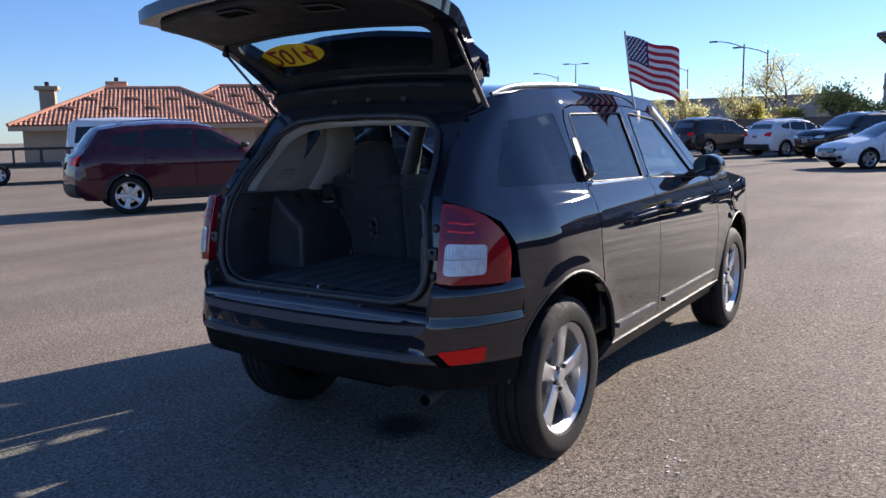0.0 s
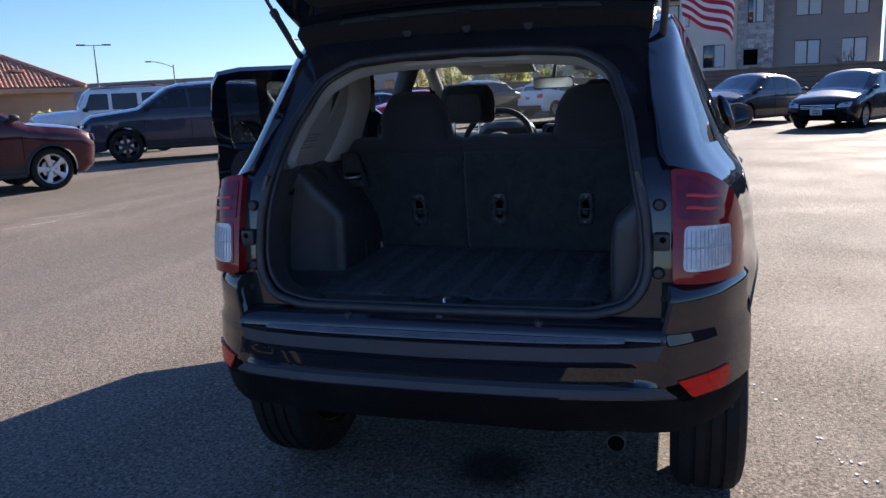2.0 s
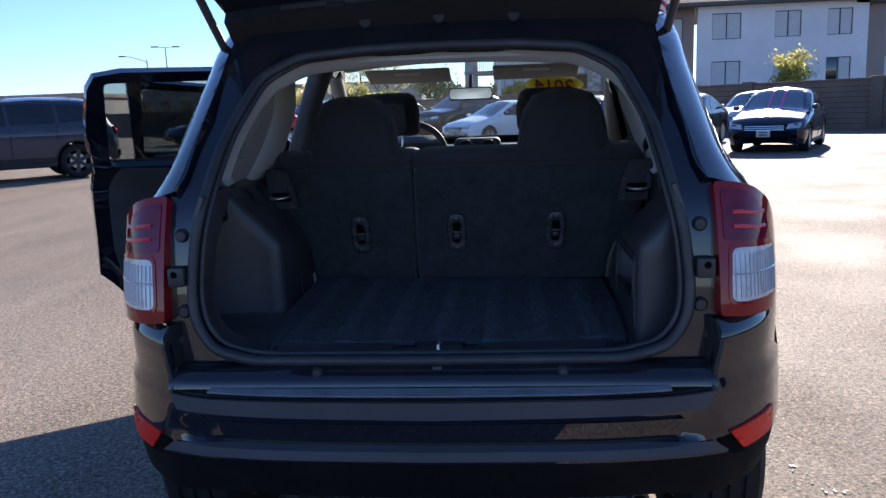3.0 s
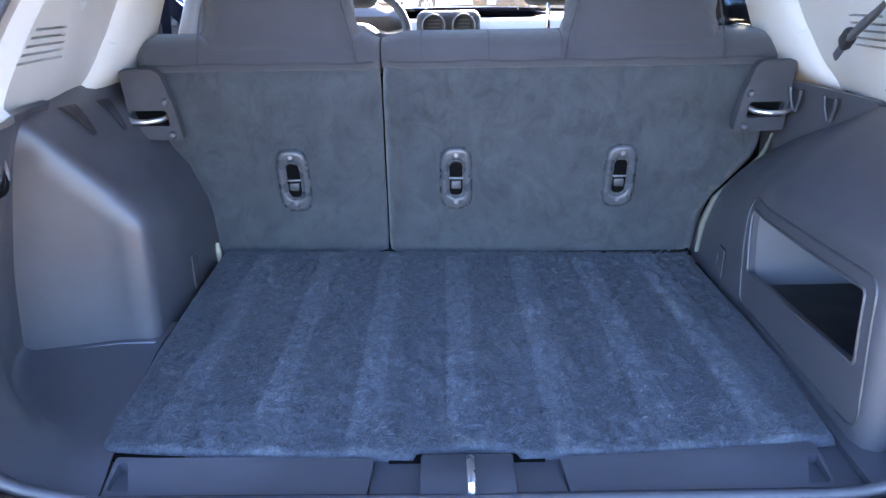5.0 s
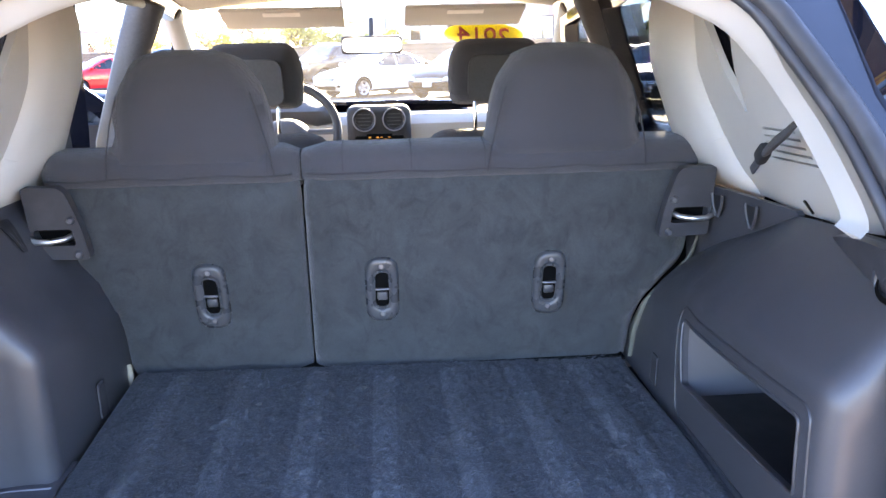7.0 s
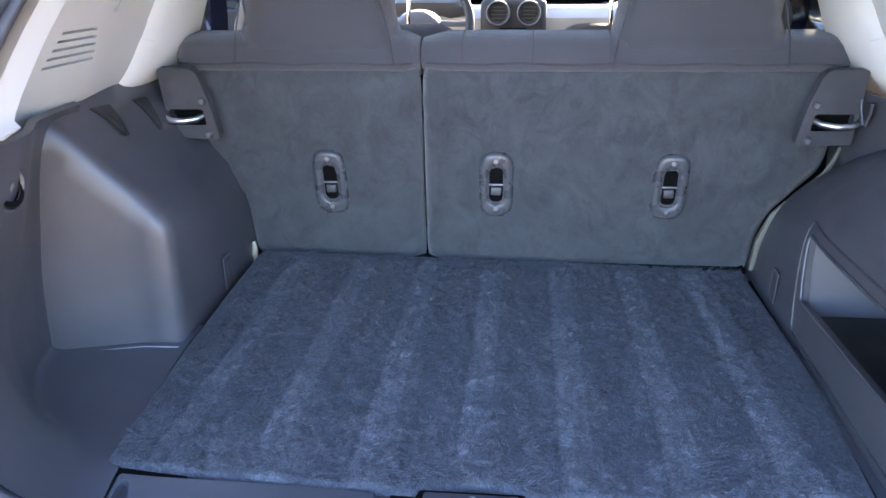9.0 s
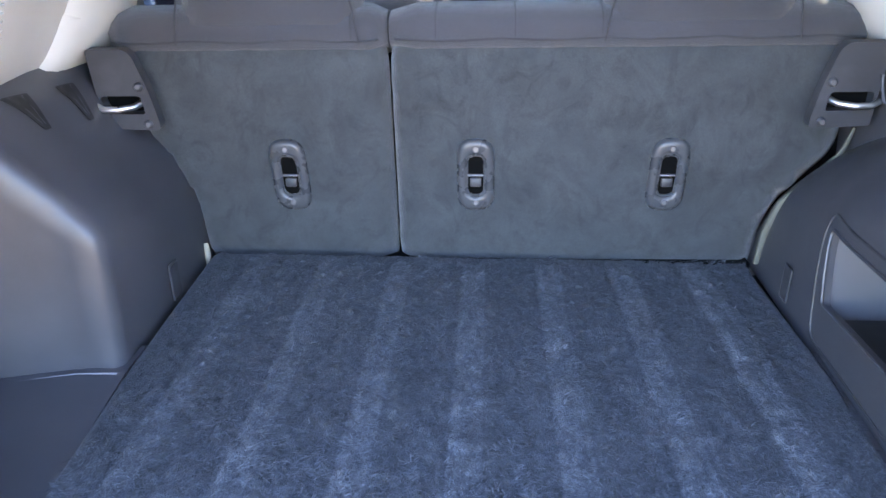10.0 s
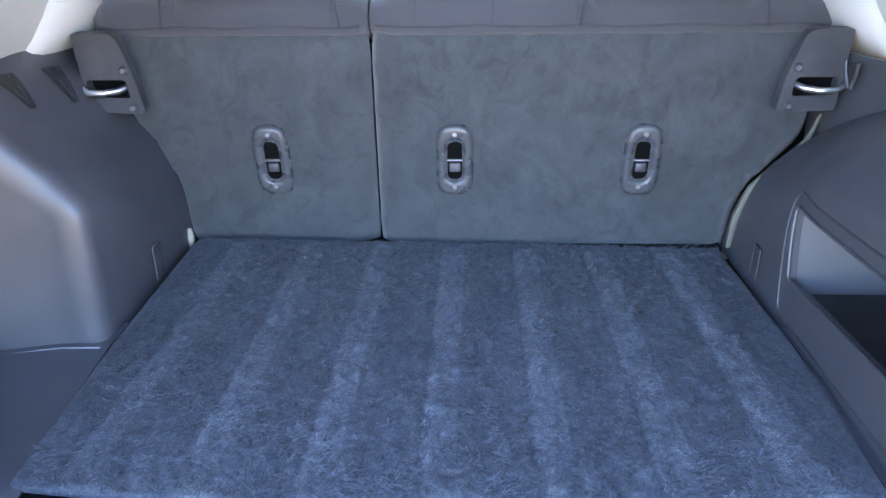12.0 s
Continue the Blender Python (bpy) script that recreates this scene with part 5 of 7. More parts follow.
right_wall = section([end_row(-.540, .020), end_row(-.536, .010), end_row(-.527, .003), end_row(-.510, 0),
                      (-.20, [(.462, .736), (.463, .82), (.463, .89), (.470, .952), (.515, 1.003), (.565, 1.051), (.61, 1.089)]),
                      (.0, [(.467, .736), (.471, .82), (.482, .885), (.512, .940), (.552, .980), (.600, 1.015), (.655, 1.045)]),
                      (.12, [(.470, .736), (.479, .811), (.493, .864), (.523, .911), (.564, .945), (.613, .973), (.66, .99)]),
                      (.20, [(.472, .736), (.488, .80), (.508, .84), (.538, .875), (.58, .905), (.63, .925), (.68, .935)])])


def row_share(y, z):
    """The share along the wall's row at y that lies at height z."""
    lo, hi = 0.0, 1.0
    for _ in range(22):
        mid = (lo + hi) / 2
        lo, hi = (mid, hi) if right_wall(y, mid)[2] < z else (lo, mid)
    return (lo + hi) / 2


def straight(corners, r):
    """A polygon on the wall whose sides look straight: corners by (y, share)."""
    pts = fillet([(y, right_wall(y, a)[2]) for y, a in corners], r)
    return [(y, row_share(y, z)) for y, z in resample(pts, .025)]


BIN = straight([(-.495, .205), (-.132, .155), (-.105, .40), (-.49, .41)], .010)
col_y = lambda x: -.540 + .5 * max(0, x - .51) ** 1.3


def right_at(y, a):
    x, _, z = right_wall(y, a)
    return (x, y + (col_y(x) + .540) * min(1, max(0, (-.50 - y) / .03)), z)


p1 = sheet("storage_panel", [(-.540, 0), (.20, 0), (.20, 1), (-.540, 1)], right_at, CARGO, suv, holes=[BIN], step=.018, thick=0)
col = [right_at(-.540, a)[::2] for a in side_a] + [(.54, .750), (.60, .765), (.625, .80), (.625, 1.09)]
p2 = sheet("panel_end", col, lambda x, z: (x, col_y(x), z), CARGO, suv, step=.03, thick=0)
panel_r = weld("storage_panel", [p1, p2], CARGO, suv, "slate plastic side panel with storage bin")
# lighter than the panel plastic: light caught inside the bin, painted in
BINLINE = material("lit-grey bin lining", (.13, .13, .135), .5, var=.08)


def bin_at(y, a, t):
    """A point of the bin's inside: deeper towards the seat, with a floor below the lip."""
    x, _, z = right_wall(y, a)
    return (x + .004 + t * (.106 + .09 * (y + .5) / .37), y, z - min(1, t * 5) * .04 * (a < .28))


bin_ = loft("storage_bin", [[bin_at(y, a, t) for y, a in resample(BIN, .03)] for t in (0, .2, .6, 1)], BINLINE, panel_r, "open moulded storage bin", cap=False, sharp=50)
sheet("bin_back", BIN, lambda y, a: bin_at(y, a, .99), CARGO, bin_, step=.04, thick=.004)
# black sheet over the bin's floor
sheet("bin_tray", fillet([(-.485, .02), (-.145, .02), (-.145, .98), (-.485, .98)], .01), lambda y, t: (*bin_at(y, .2, t)[:2], .7925 + .02 * (-.145 - y)), BLACKSKIRT, bin_, "black floor sheet in the bin", step=.05, thick=.006)
rim = straight([(-.520, .06), (-.112, .04), (-.078, .445), (-.510, .462)], .022)
tube("panel_groove", [Vector(right_wall(y, a)) + Vector((-.0005, 0, 0)) for y, a in resample(rim, .02)], .0020, RUBBER, panel_r, closed=True, n=5)
tube("bin_lip", [Vector(right_wall(y, a)) + Vector((-.001, 0, 0)) for y, a in resample(BIN, .02)], .0024, CARGO, panel_r, closed=True, n=6)
sheet("loop_recess", fillet([(-.016, .048), (.011, .048), (.011, .145), (-.016, .145)], .006), lambda y, a: (right_wall(y, a)[0] - .002, y, right_wall(y, a)[2]), RUBBER, panel_r, step=.012, thick=.002, flip=False)
tube("recess_rim", [Vector(right_wall(y, a)) + Vector((-.003, 0, 0)) for y, a in resample(fillet([(-.017, .044), (.012, .044), (.012, .149), (-.017, .149)], .006), .01)], .0016, CARGO, panel_r, closed=True, n=6)
box("recess_ledge", (.004, .022, .011), (.4675, -.003, .768), BEZEL, panel_r, bevel=.0015)
tube("end_seam", [(x, col_y(x) - .001, z) for x, z in ((.475, .756), (.55, .757), (.60, .775), (.618, .83), (.612, .95))], .0025, CARGO, panel_r, n=6)
r_lining = section([(-.60, [(.436, .740), (.52, .744), (.556, .785), (.568, .86), (.562, .97), (.55, 1.05), (.525, 1.12)]),
                    (-.50, [(0.44, 0.74), (0.53, 0.744), (0.572, 0.785), (0.588, 0.86), (0.578, 0.97), (0.558, 1.05), (0.53, 1.125)]),
                    (-.22, [(.458, .740), (.58, .744), (.64, .78), (.66, .86), (.655, .97), (.645, 1.03), (.63, 1.070)])])
lin = sheet("side_lining", [(-.605, 0), (-.15, 0), (-.15, 1), (-.605, 1)], r_lining, CARGO, suv, "slate plastic side lining", step=.03, thick=.01, sharp=75)
bag_hook(lin, r_lining, -.487, 1.082, 1)
ledge_at = lambda y, z: (.592 + .10 * max(0, .12 - y) - .05 * (z - 1.0), y, z)
ledge = sheet("cover_ledge", fillet([(-.16, .98), (.22, .88), (.22, 1.090), (-.16, 1.090)], .01), ledge_at, CARGO, suv, "slate plastic ledge with cover sockets", step=.04, thick=.01, flip=True)
for yy in (.05, -.055):
    # same painted socket shade on the right ledge
    sheet("notch_pocket", fillet([(yy - .020, 1.080), (yy + .020, 1.080), (yy + .006, 1.046), (yy - .004, 1.046)], .006), lambda y, z: (ledge_at(y, z)[0] - .0125, y, z), POCKET, ledge, step=.015, thick=.001, flip=True)
    for d in (-.018, .016):
        tube("cover_notch", [(ledge_at(yy + d * q, z)[0] - .0125, yy + d * q, z) for q, z in ((1, 1.082), (.8, 1.064), (.2, 1.043))], .003, CARGO, ledge, n=6)
tube("strap_or_glint", [(.592, .146, .985), (.583, .145, .957), (.573, .144, .937), (.537, .143, .901), (.496, .142, .859), (.477, .141, .81), (.470, .141, .755)], [.005, .006, .008, .011, .012, .011, .008], material("olive webbing", (.135, .13, .10), .8, var=.1), suv, "olive webbing strap beside the seat", n=8, flat=.6)

# pale pillar linings and rear header
edge_x = curve([1.0, 1.26, 1.385, 1.435], [.556, .508, .456, .38])


def lining_x(y, z):
    """Half the width between the pale linings: it draws in towards the rubber seal at the back."""
    x = skin(max(y, .1), z) - .165 + .05 * min(1, max(0, (z - 1.3) / .2)) - .012 * min(1, max(0, (-.02 - y) / .1))
    t = min(1, max(0, (rear_y(z) + .20 - y) / .165))
    return x + (edge_x(z) + .016 - x) * t * t * (3 - 2 * t)


LIN = [(-.532, 1.118), (-.50, 1.120), (-.30, 1.090), (-.10, 1.082), (.08, 1.084), (.30, 1.085), (.31, 1.16), (.27, 1.30), (.26, 1.46), (-.22, 1.452), (-.285, 1.43), (-.345, 1.36), (-.425, 1.265), (-.50, 1.17)]
VENT = [(-.29, 1.155), (-.105, 1.155), (-.105, 1.235), (-.25, 1.235)]
SLIT = [(-.088, 1.232), (-.078, 1.232), (.03, 1.375), (.03, 1.41), (-.075, 1.41), (-.085, 1.32)]
SLOTS = [[(-.262 + .009 * k, 1.170 + .0105 * k), (-.128 - .001 * k, 1.168 + .0105 * k), (-.128 - .001 * k, 1.1715 + .0105 * k), (-.260 + .009 * k, 1.1735 + .0105 * k)] for k in range(5)]
for s in (1, -1):
    pil = sheet("pillar_lining", fillet(LIN, .015), lambda y, z, s=s: (s * lining_x(y, z), y, z), CREAM, suv, "light stone pillar lining", holes=[SLIT, *SLOTS], step=.025, thick=.012, flip=s > 0, sharp=70)
    pillow("airbag_bolster", fillet([(.0, 1.072), (.30, 1.06), (.31, 1.30), (.28, 1.44), (.06, 1.44), (.07, 1.25)], .05), lambda y, z, h, s=s: (s * (lining_x(y, z) + .004 - h), y, z), CREAM, pil, "padded stone pillar bolster", step=.02, r=.14, depth=.042)
    sheet("vent_back", VENT, lambda y, z, s=s: (s * (lining_x(y, z) + .018), y, z), CREAM, pil, step=.03, thick=.004, flip=s > 0)
    seatbelt = tube("seat_belt", [(s * (.60 - .02 * t), .28 - .02 * t, 1.40 - .30 * t) for t in np.linspace(0, 1, 6)], .022, TRIM, suv, "dark seat belt webbing", n=8, flat=.08)
sheet("slot_mark", fillet([(-.182, 1.090), (-.176, 1.090), (-.176, 1.110), (-.182, 1.110)], .002), lambda y, z: (lining_x(y, z) - .003, y, z), BLACKHOLE, suv, step=.02, thick=.003, flip=True)
webb = tube("centre_belt", [(.522, -.304, 1.234), (.525, -.278, 1.220), (.527, -.248, 1.205), (.528, -.226, 1.192)], [.010, .013, .015, .014], TRIM, suv, "stowed dark centre seat belt", n=10, flat=.4)
box("belt_clip", (.015, .030, .022), (.527, -.214, 1.185), BLACKSKIRT, webb, bevel=.006, turn=(-42, 0, 0))
box("belt_tongue", (.005, .028, .013), (.527, -.196, 1.167), DULLSTEEL, webb, "steel belt tongue", bevel=.002, turn=(-42, 0, 0))
trim_line = fillet([(.532, 1.121), (.503, 1.26), (.448, 1.385), (.36, 1.435), (.2, 1.449), (0, 1.453), (-.2, 1.449), (-.36, 1.435), (-.448, 1.385), (-.503, 1.26), (-.532, 1.121)], .05)
trim_line = [p for p in trim_line if p[1] > 1.1215]
trim_rings = []
for i, (x, z) in enumerate(trim_line):
    (xa, za), (xb, zb) = trim_line[max(0, i - 1)], trim_line[min(len(trim_line) - 1, i + 1)]
    d = math.hypot(xb - xa, zb - za)
    nx, nz = -(zb - za) / d, (xb - xa) / d
    wide = min(1, max(0, (z - 1.30) / .10)) * .026
    deep = .050 * (1 - wide / .026)
    trim_rings.append([(x + nx * q, rear_y(z) + back + deep, z + nz * q) for q, back in ((.010, .012), (.014 + wide, .040), (.016 + wide, .056), (.006, .030))])
loft("rear_header", trim_rings, CREAM, suv, "light stone lining round the tailgate opening", sharp=50)
sheet("header_return", [(-.355, 0), (.355, 0), (.355, 1), (-.355, 1)], lambda x, t: (x, -.265 + .11 * t, 1.42 + .04 * t - .15 * max(0, abs(x) - .34) ** 1.1), CREAM, suv, step=.05, thick=.008, flip=True)

# front seats, dashboard, wheel
for s in (-1, 1):
    cx = s * .335
    fs = pillow("front_seat", fillet([(cx - .25, .55), (cx + .25, .55), (cx + .24, .95), (cx + .19, 1.12), (cx - .19, 1.12), (cx - .24, .95)], .06), lambda x, z, h: (x, 1.12 - .22 * (z - .5) - h, z), FABRIC, suv, "charcoal fabric front seat", step=.04, r=.07, depth=.07)
    pillow("headrest", fillet([(cx - .13, 1.185), (cx + .13, 1.185), (cx + .135, 1.30), (cx + .11, 1.365), (cx - .11, 1.365), (cx - .135, 1.30)], .035), lambda x, z, h: (x, 1.02 - .1 * (z - 1.2) - h, z), FABRIC, fs, "charcoal headrest", step=.025, r=.045, depth=.055)
    sheet("headrest_back", fillet([(cx - .085, 1.20), (cx + .085, 1.20), (cx + .08, 1.32), (cx - .08, 1.32)], .03), lambda x, z: (x, .952 - .1 * (z - 1.2), z), TRIM, fs, "hard headrest back", step=.03, thick=.012)
    for q in (-.06, .06):
        tube("headrest_post", [(cx + q, 1.0, 1.05), (cx + q, .985, 1.13), (cx + q, 1.0, 1.21)], .006, CHROME, fs, n=8)
    pillow("cushion", fillet([(cx - .25, 1.05), (cx + .25, 1.05), (cx + .24, 1.55), (cx - .24, 1.55)], .05), lambda x, y, h: (x, y, .60 + h), FABRIC, fs, step=.06, r=.08, depth=.09)
dash_rings = []
for x in np.linspace(-.68, .68, 15):
    k = 1 - .12 * (x / .68) ** 2
    dash_rings.append([(x, 1.92 + (y - 1.92) * k, z) for y, z in ((2.22, 1.085), (2.05, 1.10), (1.95, 1.095), (1.90, 1.06), (1.90, .98), (1.95, .88), (2.0, .72), (2.22, .70))])
dash = loft("dashboard", dash_rings, DASH, suv, "grey dashboard", sharp=50)
stack = box("centre_console", (.25, .12, .30), (0, 1.915, .985), BLACKSKIRT, dash, "dark centre console stack", bevel=.03, seg=4)
for x in (-.057, .059):
    spin("air_vent", [(.046, 0), (.046, .012), (.040, .016), (.034, .012), (.033, -.005), (0, -.006)], BLACKSKIRT, stack, "round air vent", n=28, m=pose(x, 1.852, 1.083, 0, 0, -90))
    spin("vent_ring", [(.040, .0155), (.043, .018), (.046, .0155)], DULLSTEEL, stack, n=28, m=pose(x, 1.852, 1.083, 0, 0, -90))
    for k in range(4):
        box("vent_vane", (.055 - .006 * abs(k - 1.5), .004, .003), (x, 1.847, 1.063 + .0135 * k), TRIM, stack, bevel=0)
box("radio", (.19, .02, .07), (0, 1.852, .985), BLACKHOLE, stack, "black radio", bevel=.006)
disp = box("radio_display", (.10, .006, .034), (0, 1.839, 1.012), BLACKHOLE, stack, "lit radio display", bevel=.002)
AMBER = material("amber display segments", (.5, .22, .03), .5, glow=((1.0, .45, .08), .015))
for k in range(6):
    box("display_bar", (.009, .002, .003 if k % 2 else .006), (-.038 + .0152 * k, 1.8355, 1.016 - .009 * (k % 3 == 1)), AMBER, disp, bevel=0)
for k in range(5):
    box("radio_button", (.022, .01, .010), (-.06 + .03 * k, 1.842, .985), BUMPER, stack, bevel=.002)
for x in (-.05, .05):
    spin("radio_knob", [(.014, 0), (.013, .014), (0, .015)], DULLSTEEL, stack, n=18, m=pose(x, 1.842, .97, 0, 0, -90))
wc, wt = Vector((-.335, 1.66, 1.06)), pose(-.335, 1.66, 1.06, 62, 0, 0)
swheel = tube("steering_wheel", [wt @ Vector((.185 * math.cos(t), .185 * math.sin(t), 0)) for t in np.linspace(0, 2 * math.pi, 36, endpoint=False)], .016, BLACKSKIRT, suv, "black steering wheel", closed=True, n=10)
pillow("wheel_hub", ellipse(0, -.01, .085, .065), lambda u, v, h: tuple(wt @ Vector((u, v, h))), TRIM, swheel, step=.03, r=.04, depth=.03)
for a in (180, 0, 250, 290):
    tube("wheel_spoke", [wt @ Vector((.05 * math.cos(radians(a)), .05 * math.sin(radians(a)), 0)), wt @ Vector((.18 * math.cos(radians(a)), .18 * math.sin(radians(a)), 0))], .014, TRIM, swheel, n=8, flat=.5)
pillow("instrument_hood", fillet([(-.52, 1.06), (-.15, 1.06), (-.19, 1.155), (-.48, 1.155)], .05), lambda x, z, h: (x, 1.93 - 1.2 * h, z), TRIM, dash, "dark instrument hood", step=.04, r=.05, depth=.06)
mir = box("rear_view_mirror", (.215, .03, .062), (-.013, 1.60, 1.362), TRIM, suv, "interior mirror", bevel=.02, seg=4)
sheet("mirror_glass", fillet([(-.115, 1.337), (.09, 1.337), (.09, 1.387), (-.115, 1.387)], .02), lambda x, z: (x, 1.583, z), CHROME, mir, step=.05, thick=.003)
tube("mirror_stem", [(-.013, 1.61, 1.38), (-.013, 1.64, 1.42), (-.013, 1.67, 1.45)], .01, TRIM, mir)
for s in (-1, 1):
    visor = box("sun_visor", (.40, .16, .018), (s * .30, 1.50, 1.452), CREAM, suv, "folded stone sun visor", bevel=.008, turn=(-18, 0, 0))
    box("visor_label", (.12, .03, .002), (s * .30, 1.44, 1.459), material("visor label", (.75, .73, .68), .6), visor, bevel=0, turn=(-18, 0, 0))
    tube("pillar_trim", [(s * .645, 1.42, 1.475), (s * .665, 1.62, 1.37), (s * .70, 1.85, 1.20), (s * .72, 2.02, 1.10)], [.035, .035, .04, .05], CREAM, suv, "stone windscreen pillar lining", n=8)
    tube("door_pillar", [(s * .70, 1.03, .45), (s * .745, 1.03, .80), (s * .735, 1.03, 1.10), (s * .655, 1.01, 1.35), (s * .60, 1.0, 1.48)], [.06, .06, .055, .045, .05], TRIM, suv, "dark centre pillar", n=8)
    tube("grab_handle", [(s * .56, .55, 1.475), (s * .545, .58, 1.455), (s * .545, .75, 1.455), (s * .56, .78, 1.475)], .009, CREAM, suv, "stone grab handle", n=8)
box("dome_lamp", (.16, .10, .02), (-.01, 1.40, 1.515), CREAM, suv, "overhead console", bevel=.008)

# year sticker on the windscreen
scr = sheet("screen_sticker", ellipse(.40, .34, .145, .085), lambda u, v: tuple(np.array(screen_at(u, v)) + (0, .006, .008)), YELLOW, suv, "oval yellow year sticker on the windscreen", step=.03, thick=.001, flip=True)
c0, cx_, cv_ = (Vector(screen_at(.40 + a, .34 + b)) for a, b in ((0, 0), (-.01, 0), (0, -.02)))
ax, ay = (cx_ - c0).normalized(), (cv_ - c0).normalized()
nz_ = ax.cross(ay).normalized()
text_on("screen_digits", "2014", .10, Matrix.Translation(c0 + Vector((0, .004, .005))) @ Matrix((ax, nz_.cross(ax), nz_)).transposed().to_4x4(), INKRED, scr, "dark red year digits", .003)


# ---- parked cars ----
DARKGLASS = material("dark car window glass", (0.014, 0.018, 0.021), 0.3, coat=1.0, spec=0.0, var=0.2, scale=2)
# paler bluish base than the side windows: reflected sky put into the colour
SCREENGLASS = material("windscreen glass with painted sky", (0.085, 0.11, 0.13), 0.3, coat=1.0, spec=0.0, var=0.25, scale=1.5)
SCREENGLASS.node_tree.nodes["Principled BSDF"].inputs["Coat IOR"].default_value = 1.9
DARKGLASS.node_tree.nodes["Principled BSDF"].inputs["Coat IOR"].default_value = 1.55
BLACKTRIM = material("weathered black cladding", (0.025, 0.025, 0.026), 0.6, var=0.15)
HEADLAMP = material("clear headlamp", (0.55, 0.57, 0.6), 0.12, 0.5, coat=1.0, var=0.3, scale=25)
PLATE = material("plain pale plate", (0.45, 0.45, 0.44), 0.5)
BAR = material("plate bars", (0.05, 0.06, 0.1), 0.6)


def car_paint(name, color, metal=0.25):
    return material(name, color, 0.4, metal, coat=1.0, spec=0.1, var=0.06, rough_var=0.05, stain=tuple(c * .85 + .02 for c in color), stain_scale=2.5)


SEDAN = dict(top=[(2.02, .19), (2.16, .30), (2.21, .52), (2.15, .66), (1.95, .77), (1.35, .90), (1.02, .96), (.62, 1.16), (.22, 1.36), (-.05, 1.425), (-.5, 1.43), (-.95, 1.36), (-1.35, 1.20), (-1.68, 1.06), (-1.98, 1.04), (-2.2, .97), (-2.27, .75), (-2.28, .45), (-2.16, .22)],
             wb=2.67, width=1.76, r=.315, belt=.93, sill=.20, screen=(5, 9), rear=(10, 13),
             sides=[[(.98, .98), (.30, 1.02), (.18, 1.33), (.25, 1.34)], [(.22, .99), (-.45, .99), (-.42, 1.385), (.10, 1.365)], [(-.52, .99), (-1.22, 1.02), (-1.0, 1.27), (-.80, 1.34), (-.50, 1.385)]], clad=False, lamp=(.56, .70))
SEDAN["sides"][0] = [(.90, .985), (-.10, .985), (-.06, 1.375), (.12, 1.345), (.55, 1.14)]
SEDAN["sides"][1] = [(-.17, .985), (-.95, .99), (-.98, 1.05), (-.80, 1.32), (-.45, 1.385), (-.13, 1.38)]
SEDAN["sides"][2] = [(-1.02, .995), (-1.30, 1.02), (-1.02, 1.22), (-.88, 1.29)]
HATCH = dict(SEDAN, top=[(2.0, .19), (2.14, .30), (2.19, .52), (2.12, .68), (1.9, .80), (1.3, .94), (1.02, 1.0), (.62, 1.19), (.22, 1.39), (-.05, 1.455), (-.6, 1.47), (-1.2, 1.42), (-1.65, 1.30), (-1.98, 1.05), (-2.1, .92), (-2.18, .75), (-2.18, .45), (-2.06, .22)], rear=(12, 13),
             sides=[[(.90, 1.01), (-.10, 1.01), (-.06, 1.40), (.12, 1.37), (.55, 1.17)], [(-.17, 1.01), (-.90, 1.02), (-.98, 1.08), (-.85, 1.38), (-.13, 1.41)], [(-1.0, 1.06), (-1.48, 1.09), (-1.45, 1.22), (-.93, 1.37)]], belt=.96)
CUV = dict(top=[(2.0, .24), (2.16, .36), (2.22, .70), (2.16, .90), (1.95, 1.0), (1.3, 1.08), (1.08, 1.12), (.70, 1.36), (.34, 1.57), (.05, 1.645), (-.6, 1.665), (-1.3, 1.63), (-1.75, 1.56), (-2.05, 1.14), (-2.17, 1.05), (-2.22, .70), (-2.2, .40), (-2.05, .28)],
           wb=2.71, width=1.86, r=.355, belt=1.14, sill=.27, screen=(6, 9), rear=(12, 13),
           sides=[[(.90, 1.17), (-.05, 1.185), (-.02, 1.575), (.28, 1.53), (.60, 1.36)], [(-.13, 1.19), (-.95, 1.215), (-1.02, 1.29), (-.95, 1.555), (-.10, 1.58)], [(-1.10, 1.24), (-1.55, 1.30), (-1.56, 1.45), (-1.06, 1.545)]], clad=True, lamp=(.78, .92))
SUV = dict(CUV, top=[(2.2, .28), (2.36, .42), (2.42, .75), (2.38, .98), (2.2, 1.12), (1.35, 1.22), (1.12, 1.26), (.75, 1.50), (.40, 1.72), (.1, 1.80), (-.7, 1.83), (-1.6, 1.80), (-2.0, 1.73), (-2.25, 1.26), (-2.36, 1.12), (-2.42, .75), (-2.4, .45), (-2.25, .32)],
           wb=2.92, width=1.94, r=.40, belt=1.21, sill=.32,
           sides=[[(.98, 1.27), (-.02, 1.27), (.01, 1.73), (.34, 1.68), (.66, 1.49)], [(-.10, 1.27), (-.98, 1.28), (-1.05, 1.36), (-1.0, 1.715), (-.07, 1.735)], [(-1.12, 1.30), (-1.90, 1.33), (-1.80, 1.66), (-1.08, 1.71)]], lamp=(.86, .99))
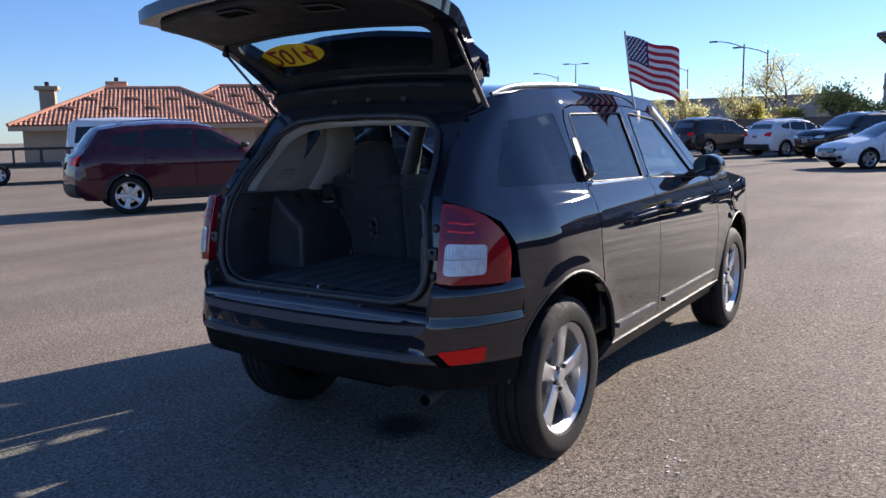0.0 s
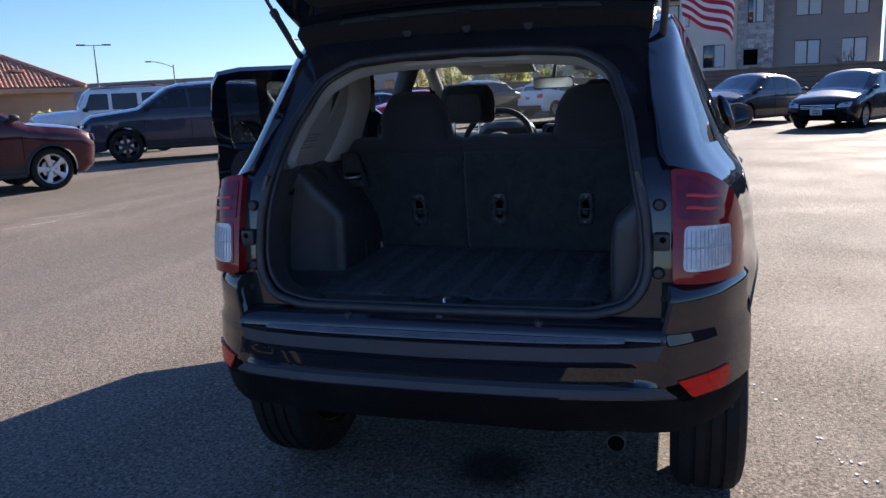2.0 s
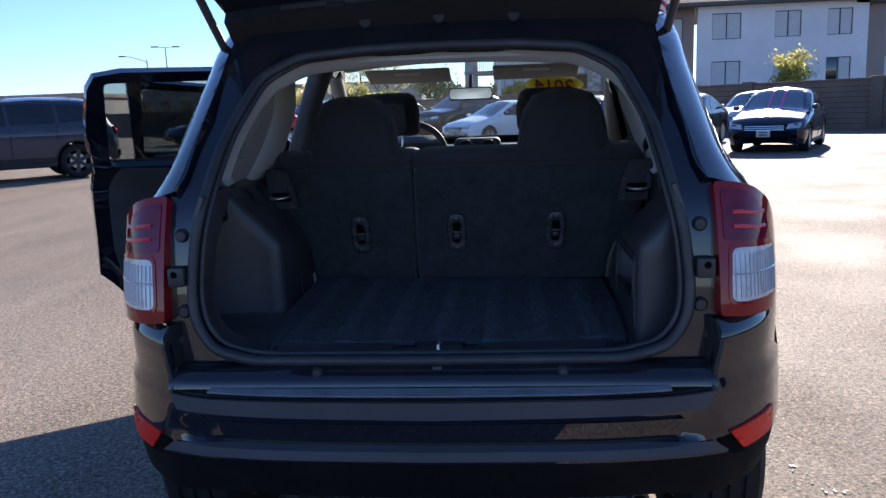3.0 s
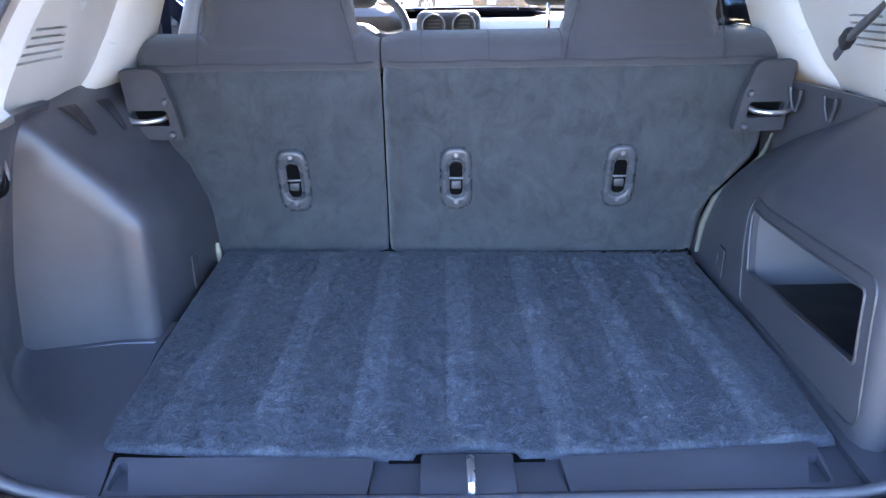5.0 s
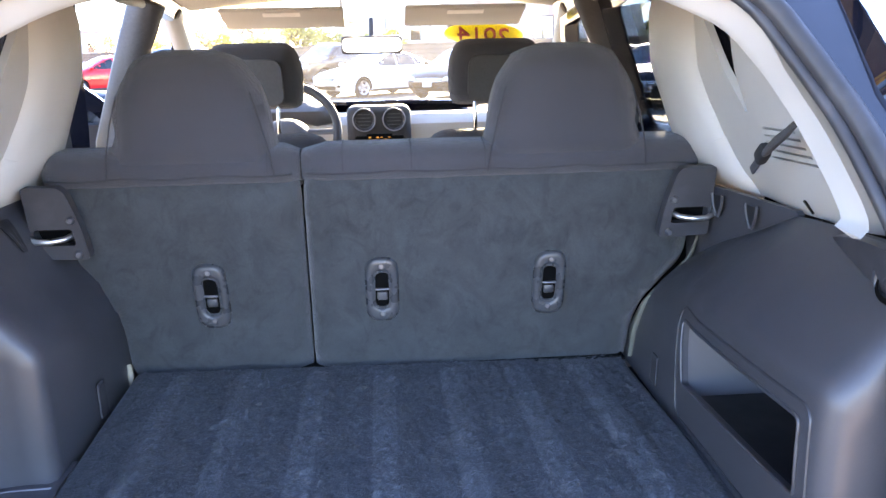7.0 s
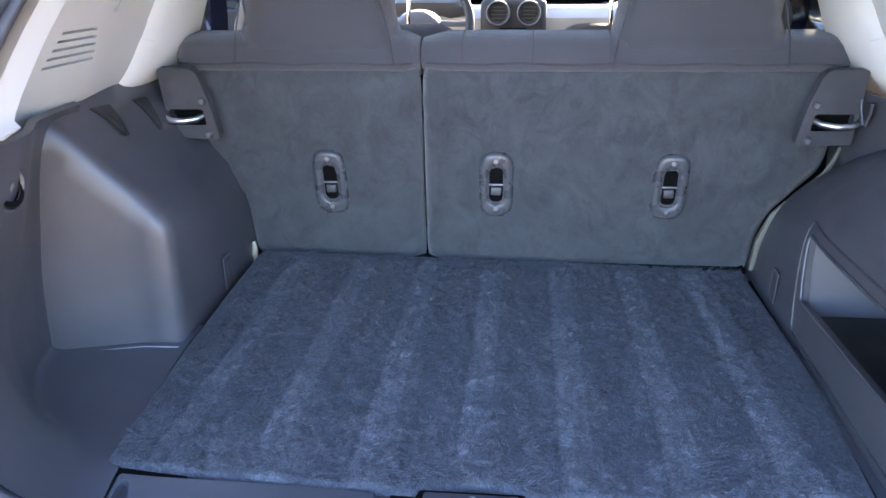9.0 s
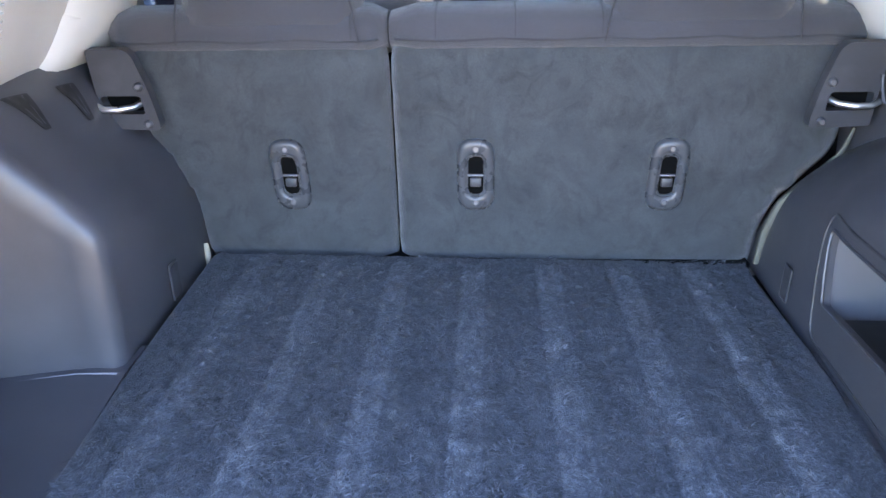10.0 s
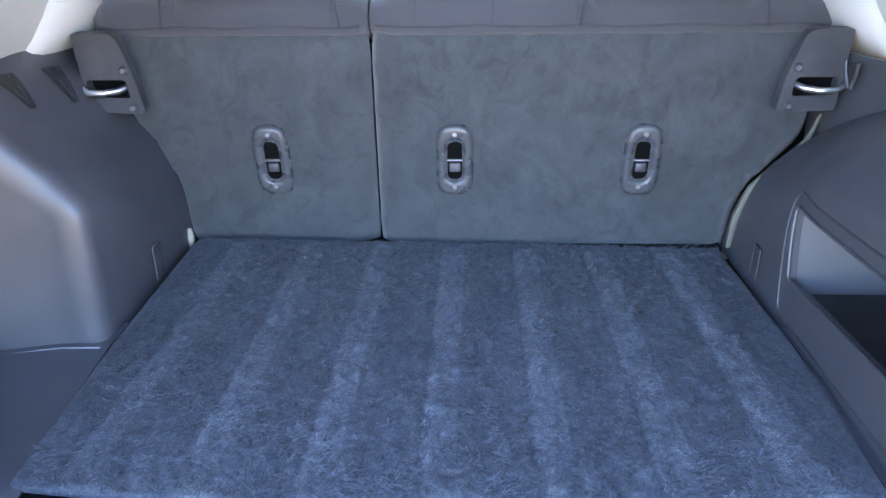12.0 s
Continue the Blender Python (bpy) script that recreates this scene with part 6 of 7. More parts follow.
VAN = dict(CUV, top=[(2.5, .30), (2.66, .45), (2.68, .80), (2.55, 1.0), (2.2, 1.14), (1.75, 1.22), (1.70, 1.24), (1.3, 1.62), (1.0, 1.92), (.6, 2.06), (-1.0, 2.10), (-2.3, 2.08), (-2.5, 1.98), (-2.62, 1.25), (-2.66, 1.0), (-2.70, .6), (-2.66, .42), (-2.5, .32)],
           wb=3.4, width=1.98, r=.36, belt=1.18, sill=.35, clad=False,
           sides=[[(1.55, 1.28), (.50, 1.28), (.50, 1.85), (.95, 1.82), (1.25, 1.55)], [(.30, 1.30), (-.95, 1.30), (-.95, 1.85), (.30, 1.87)], [(-1.1, 1.30), (-2.40, 1.30), (-2.32, 1.85), (-1.1, 1.86)]], lamp=(.85, 1.0))
BOXY = dict(CUV, top=[(1.95, .50), (2.02, .60), (2.02, .95), (2.0, 1.10), (1.9, 1.17), (.95, 1.24), (.78, 1.26), (.66, 1.5), (.55, 1.74), (.40, 1.86), (-.5, 1.90), (-1.6, 1.90), (-1.88, 1.84), (-1.96, 1.30), (-1.98, 1.1), (-2.0, .75), (-1.98, .6), (-1.9, .5)],
            wb=2.95, width=1.80, r=.41, belt=1.2, sill=.48,
            sides=[[(.62, 1.28), (-.05, 1.28), (-.05, 1.74), (.42, 1.74)], [(-.15, 1.28), (-.85, 1.28), (-.85, 1.74), (-.15, 1.74)], [(-.98, 1.28), (-1.80, 1.28), (-1.76, 1.74), (-.98, 1.74)]], lamp=(.85, 1.05))


def parked_car(name, label, at, heading, spec, paint, rim_mat=ALLOY, spokes=5, roof=None, stripes=None, lights=True):
    """A whole car: sides with wheel arches, a skin over hood, screen, roof and tail, glass, lamps, wheels. heading: degrees from +y, clockwise."""
    car = thing(name, label, "car", at=pose(at[0], at[1], 0, 0, 0, -heading))
    top, wb, w2, r, belt, sill = spec["top"], spec["wb"], spec["width"] / 2, spec["r"], spec["belt"], spec["sill"]
    sil = np.array([p for p in top], float)
    seg = list(zip(sil, sil[1:]))

    def edge_gap(y, z):
        best = 9.0
        p = np.array((y, z))
        for a, b in seg:
            d = b - a
            t = min(1, max(0, float(np.dot(p - a, d) / np.dot(d, d))))
            best = min(best, float(np.linalg.norm(p - a - t * d)))
        return best

    def half(y, z):
        x = w2 - .05 * max(0, 1 - (z - sill) / .35) ** 2 - .34 * max(0, z - belt) * (.9 if spec is not BOXY else .25) - .03 * max(0, (z - belt + .12) / .12) * (z < belt) - .03 * (z >= belt)
        d = edge_gap(y, z)
        x -= .11 * (1 - math.sqrt(max(0, 1 - (1 - min(1, d / .16)) ** 2)))
        end = max(0, (abs(y) - 1.55) / .75)
        x -= .10 * end ** 2
        return x

    yf, yr = wb / 2 + .03, -wb / 2 + .03
    ar = r * 1.17

    def arc(c, a0, a1):
        return [(c + ar * math.cos(radians(a0 + (a1 - a0) * i / 12)), r + ar * math.sin(radians(a0 + (a1 - a0) * i / 12))) for i in range(13)]
    low = [*arc(yr, 200, -20), (yr + ar + .02, sill), (yf - ar - .02, sill), *arc(yf, 200, -20)]
    low = [(y, max(z, sill)) for y, z in low]
    outline = [tuple(p) for p in sil[::-1]] + low[::1]
    outline = [tuple(sil[-1])] + [p for p in low] + [tuple(p) for p in sil]
    for s in (1, -1):
        sheet("body_side", outline, lambda y, z, s=s: (s * half(y, z), y, z), paint, car, step=.085, thick=.02, flip=s < 0, sharp=50)
        for poly in spec["sides"]:
            sheet("side_window", fillet(poly, .03, 3), lambda y, z, s=s: (s * (half(y, z) + .006), y, z), DARKGLASS, car, step=.12, thick=.004, flip=s < 0)
        ym = spec["sides"][1][0][0] + .035
        for y in (ym, spec["sides"][0][0][0] + .05, spec["sides"][1][1][0] - .06):
            z0 = sill + .1 if y > yr + ar + .02 else r + ar + .02
            tube("door_seam", [(s * (half(y, z) + .001), y, z) for z in np.linspace(z0, belt, 5)], .005, BLACKHOLE, car, n=5)
        for y in (ym - .10, spec["sides"][1][1][0] + .06):
            tube("door_handle", [(s * (half(y, belt - .10) + q), y + d, belt - .10) for d, q in ((-.09, .0), (-.06, .03), (.06, .03), (.09, .0))], .012, paint, car, n=6)
        m = loft("door_mirror", [[(s * (w2 + .02 + .09 * math.cos(t) * k), spec["sides"][0][0][0] - .06 + d, belt + .10 + .06 * math.sin(t) * k) for t in np.linspace(0, 2 * math.pi, 12, endpoint=False)] for k, d in ((.5, .10), (.95, .06), (1, 0), (.9, -.03))], paint if not spec["clad"] else BLACKTRIM, car)
        if spec["clad"]:
            for c in (yf, yr):
                tube("arch_cladding", [(s * (half(y, z) + .004), y, z) for y, z in arc(c, 185, -5)], .035, BLACKTRIM, car, n=6, flat=.4)
        if spec["clad"]:
            sheet("sill_cladding", [(yr + ar + .01, sill), (yf - ar - .01, sill), (yf - ar - .03, sill + .20), (yr + ar + .03, sill + .20)], lambda y, z, s=s: (s * (half(y, z) + .008), y, z), BLACKTRIM, car, step=.15, thick=.02, flip=s < 0)
        tube("sill_trim", [(s * (w2 - .05), y, sill + .02) for y in np.linspace(yr + ar, yf - ar, 6)], .05, BLACKTRIM, car, n=8)
        for c in (yf, yr):
            wheel(car, (s * (w2 - .115), c, r), s, radius=r, rim_mat=rim_mat, spokes=spokes, rim=.70, width=.22, turn=25 * c)
            loft("wheel_liner", [[(s * x, y, z) for y, z in arc(c, 200, -20)] for x in (w2 - .03, w2 - .35)], BLACKHOLE, car, closed=False, cap=False)

    # skin over the car, edge to edge
    dense = []
    for i, (a, b) in enumerate(seg):
        k = max(1, int(np.linalg.norm(b - a) / .12))
        dense += [(i + j / k, a + (b - a) * j / k) for j in range(k)]
    dense.append((len(seg), sil[-1]))
    us = np.linspace(-1, 1, 13)

    def row(i, q, lift=0.0, share=1.0):
        a = sil[max(0, int(i) - (1 if i == int(i) and i > 0 else 0))]
        b = sil[min(len(sil) - 1, int(i) + 1)]
        d = b - a
        d = d / (np.linalg.norm(d) + 1e-9)
        nrm = np.array((-d[1], d[0]))
        if nrm[1] < -.2 or (abs(nrm[1]) <= .2 and nrm[0] * q[0] < 0):
            nrm = -nrm
        xe = half(*q)
        upright = abs(nrm[0])
        return [(u * share * xe, q[0] + nrm[0] * ((.03 + .10 * upright) * (1 - (u * share) ** 2) + lift), q[1] + nrm[1] * ((.03 + .05 * (1 - upright)) * (1 - (u * share) ** 2) + lift)) for u in us]
    rows = [row(i, q) for i, q in dense]
    loft("body_skin", rows, paint, car, closed=False, cap=False, sharp=40)
    if roof:
        rr = [row(i, q, .012, .96) for i, q in dense if spec["screen"][1] - .5 <= i <= spec["rear"][0]]
        loft("roof_top", rr, roof, car, "black roof", closed=False, cap=False)
    # front and rear screens in the glass with the sky's brightness painted in
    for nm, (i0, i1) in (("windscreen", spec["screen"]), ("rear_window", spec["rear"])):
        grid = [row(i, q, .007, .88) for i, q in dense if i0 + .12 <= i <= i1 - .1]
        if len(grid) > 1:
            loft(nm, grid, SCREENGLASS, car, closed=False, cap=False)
    if stripes:
        for u0 in (-.20, .06):
            sr = [[(x + .0, y, z) for x, y, z in np.array(row(i, q, .006, 1.0))[[6, 7]] * np.array((0, 1, 1)) + np.array(((u0 * w2, 0, 0), ((u0 + .13) * w2, 0, 0)))] for i, q in dense if 3.2 <= i <= spec["rear"][0]]
            loft("hood_stripe", sr, stripes, car, "bright pink stripe", closed=False, cap=False)

    # nose and tail fittings
    def end_y(x, z, front):
        pts = sil[:8] if front else sil[-8:][::-1]
        zs, ys = [], []
        for y, zz in pts:
            if not zs or zz > zs[-1]:
                zs.append(zz)
                ys.append(y)
        y = float(np.interp(z, zs, ys))
        xe = half(y, z)
        k = min(1, abs(x) / xe)
        return y + (1 if front else -1) * (.13 * (1 - k * k) + .010)
    lz0, lz1 = spec["lamp"]

    def fit_on(nm, poly, mat, front, out=.0, lab="", thick=.02):
        f = (1 if front else -1)
        return sheet(nm, fillet(poly, .025, 3), lambda x, z: (x, end_y(x, z, front) + f * out, z), mat, car, lab, step=.08, thick=thick, flip=front)
    if lights:
        for s in (1, -1):
            fit_on("headlight", [(s * .46, lz0), (s * (w2 - .12), lz0 + .02), (s * (w2 - .10), lz1), (s * .52, lz1 - .03)][::s], HEADLAMP, True)
            fit_on("fog_lamp", [(s * .55, sill + .14), (s * .70, sill + .14), (s * .70, sill + .22), (s * .58, sill + .22)][::s], BLACKHOLE, True)
            fit_on("tail_light", [(s * .50, belt - .20), (s * (w2 - .10), belt - .22), (s * (w2 - .11), belt - .02), (s * .56, belt - .05)][::s], REFLECT, False)
        g = fit_on("grille", [(-.44, lz0 - .04), (.44, lz0 - .04), (.50, lz1 - .05), (-.50, lz1 - .05)], BLACKHOLE, True, .004)
        for k in range(3):
            z = lz0 - .02 + (lz1 - lz0) * .3 * k
            tube("grille_bar", [(x, end_y(x, z, True) + .01, z) for x in np.linspace(-.43, .43, 7)], .008, CHROME, g, n=5)
        fit_on("air_intake", [(-.45, sill + .06), (.45, sill + .06), (.52, sill + .18), (-.52, sill + .18)], BLACKHOLE, True, .004)
        p = box("number_plate", (.30, .012, .15), (0, end_y(0, lz0 - .10, True) + .01, lz0 - .10), PLATE, car, "plain plate", bevel=.004)
        for q in (1, -1):
            box("plate_bar", (.20, .004, .03), (0, end_y(0, lz0 - .10, True) + .018, lz0 - .10 + .03 * q), BAR, p, bevel=0)
        p = box("number_plate", (.30, .012, .15), (0, end_y(0, belt - .22, False) - .01, belt - .22), PLATE, car, "plain plate", bevel=.004)
        box("plate_bar", (.20, .004, .05), (0, end_y(0, belt - .22, False) - .018, belt - .22), BAR, p, bevel=0)
    if spec["clad"]:
        fit_on("rear_bumper", [(-w2 + .16, sill + .06), (w2 - .16, sill + .06), (w2 - .16, sill + .30), (-w2 + .16, sill + .30)], BLACKTRIM, False, .012)
        for s in (1, -1):
            tube("roof_rail", [(s * (w2 - .30), y, np.interp(y, sil[::-1][:, 0], sil[::-1][:, 1]) + .05 + q) for y, q in ((.0, -.02), (-.1, .03), (-.7, .04), (-1.3, .03), (-1.45, -.02))], .016, ALLOY if not roof else BLACKTRIM, car, n=6)
    box("undertray", (w2 * 1.5, wb + 1.1, .10), (0, 0, sill + .07), BLACKHOLE, car, bevel=.02)
    return car


def head(dx, dy):
    return math.degrees(math.atan2(dx, dy))


parked_car("maroon_crossover", "dark red crossover with silver five-spoke wheels", (-11.0, 7.5), head(.445, .895), CUV, car_paint("dark red metallic", (.055, .005, .014)))
parked_car("grey_suv", "large dark grey SUV on black wheels", (-11.6, 15.2), head(-.76, -.65), SUV, car_paint("granite grey metallic", (.040, .044, .066)), DARKALLOY, 6)
parked_car("boxy_offroader", "white boxy off-roader with a black roof", (-15.9, 17.6), head(-.76, -.65), BOXY, car_paint("pale grey white", (.74, .77, .80), 0), DARKALLOY, 5, roof=BLACKTRIM)
parked_car("white_van", "white panel van beyond the red crossover", (-22.5, 14.9), head(.62, .78), VAN, car_paint("van white", (.74, .74, .74), 0))
parked_car("white_sedan", "white compact sedan facing the lane", (-.05, 26.3), head(-.76, -.65), SEDAN, car_paint("taffeta white", (.88, .89, .90), 0))
parked_car("black_hatchback", "black hatchback with silver wheels", (2.70, 24.3), head(-.57, -.82), HATCH, car_paint("obsidian black", (.012, .012, .016)), spokes=7)
parked_car("black_sedan", "black sedan with a deep grille", (5.15, 21.5), head(-.50, -.87), SEDAN, car_paint("deep black", (.010, .010, .014)), spokes=7)
parked_car("striped_sedan", "dark blue sedan with two pink stripes", (7.0, 18.5), head(-.45, -.89), SEDAN, car_paint("midnight blue", (.012, .014, .035)), stripes=material("pink stripe film", (.8, .08, .35), .35))
parked_car("silver_sedan", "silver sedan in the second row", (3.6, 32.5), head(-.62, -.78), SEDAN, car_paint("silver", (.50, .52, .54), .5))
parked_car("pale_sedan", "pale sedan behind the dark ones", (9.0, 27.5), head(-.5, -.87), SEDAN, car_paint("bright silver", (.6, .62, .64), .4))
parked_car("white_crossover", "white crossover seen from behind", (-5.1, 37.65), head(.55, .84), CUV, car_paint("oxford white", (.70, .71, .72), 0))
parked_car("black_suv", "black SUV beside a white crossover", (-2.1, 34.5), head(-.62, -.78), SUV, car_paint("black two", (.012, .012, .014)))
parked_car("dark_minivan", "dark minivan with its tail to the lane", (-8.8, 38.3), head(.5, .87), SUV, car_paint("dark bronze", (.03, .022, .02)))
parked_car("grey_sedan", "grey sedan parked far back", (-8.2, 44.0), head(-.6, -.8), SEDAN, car_paint("mid grey", (.2, .21, .22), .5))
parked_car("red_hatchback", "bright red hatchback across the lot", (-11.4, 33.2), head(-.75, -.65), HATCH, car_paint("signal red", (.55, .012, .015), 0))
parked_car("blue_sedan", "blue-grey sedan across the lot", (-14.5, 36.0), head(-.75, -.65), SEDAN, car_paint("slate blue", (.06, .09, .16), .5))


# ---- buildings, wall, lamps, trees ----
STUCCO = material("warm beige stucco", (.74, .63, .54), .9, var=.06, scale=.6, fine=.06, fine_scale=30, bump=.4, bump_scale=60)
STUCCO_D = material("brown stucco", (.31, .255, .23), .9, var=.06, scale=.6, fine=.06, fine_scale=30, bump=.4, bump_scale=60)
STUCCO_W = material("off-white stucco", (.80, .77, .75), .9, var=.06, scale=.6, fine=.06, fine_scale=30, bump=.4, bump_scale=60)
STONE = material("stacked ledge stone", (.46, .41, .38), .9, var=.25, scale=3, fine=.2, fine_scale=12, bump=.6, bump_scale=20, island=.35)
SHINGLE = material("slate-brown concrete roof tile", (.10, .095, .093), .85, var=.15, scale=2, bump=.4, bump_scale=30)
TERRA = material("terracotta barrel tile", (.55, .26, .165), .8, var=.14, scale=1.5, fine=.2, fine_scale=14, bump=.3, bump_scale=40, island=.28, stain=(.56, .36, .26), stain_scale=2)
VENTTILE = material("dark roof vent tile", (.16, .07, .045), .85, var=.2, scale=4)
TANWALL = material("tan wall render", (.42, .30, .20), .9, var=.08, scale=.8)
BLOCK = material("brown concrete block", (.17, .12, .09), .92, var=.12, scale=1.2, fine=.15, fine_scale=20, bump=.5, bump_scale=40, island=.12)
FRAMEM = material("bronze window frame", (.05, .045, .04), .5)
BLIND = material("white window blind", (.62, .62, .6), .8, var=.05)
PANE = material("dark window pane", (.02, .025, .03), .05, coat=1.0, var=.2)
POLE = material("dull galvanised pole", (.22, .22, .23), .5, .6, var=.1)
WHITEPOLE = material("white painted pole", (.6, .6, .6), .5, var=.06)
DARKPOLE = material("dark bronze pole", (.03, .028, .026), .5, var=.1)
BARK = material("grey brown bark", (.12, .09, .07), .9, var=.25, scale=8, bump=.6, bump_scale=60)


def leaf_material(name, color):
    """Leaves that let part of the light through."""
    m = material(name, color, .65, var=.3, scale=.8, island=.4)
    n, l = m.node_tree.nodes, m.node_tree.links
    p = n["Principled BSDF"]
    t, x = n.new("ShaderNodeBsdfTranslucent"), n.new("ShaderNodeMixShader")
    l.new(p.inputs["Base Color"].links[0].from_socket, t.inputs[0])
    x.inputs[0].default_value = .7
    l.new(p.outputs[0], x.inputs[1])
    l.new(t.outputs[0], x.inputs[2])
    l.new(x.outputs[0], n["Material Output"].inputs[0])
    return m


LEAFY = leaf_material("yellow-green leaves", (.42, .40, .13))
LEAFG = leaf_material("grey-green leaves", (.52, .50, .26))
GOLD = leaf_material("golden flowering leaves", (.55, .42, .05))


def window(parent, x0, x1, z0, z1, y, blind=0.5):
    """A window let into a wall that faces -y: frame, two panes, blind, sill."""
    f = box("window", (x1 - x0, .06, z1 - z0), ((x0 + x1) / 2, y + .05, (z0 + z1) / 2), PANE, parent, "sliding window", bevel=.01)
    for x in (x0, (x0 + x1) / 2, x1):
        box("frame", (.07, .07, z1 - z0 + .07), (x, y - .005, (z0 + z1) / 2), FRAMEM, f, bevel=.01)
    for z in (z0, z1):
        box("frame", (x1 - x0 + .07, .07, .08), ((x0 + x1) / 2, y - .003, z), FRAMEM, f, bevel=.01)
    box("sill", (x1 - x0 + .2, .14, .08), ((x0 + x1) / 2, y - .05, z0 - .08), parent.data.materials[0] if parent.data else STUCCO, f, bevel=.01)
    w = (x1 - x0) * blind
    box("blind", (w, .012, z1 - z0 - .1), (x1 - .05 - w / 2, y + .012, (z0 + z1) / 2), BLIND, f, bevel=0)
    return f


def wall_with(name, x0, x1, z0, z1, y, mat, parent, wins, deep=.3, label=""):
    w = sheet(name, [(x0, z0), (x1, z0), (x1, z1), (x0, z1)], lambda x, z: (x, y, z), mat, parent, label, holes=[[(a, c), (b, c), (b, d), (a, d)] for a, b, c, d in wins], step=2.0, thick=deep)
    for a, b, c, d in wins:
        window(w, a, b, c, d, y + .10, random.choice((.5, .95, .95, .95)))
    return w


apt = thing("apartment_building", "two-storey apartment block in beige, brown and white stucco", "building")
Y0 = 55.0
wall_with("beige_wall", -.9, 4.3, 0, 7.15, Y0, STUCCO, apt, [(-.15, 1.28, 5.05, 6.5), (2.3, 3.75, 5.06, 6.6), (2.2, 3.6, 2.25, 3.75), (-.15, 1.2, 2.25, 3.75)], label="beige stucco wall")
wall_with("brown_wall", 6.5, 12.95, 0, 7.4, Y0 - .1, STUCCO_D, apt, [(7.9, 9.45, 5.3, 6.9), (10.7, 12.2, 5.2, 6.8), (7.9, 9.45, 2.2, 3.75), (10.7, 12.2, 2.2, 3.75)], label="brown stucco wall")
wall_with("white_wall", 12.95, 24, 0, 7.6, Y0 - 1.2, STUCCO_W, apt, [(13.9, 15.8, 5.2, 6.9), (13.9, 15.8, 2.1, 3.75), (18, 19.7, 5.2, 6.9), (18, 19.7, 2.1, 3.75), (21.4, 23, 5.2, 6.9), (21.4, 23, 2.1, 3.75)], label="off-white stucco wall")
wall_with("far_wall", 24, 36, 0, 7.4, Y0 - .4, STUCCO_D, apt, [(25.5, 27, 5.2, 6.8), (29, 30.6, 5.2, 6.8), (25.5, 27, 2.1, 3.75), (29, 30.6, 2.1, 3.75)], label="brown stucco wall")
tower = sheet("stone_tower", [(4.3, 0), (6.5, 0), (6.5, 8.3), (4.3, 8.3)], lambda x, z: (x, Y0 - .9, z), STONE, apt, "stacked stone tower", step=2, thick=.9, holes=[[(4.9, 5.0), (5.9, 5.0), (5.9, 6.7), (4.9, 6.7)], [(4.7, 2.3), (5.6, 2.3), (5.6, 3.3), (4.7, 3.3)]])
window(tower, 4.9, 5.9, 5.0, 6.7, Y0 - .8, .6)
box("niche", (.9, .05, 1.0), (5.15, Y0 - .7, 2.8), BLACKHOLE, tower, bevel=0)
random.seed(7)
bm = bmesh.new()
z = 0.05
while z < 8.25:
    h = random.choice((.16, .22, .30))
    x = 4.3
    while x < 6.5:
        w = min(random.uniform(.25, .7), 6.5 - x)
        mx, mz = x + w / 2, z + h / 2
        if not any(mx + w / 2 > a and mx - w / 2 < b and mz + h / 2 > c and mz - h / 2 < d for a, b, c, d in ((4.88, 5.92, 4.98, 6.72), (4.7, 5.6, 2.3, 3.3))):
            bmesh.ops.create_cube(bm, size=1, matrix=Matrix.Translation((mx, Y0 - .92 - random.uniform(0, .05), mz)) @ Matrix.Diagonal((w - .02, .1, h - .02, 1)))
        x += w
    z += h
tagged(part("ledge_stone", bm, STONE, tower), kind="stuff")


def hip_roof(name, x0, x1, y0, y1, z, rise, mat, parent, label="", over=.7):
    x0, x1, y0, y1 = x0 - over, x1 + over, y0 - over, y1 + over
    d = min((y1 - y0), (x1 - x0)) / 2
    ry = (y0 + y1) / 2
    v = [(x0, y0, z), (x1, y0, z), (x1, y1, z), (x0, y1, z), (x0 + d, ry, z + rise), (x1 - d, ry, z + rise)]
    v += [(a, b, c - .22) for a, b, c in v[:4]]
    f = [(0, 1, 5, 4), (1, 2, 5), (2, 3, 4, 5), (3, 0, 4), (0, 6, 7, 1), (1, 7, 8, 2), (2, 8, 9, 3), (3, 9, 6, 0), (6, 9, 8, 7)]
    return link(name, v, f, mat, parent, label, smooth=False)


hip_roof("roof", -.9, 6.5, Y0, Y0 + 11, 7.15, 2.4, SHINGLE, apt, "brown tiled hip roof", 1.0)
hip_roof("porch_roof", -2.6, 1.5, Y0 - .2, Y0 + 5, 7.0, 1.0, SHINGLE, apt, "brown porch roof", .8)
hip_roof("roof", 6.5, 24, Y0 - 1.2, Y0 + 11, 7.6, 2.6, SHINGLE, apt, "brown tiled hip roof", .8)
hip_roof("roof", 24, 36, Y0 - .4, Y0 + 11, 7.4, 2.4, SHINGLE, apt, "brown tiled hip roof", .8)
box("side_wall", (.3, 11, 7.15), (-.75, Y0 + 5.8, 3.57), STUCCO, apt, bevel=0)
for x in (-2.5,):
    box("stone_pier", (.9, .9, 4.6), (x, Y0 + .6, 2.3), STONE, apt, "stone porch pier", bevel=.03)
    box("post", (.22, .22, 2.6), (x, Y0 + .6, 5.8), FRAMEM, apt, bevel=.02)
    box("balcony_floor", (2.2, 3, .25), (-1.9, Y0 + 1.6, 3.7), STUCCO_D, apt, bevel=.02)
    for k in range(8):
        box("baluster", (.04, .04, 1.0), (-2.05 + .15 * k, Y0 + .2, 4.3), FRAMEM, apt, bevel=0)
    box("rail", (1.3, .06, .06), (-1.5, Y0 + .2, 4.8), FRAMEM, apt, bevel=.01)

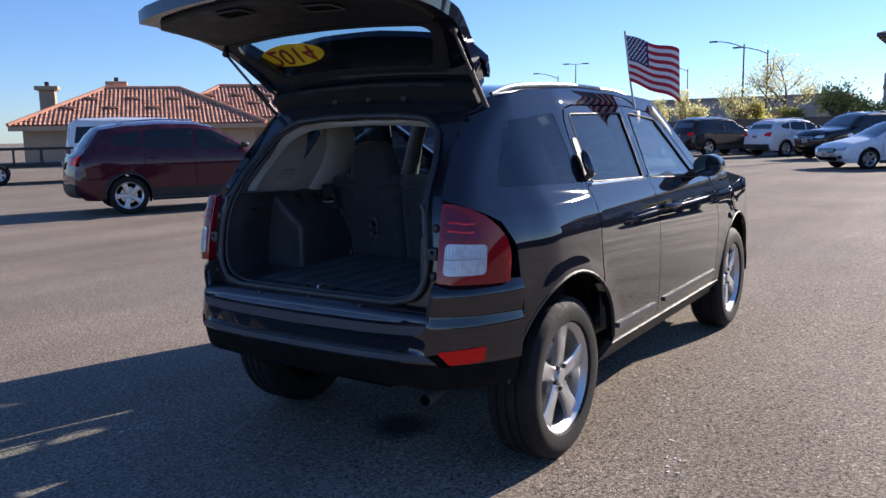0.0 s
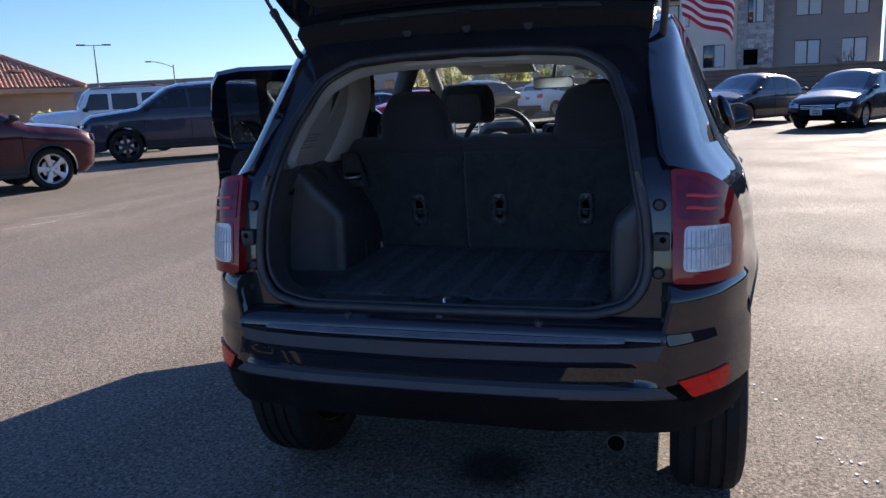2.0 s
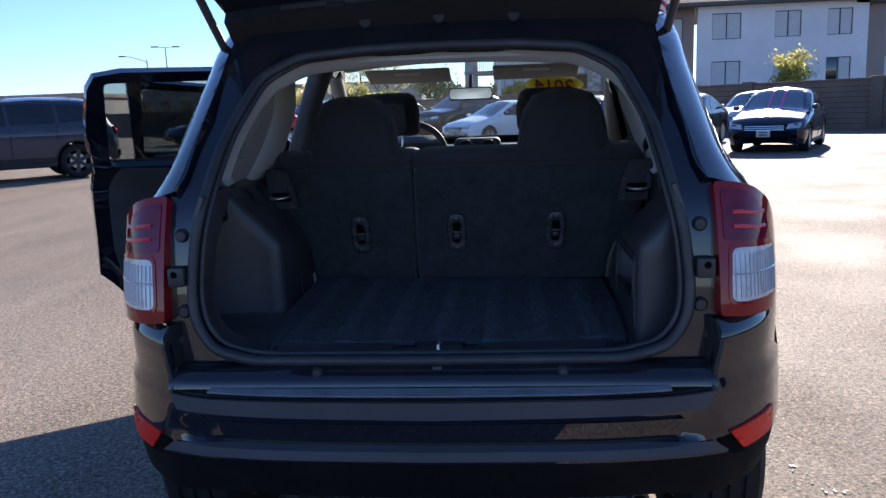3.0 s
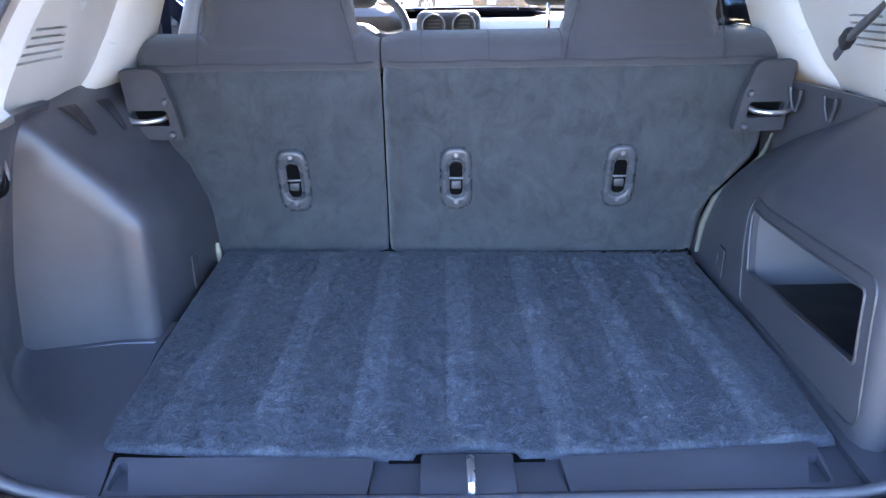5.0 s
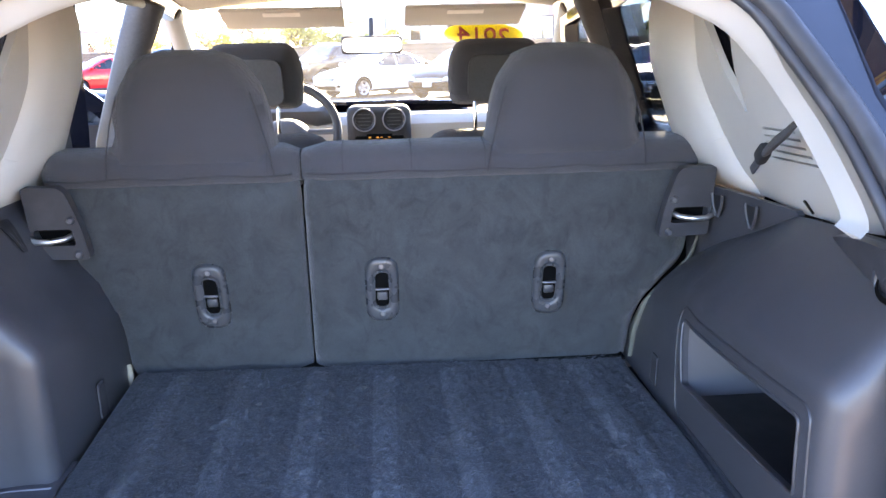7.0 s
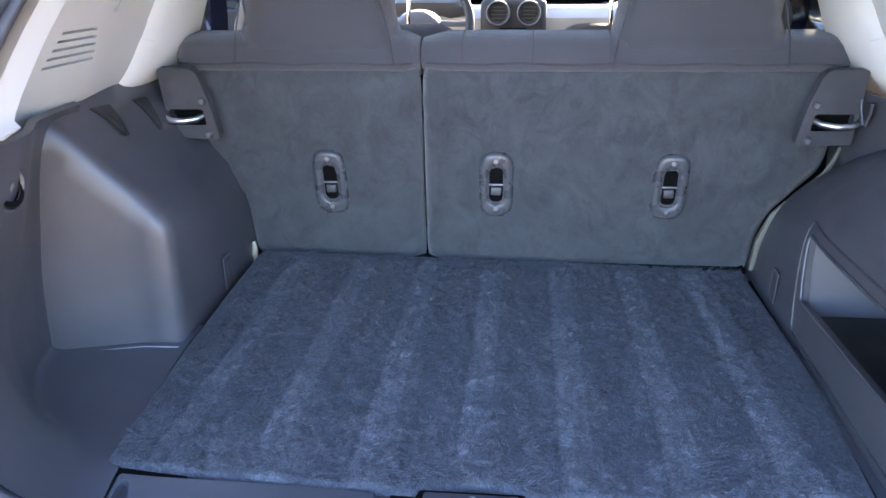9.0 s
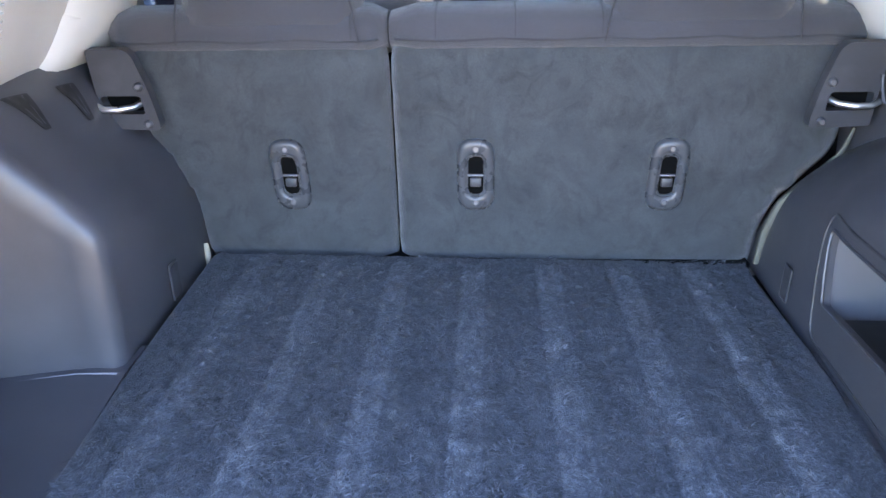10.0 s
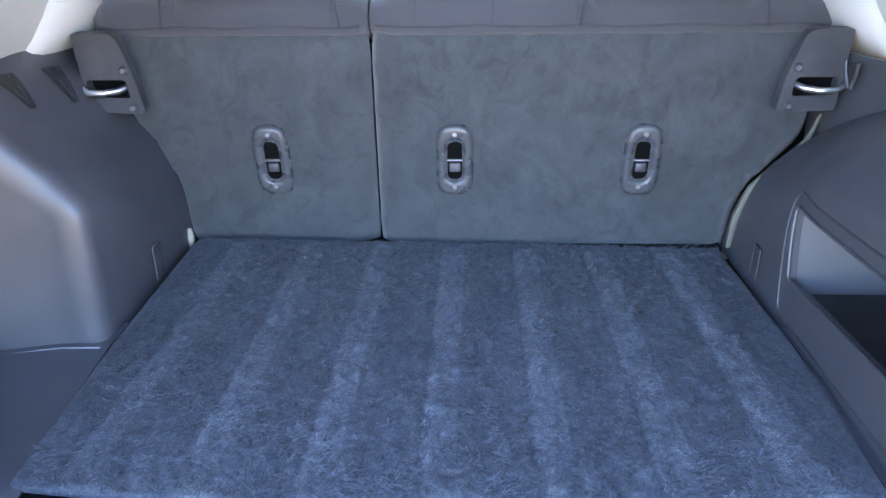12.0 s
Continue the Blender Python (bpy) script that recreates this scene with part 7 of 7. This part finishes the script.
# block wall behind the parked rows
wall_line = [(-62, 75), (-20, 56), (8, 32.6), (30, 14.0), (34, -30)]
for i, (a, b) in enumerate(zip(wall_line, wall_line[1:]), 1):
    n_, dd = math.dist(a, b), (Vector(b) - Vector(a)).normalized()
    ang = math.degrees(math.atan2(dd.y, dd.x))
    mid = ((a[0] + b[0]) / 2, (a[1] + b[1]) / 2)
    bw = tagged(box("boundary_wall_%d" % i, (n_, .2, 1.75), (0, 0, .875), BLOCK, None, bevel=0), "brown concrete block boundary wall", "wall", kind="structure")
    bw.matrix_world = pose(mid[0], mid[1], 0, 0, 0, ang)
    box("coping", (n_, .26, .09), (0, 0, 1.80), BLOCK, bw, bevel=.01)
    for k in range(9):
        box("joint", (n_, .21, .012), (0, 0, .195 * (k + 1)), BLACKHOLE, bw, bevel=0)
    for k in range(int(n_ / 4.8)):
        box("pilaster", (.45, .40, 1.9), (-n_ / 2 + 2.4 + 4.8 * k, 0, .95), BLOCK, bw, bevel=.02)

# tile-roofed house
house = thing("tile_roof_house", "single-storey house under red clay barrel tiles", "building", at=pose(-39.6, 19.0, 0, 0, 0, math.degrees(math.atan2(.794, .6))))


def tile_roof(parent, e0, e1, d0, d1, z0, rise, seed):
    """Rows of barrel tiles on the four slopes of a hip roof. Local x runs along the eave, y away from the viewer."""
    random.seed(seed)
    run = (d1 - d0) / 2
    vs, fs = [], []
    pitch, course = .235, .42

    def column(place, top):
        k = max(1, int(top / course + .99))
        for c in range(k):
            a, b = c * course, min(top, (c + 1) * course + .05)
            base = len(vs)
            for q, lift in ((a, .055), (b, .02)):
                for t in (-1, -.6, 0, .6, 1):
                    vs.append(place(t * pitch * .46, q, lift + .07 * math.cos(t * 1.5)))
            for j in range(4):
                fs.append((base + j, base + j + 1, base + j + 6, base + j + 5))
    cols = int((e1 - e0) / pitch)
    for i in range(cols):
        e = e0 + pitch * (i + .5)
        top = min(run, e - e0, e1 - e)
        for side in (0, 1):
            if side == 0:
                column(lambda dx, q, h, e=e: (e + dx, d0 + q, z0 + q * rise / run + h), top)
            else:
                column(lambda dx, q, h, e=e: (e - dx, d1 - q, z0 + q * rise / run + h), top)
    for i in range(int((d1 - d0) / pitch)):
        d = d0 + pitch * (i + .5)
        top = min(d - d0, d1 - d)
        column(lambda dx, q, h, d=d: (e1 - q, d + dx, z0 + q * rise / run + h), top)
        column(lambda dx, q, h, d=d: (e0 + q, d - dx, z0 + q * rise / run + h), top)
    tiles = tagged(link("roof_tiles", vs, fs, TERRA, parent, "red clay barrel tiles", smooth=False), kind="stuff")
    link("roof_deck", [(e0, d0, z0), (e1, d0, z0), (e1, d1, z0), (e0, d1, z0), (e0 + run, d0 + run, z0 + rise), (e1 - run, d0 + run, z0 + rise)], [(0, 1, 5, 4), (1, 2, 5), (2, 3, 4, 5), (3, 0, 4), (3, 2, 1, 0)], TERRA, parent, smooth=False)
    for a, b in (((e0, d0, z0), (e0 + run, d0 + run, z0 + rise)), ((e1, d0, z0), (e1 - run, d0 + run, z0 + rise)), ((e0 + run, d0 + run, z0 + rise), (e1 - run, d0 + run, z0 + rise))):
        tube("ridge_tiles", [Vector(a).lerp(Vector(b), t) + Vector((0, 0, .08)) for t in np.linspace(0, 1, 9)], .13, TERRA, parent, n=8)
    for k in range(9):
        e = e0 + (e1 - e0) * (k + 1.5) / 12
        q = run * (.42 if k % 2 else .68)
        if min(e - e0, e1 - e) > q + .3:
            box("tile_vent", (.75, .35, .10), (e, d0 + q, z0 + q * rise / run + .10), VENTTILE, parent, "dark tile vent", bevel=.02, turn=(math.degrees(math.atan2(rise, run)), 0, 0))
    box("fascia", (e1 - e0, .06, .25), ((e0 + e1) / 2, d0 + .03, z0 - .12), TANWALL, parent, bevel=0)
    box("house_wall", (e1 - e0 - 1.2, d1 - d0 - 1.2, z0), ((e0 + e1) / 2, (d0 + d1) / 2, z0 / 2 - .05), TANWALL, parent, "tan rendered wall", bevel=0)


tile_roof(house, -.5, 13.2, 1.6, 11.0, 2.2, 2.25, 3)
tile_roof(house, 7.0, 17.9, 3.5, 11.5, 2.55, 2.1, 4)
for e, d, z, w, h in ((.6, 9.5, 2.2, .9, 2.5), (4.8, 7.5, 4.2, .8, .65)):
    ch = box("chimney", (w, w, h), (e, d, z + h / 2), TANWALL, house, "rendered chimney", bevel=.03)
    box("chimney_cap", (w + .45, w + .45, .25), (e, d, z + h), TANWALL, ch, bevel=.04)
    box("flue", (.25, .25, .3), (e, d, z + h + .25), DARKPOLE, ch, bevel=.02)

FARWALL = material("grey-tan far wall", (.36, .32, .29), .9, var=.08, scale=.3)
far = thing("far_office_block", "long low grey-tan commercial building far off", "building")
box("wall", (46, 12, 5.4), (-36, 124, 2.7), FARWALL, far, "grey-tan wall", bevel=.05)
box("parapet", (46.4, 12.4, .5), (-36, 124, 5.5), STUCCO_D, far, bevel=.05)
for k in range(14):
    box("window", (1.6, .1, 1.3), (-56 + 3.1 * k, 117.96, 3.2), PANE, far, bevel=0)
shed = thing("far_warehouse", "long grey warehouse roofline far off", "building")
box("wall", (60, 14, 4.2), (-78, 92, 2.1), FARWALL, shed, bevel=.05)
box("roof_edge", (60.5, 14.5, .5), (-78, 92, 4.3), STUCCO_D, shed, bevel=.05)


def lamp_post(name, at, height, arms, mat, label, kind="cobra"):
    p = thing(name, label, "lamp post", "street lamps", at=pose(at[0], at[1], 0, 0, 0, at[2]))
    tube("pole", [(0, 0, 0), (0, 0, height * .5), (0, 0, height)], [.11, .085, .06], mat, p, n=10)
    box("foot", (.34, .34, .5), (0, 0, .25), TANWALL, p, bevel=.03)
    for s in arms:
        if kind == "cobra":
            tube("arm", [(0, 0, height - .35), (s * .8, 0, height + .02), (s * 1.7, 0, height + .28), (s * 2.4, 0, height + .36)], .04, mat, p, n=8)
            pillow("lamp_head", ellipse(s * 2.7, 0, .42, .17), lambda x, y, h: (x, y, height + .36 + h), mat, p, step=.1, r=.15, depth=.08)
        else:
            tube("arm", [(0, 0, height - .05), (s * .9, 0, height)], .035, mat, p, n=8)
            box("lamp_head", (.85, .38, .14), (s * 1.2, 0, height + .02), mat, p, "flat shoebox lamp head", bevel=.03)
    return p


lamp_post("street_lamp", (-16.3, 75, 10), 9.0, (-1,), DARKPOLE, "tall dark street lamp with one arm")
lamp_post("street_lamp", (-14.4, 76, 10), 8.4, (-1,), DARKPOLE, "dark street lamp beside its twin")
lamp_post("street_lamp", (-56, 66, 40), 7.6, (-1, 1), POLE, "parking lot lamp with twin flat heads", "flat")
lamp_post("street_lamp", (-40.5, 91, 25), 9.7, (-1, 1), POLE, "parking lot lamp with twin flat heads", "flat")
lamp_post("street_lamp", (-42, 89, 25), 8.2, (-1,), POLE, "grey street lamp with one arm")
lamp_post("street_lamp", (-56, 79, 40), 6.0, (-1,), POLE, "grey street lamp with one arm")
lamp_post("street_lamp", (-31.5, 108, 0), 9.5, (-1,), POLE, "grey street lamp far off")
lamp_post("street_lamp", (-.35, 40.5, 5), 11.0, (-1,), WHITEPOLE, "white painted lot lamp")


def tree(name, at, height, spread, leaf, label, seed, leaves=2600, bare=False, size=.10):
    """A tapered trunk that forks into limbs and twigs, with a ragged crown of small leaves round the twigs."""
    rnd = random.Random(seed)
    t = thing(name, label, "tree" if height > 2.2 else "shrub", at=pose(at[0], at[1], 0, 0, 0, rnd.uniform(0, 360)))
    tips = []
    limbs = []

    def grow(p, d, length, r, level):
        pts, q = [p], p
        for k in range(4):
            d = (d + Vector((rnd.uniform(-.25, .25), rnd.uniform(-.25, .25), rnd.uniform(-.05, .22)))).normalized()
            q = q + d * length / 4
            pts.append(q)
        limbs.append((pts, [r * (1 - .16 * k) for k in range(5)]))
        if level >= 2:
            tips.extend(pts[1:])
        if level < (4 if bare else 3):
            for k in range(3 if level else 4):
                a = rnd.uniform(0, 2 * math.pi)
                e = (d * .8 + Vector((math.cos(a), math.sin(a), .25)) * spread).normalized()
                grow(pts[rnd.choice((2, 3, 4))], e, length * rnd.uniform(.55, .8), r * .5, level + 1)
    grow(Vector((0, 0, 0)), Vector((0, 0, 1)), height * .38, height * .028, 0)
    bm = bmesh.new()
    for pts, rs in limbs:
        prev = None
        for p, r in zip(pts, rs):
            ringv = [bm.verts.new(p + Vector((r * math.cos(a), r * math.sin(a), 0))) for a in (0, 1.26, 2.51, 3.77, 5.03)]
            if prev:
                for i in range(5):
                    bm.faces.new((prev[i], prev[(i + 1) % 5], ringv[(i + 1) % 5], ringv[i]))
            prev = ringv
    part("trunk", bm, BARK, t, "grey-brown trunk and limbs")
    if not bare or leaves:
        vs, fs = [], []
        for _ in range(leaves):
            c = rnd.choice(tips) + Vector((rnd.gauss(0, 1), rnd.gauss(0, 1), rnd.gauss(0, .8))) * height * .05
            if c.z < height * .06:
                continue
            a, b = Vector((rnd.gauss(0, 1), rnd.gauss(0, 1), rnd.gauss(0, 1))).normalized(), Vector((rnd.gauss(0, 1), rnd.gauss(0, 1), rnd.gauss(0, 1)))
            b = (b - a * b.dot(a)).normalized()
            s = size * rnd.uniform(.6, 1.5)
            k = len(vs)
            vs += [c - a * s, c + b * s * .5, c + a * s, c - b * s * .5]
            fs.append((k, k + 1, k + 2, k + 3))
        tagged(link("crown", vs, fs, leaf, t, "small scattered leaves", smooth=False), kind="stuff")
    return t


tree("desert_tree", (-7.6, 50, 0), 7.4, 1.25, LEAFG, "feathery grey-green desert tree behind the wall", 11, 2400, size=.07)
tree("desert_tree", (-10.2, 51, 0), 6.6, 1.25, LEAFG, "feathery bare-topped desert tree", 31, 1800, size=.06)
tree("desert_tree", (-4.6, 49, 0), 5.4, 1.5, LEAFY, "yellow-green desert tree behind the wall", 12, 2900, size=.085)
tree("desert_tree", (-9.6, 52, 0), 3.8, 1.6, LEAFY, "low yellow-green desert tree", 13, 2500, size=.085)
tree("desert_tree", (-2.2, 47.5, 0), 3.5, 1.6, LEAFY, "low yellow-green desert tree", 23, 2500, size=.085)
tree("desert_tree", (-6.5, 47.5, 0), 3.3, 1.7, LEAFY, "low yellow-green desert tree", 24, 2500, size=.085)
tree("desert_tree", (-17, 60, 0), 4.6, .7, LEAFG, "thin far desert tree", 14, 1600)
tree("golden_shrub", (.7, 47, 0), 3.3, 1.3, GOLD, "golden flowering shrub over the wall", 15, 2900, size=.085)
tree("bare_tree", (9.2, 45, 0), 3.3, .75, LEAFY, "bare pale branching tree", 17, 60, True, .05)
tree("desert_tree", (14.6, 42, 0), 4.4, 1.2, LEAFY, "yellow-green desert tree by the white wall", 18, 2900, size=.085)
tree("bare_tree", (11.9, 50, 0), 3.0, .75, LEAFY, "bare pale branching tree", 19, 200, True, .05)
tree("golden_shrub", (-30, 30, 0), 1.5, .9, LEAFY, "low shrub before the house", 20, 1200)
tree("golden_shrub", (-41, 16.5, 0), 2.2, .9, GOLD, "golden shrub beside the house", 21, 1400)
tree("desert_tree", (-26, 80, 0), 5.2, .8, LEAFG, "thin far desert tree", 22, 1500)

trailer = thing("flat_trailer", "black flatbed trailer parked at the edge", "trailer", at=pose(-24.9, 10.3, 0, 0, 0, 62))
box("deck", (5.2, 2.0, .12), (0, 0, .62), BLACKTRIM, trailer, bevel=.02)
for s in (1, -1):
    box("side_rail", (5.2, .06, .08), (0, s * 1.0, 1.15), BLACKTRIM, trailer, bevel=.01)
    for k in range(7):
        box("stake", (.06, .06, .5), (-2.5 + .83 * k, s * 1.0, .9), BLACKTRIM, trailer, bevel=.01)
    for x in (-.5, .35):
        wheel(trailer, (x, s * 1.05, .33), s, radius=.33, rim_mat=ALLOY, spokes=6, rim=.6).rotation_euler = (0, 0, radians(90 * s))
tube("drawbar", [(2.6, 0, .6), (4.0, 0, .5)], .06, BLACKTRIM, trailer)

# flag clipped to the front window
flag = thing("window_flag", "small striped national flag clipped to the car window", "flag")
CLOTH_R, CLOTH_W, CLOTH_B = (material(n_, c_, .8, var=.06, fine=.1, fine_scale=400) for n_, c_ in (("red cloth", (.48, .02, .04)), ("white cloth", (.75, .74, .74)), ("navy cloth", (.02, .03, .12))))
tube("flag_pole", [(.655, 1.22, 1.44), (.635, 1.19, 1.60), (.61, 1.155, 1.885)], .006, WHITEPOLE, flag, "white plastic flag pole", n=8)
box("window_clip", (.03, .05, .07), (.655, 1.22, 1.435), WHITEPOLE, flag, bevel=.006)


def cloth(u, v):
    """Place on the flag: u along the fly, v from top to bottom."""
    top = Vector((.612, 1.158, 1.865)) * (1 - v) + Vector((.630, 1.185, 1.625)) * v
    wave = math.sin(u * 9 + v * 1.2) * .028 * (.25 + u)
    out = Vector((.80, .42, -.28 - .10 * v)).normalized() * u * .29
    return top + out + Vector((.42, -.80, .2)) * wave


NU, NV = 26, 26
me = bpy.data.meshes.new("flag_cloth")
vs = [tuple(cloth(i / NU, j / NV)) for j in range(NV + 1) for i in range(NU + 1)]
fs = [(j * (NU + 1) + i, j * (NU + 1) + i + 1, (j + 1) * (NU + 1) + i + 1, (j + 1) * (NU + 1) + i) for j in range(NV) for i in range(NU)]
me.from_pydata(vs, [], fs)
for m_ in (CLOTH_R, CLOTH_W, CLOTH_B):
    me.materials.append(m_)
for k, poly in enumerate(me.polygons):
    i, j = k % NU, k // NU
    poly.material_index = 2 if (i < NU * .4 and j < 14) else (j // 2) % 2
me.shade_smooth()
ob = new("flag_cloth", me)
ob.parent = flag
tagged(ob, "red and white striped cloth with a blue corner")
bm = bmesh.new()
for r_ in range(9):
    for c_ in range(6 if r_ % 2 == 0 else 5):
        u, v = (.035 + .066 * c_ + (.033 if r_ % 2 else 0)), .03 + .056 * r_
        c0 = cloth(u, v)
        n0 = (cloth(u + .01, v) - c0).cross(cloth(u, v + .01) - c0).normalized()
        ux = (cloth(u + .01, v) - c0).normalized()
        uy = n0.cross(ux)
        for q in (1, -1):
            pts = [c0 + n0 * .0016 * q + (ux * math.cos(a) + uy * math.sin(a)) * (.0075 if k % 2 == 0 else .0034) for k, a in enumerate(np.linspace(0, 2 * math.pi, 10, endpoint=False))]
            bm.faces.new([bm.verts.new(p) for p in pts][::q])
part("flag_stars", bm, CLOTH_W, ob, "white stars")
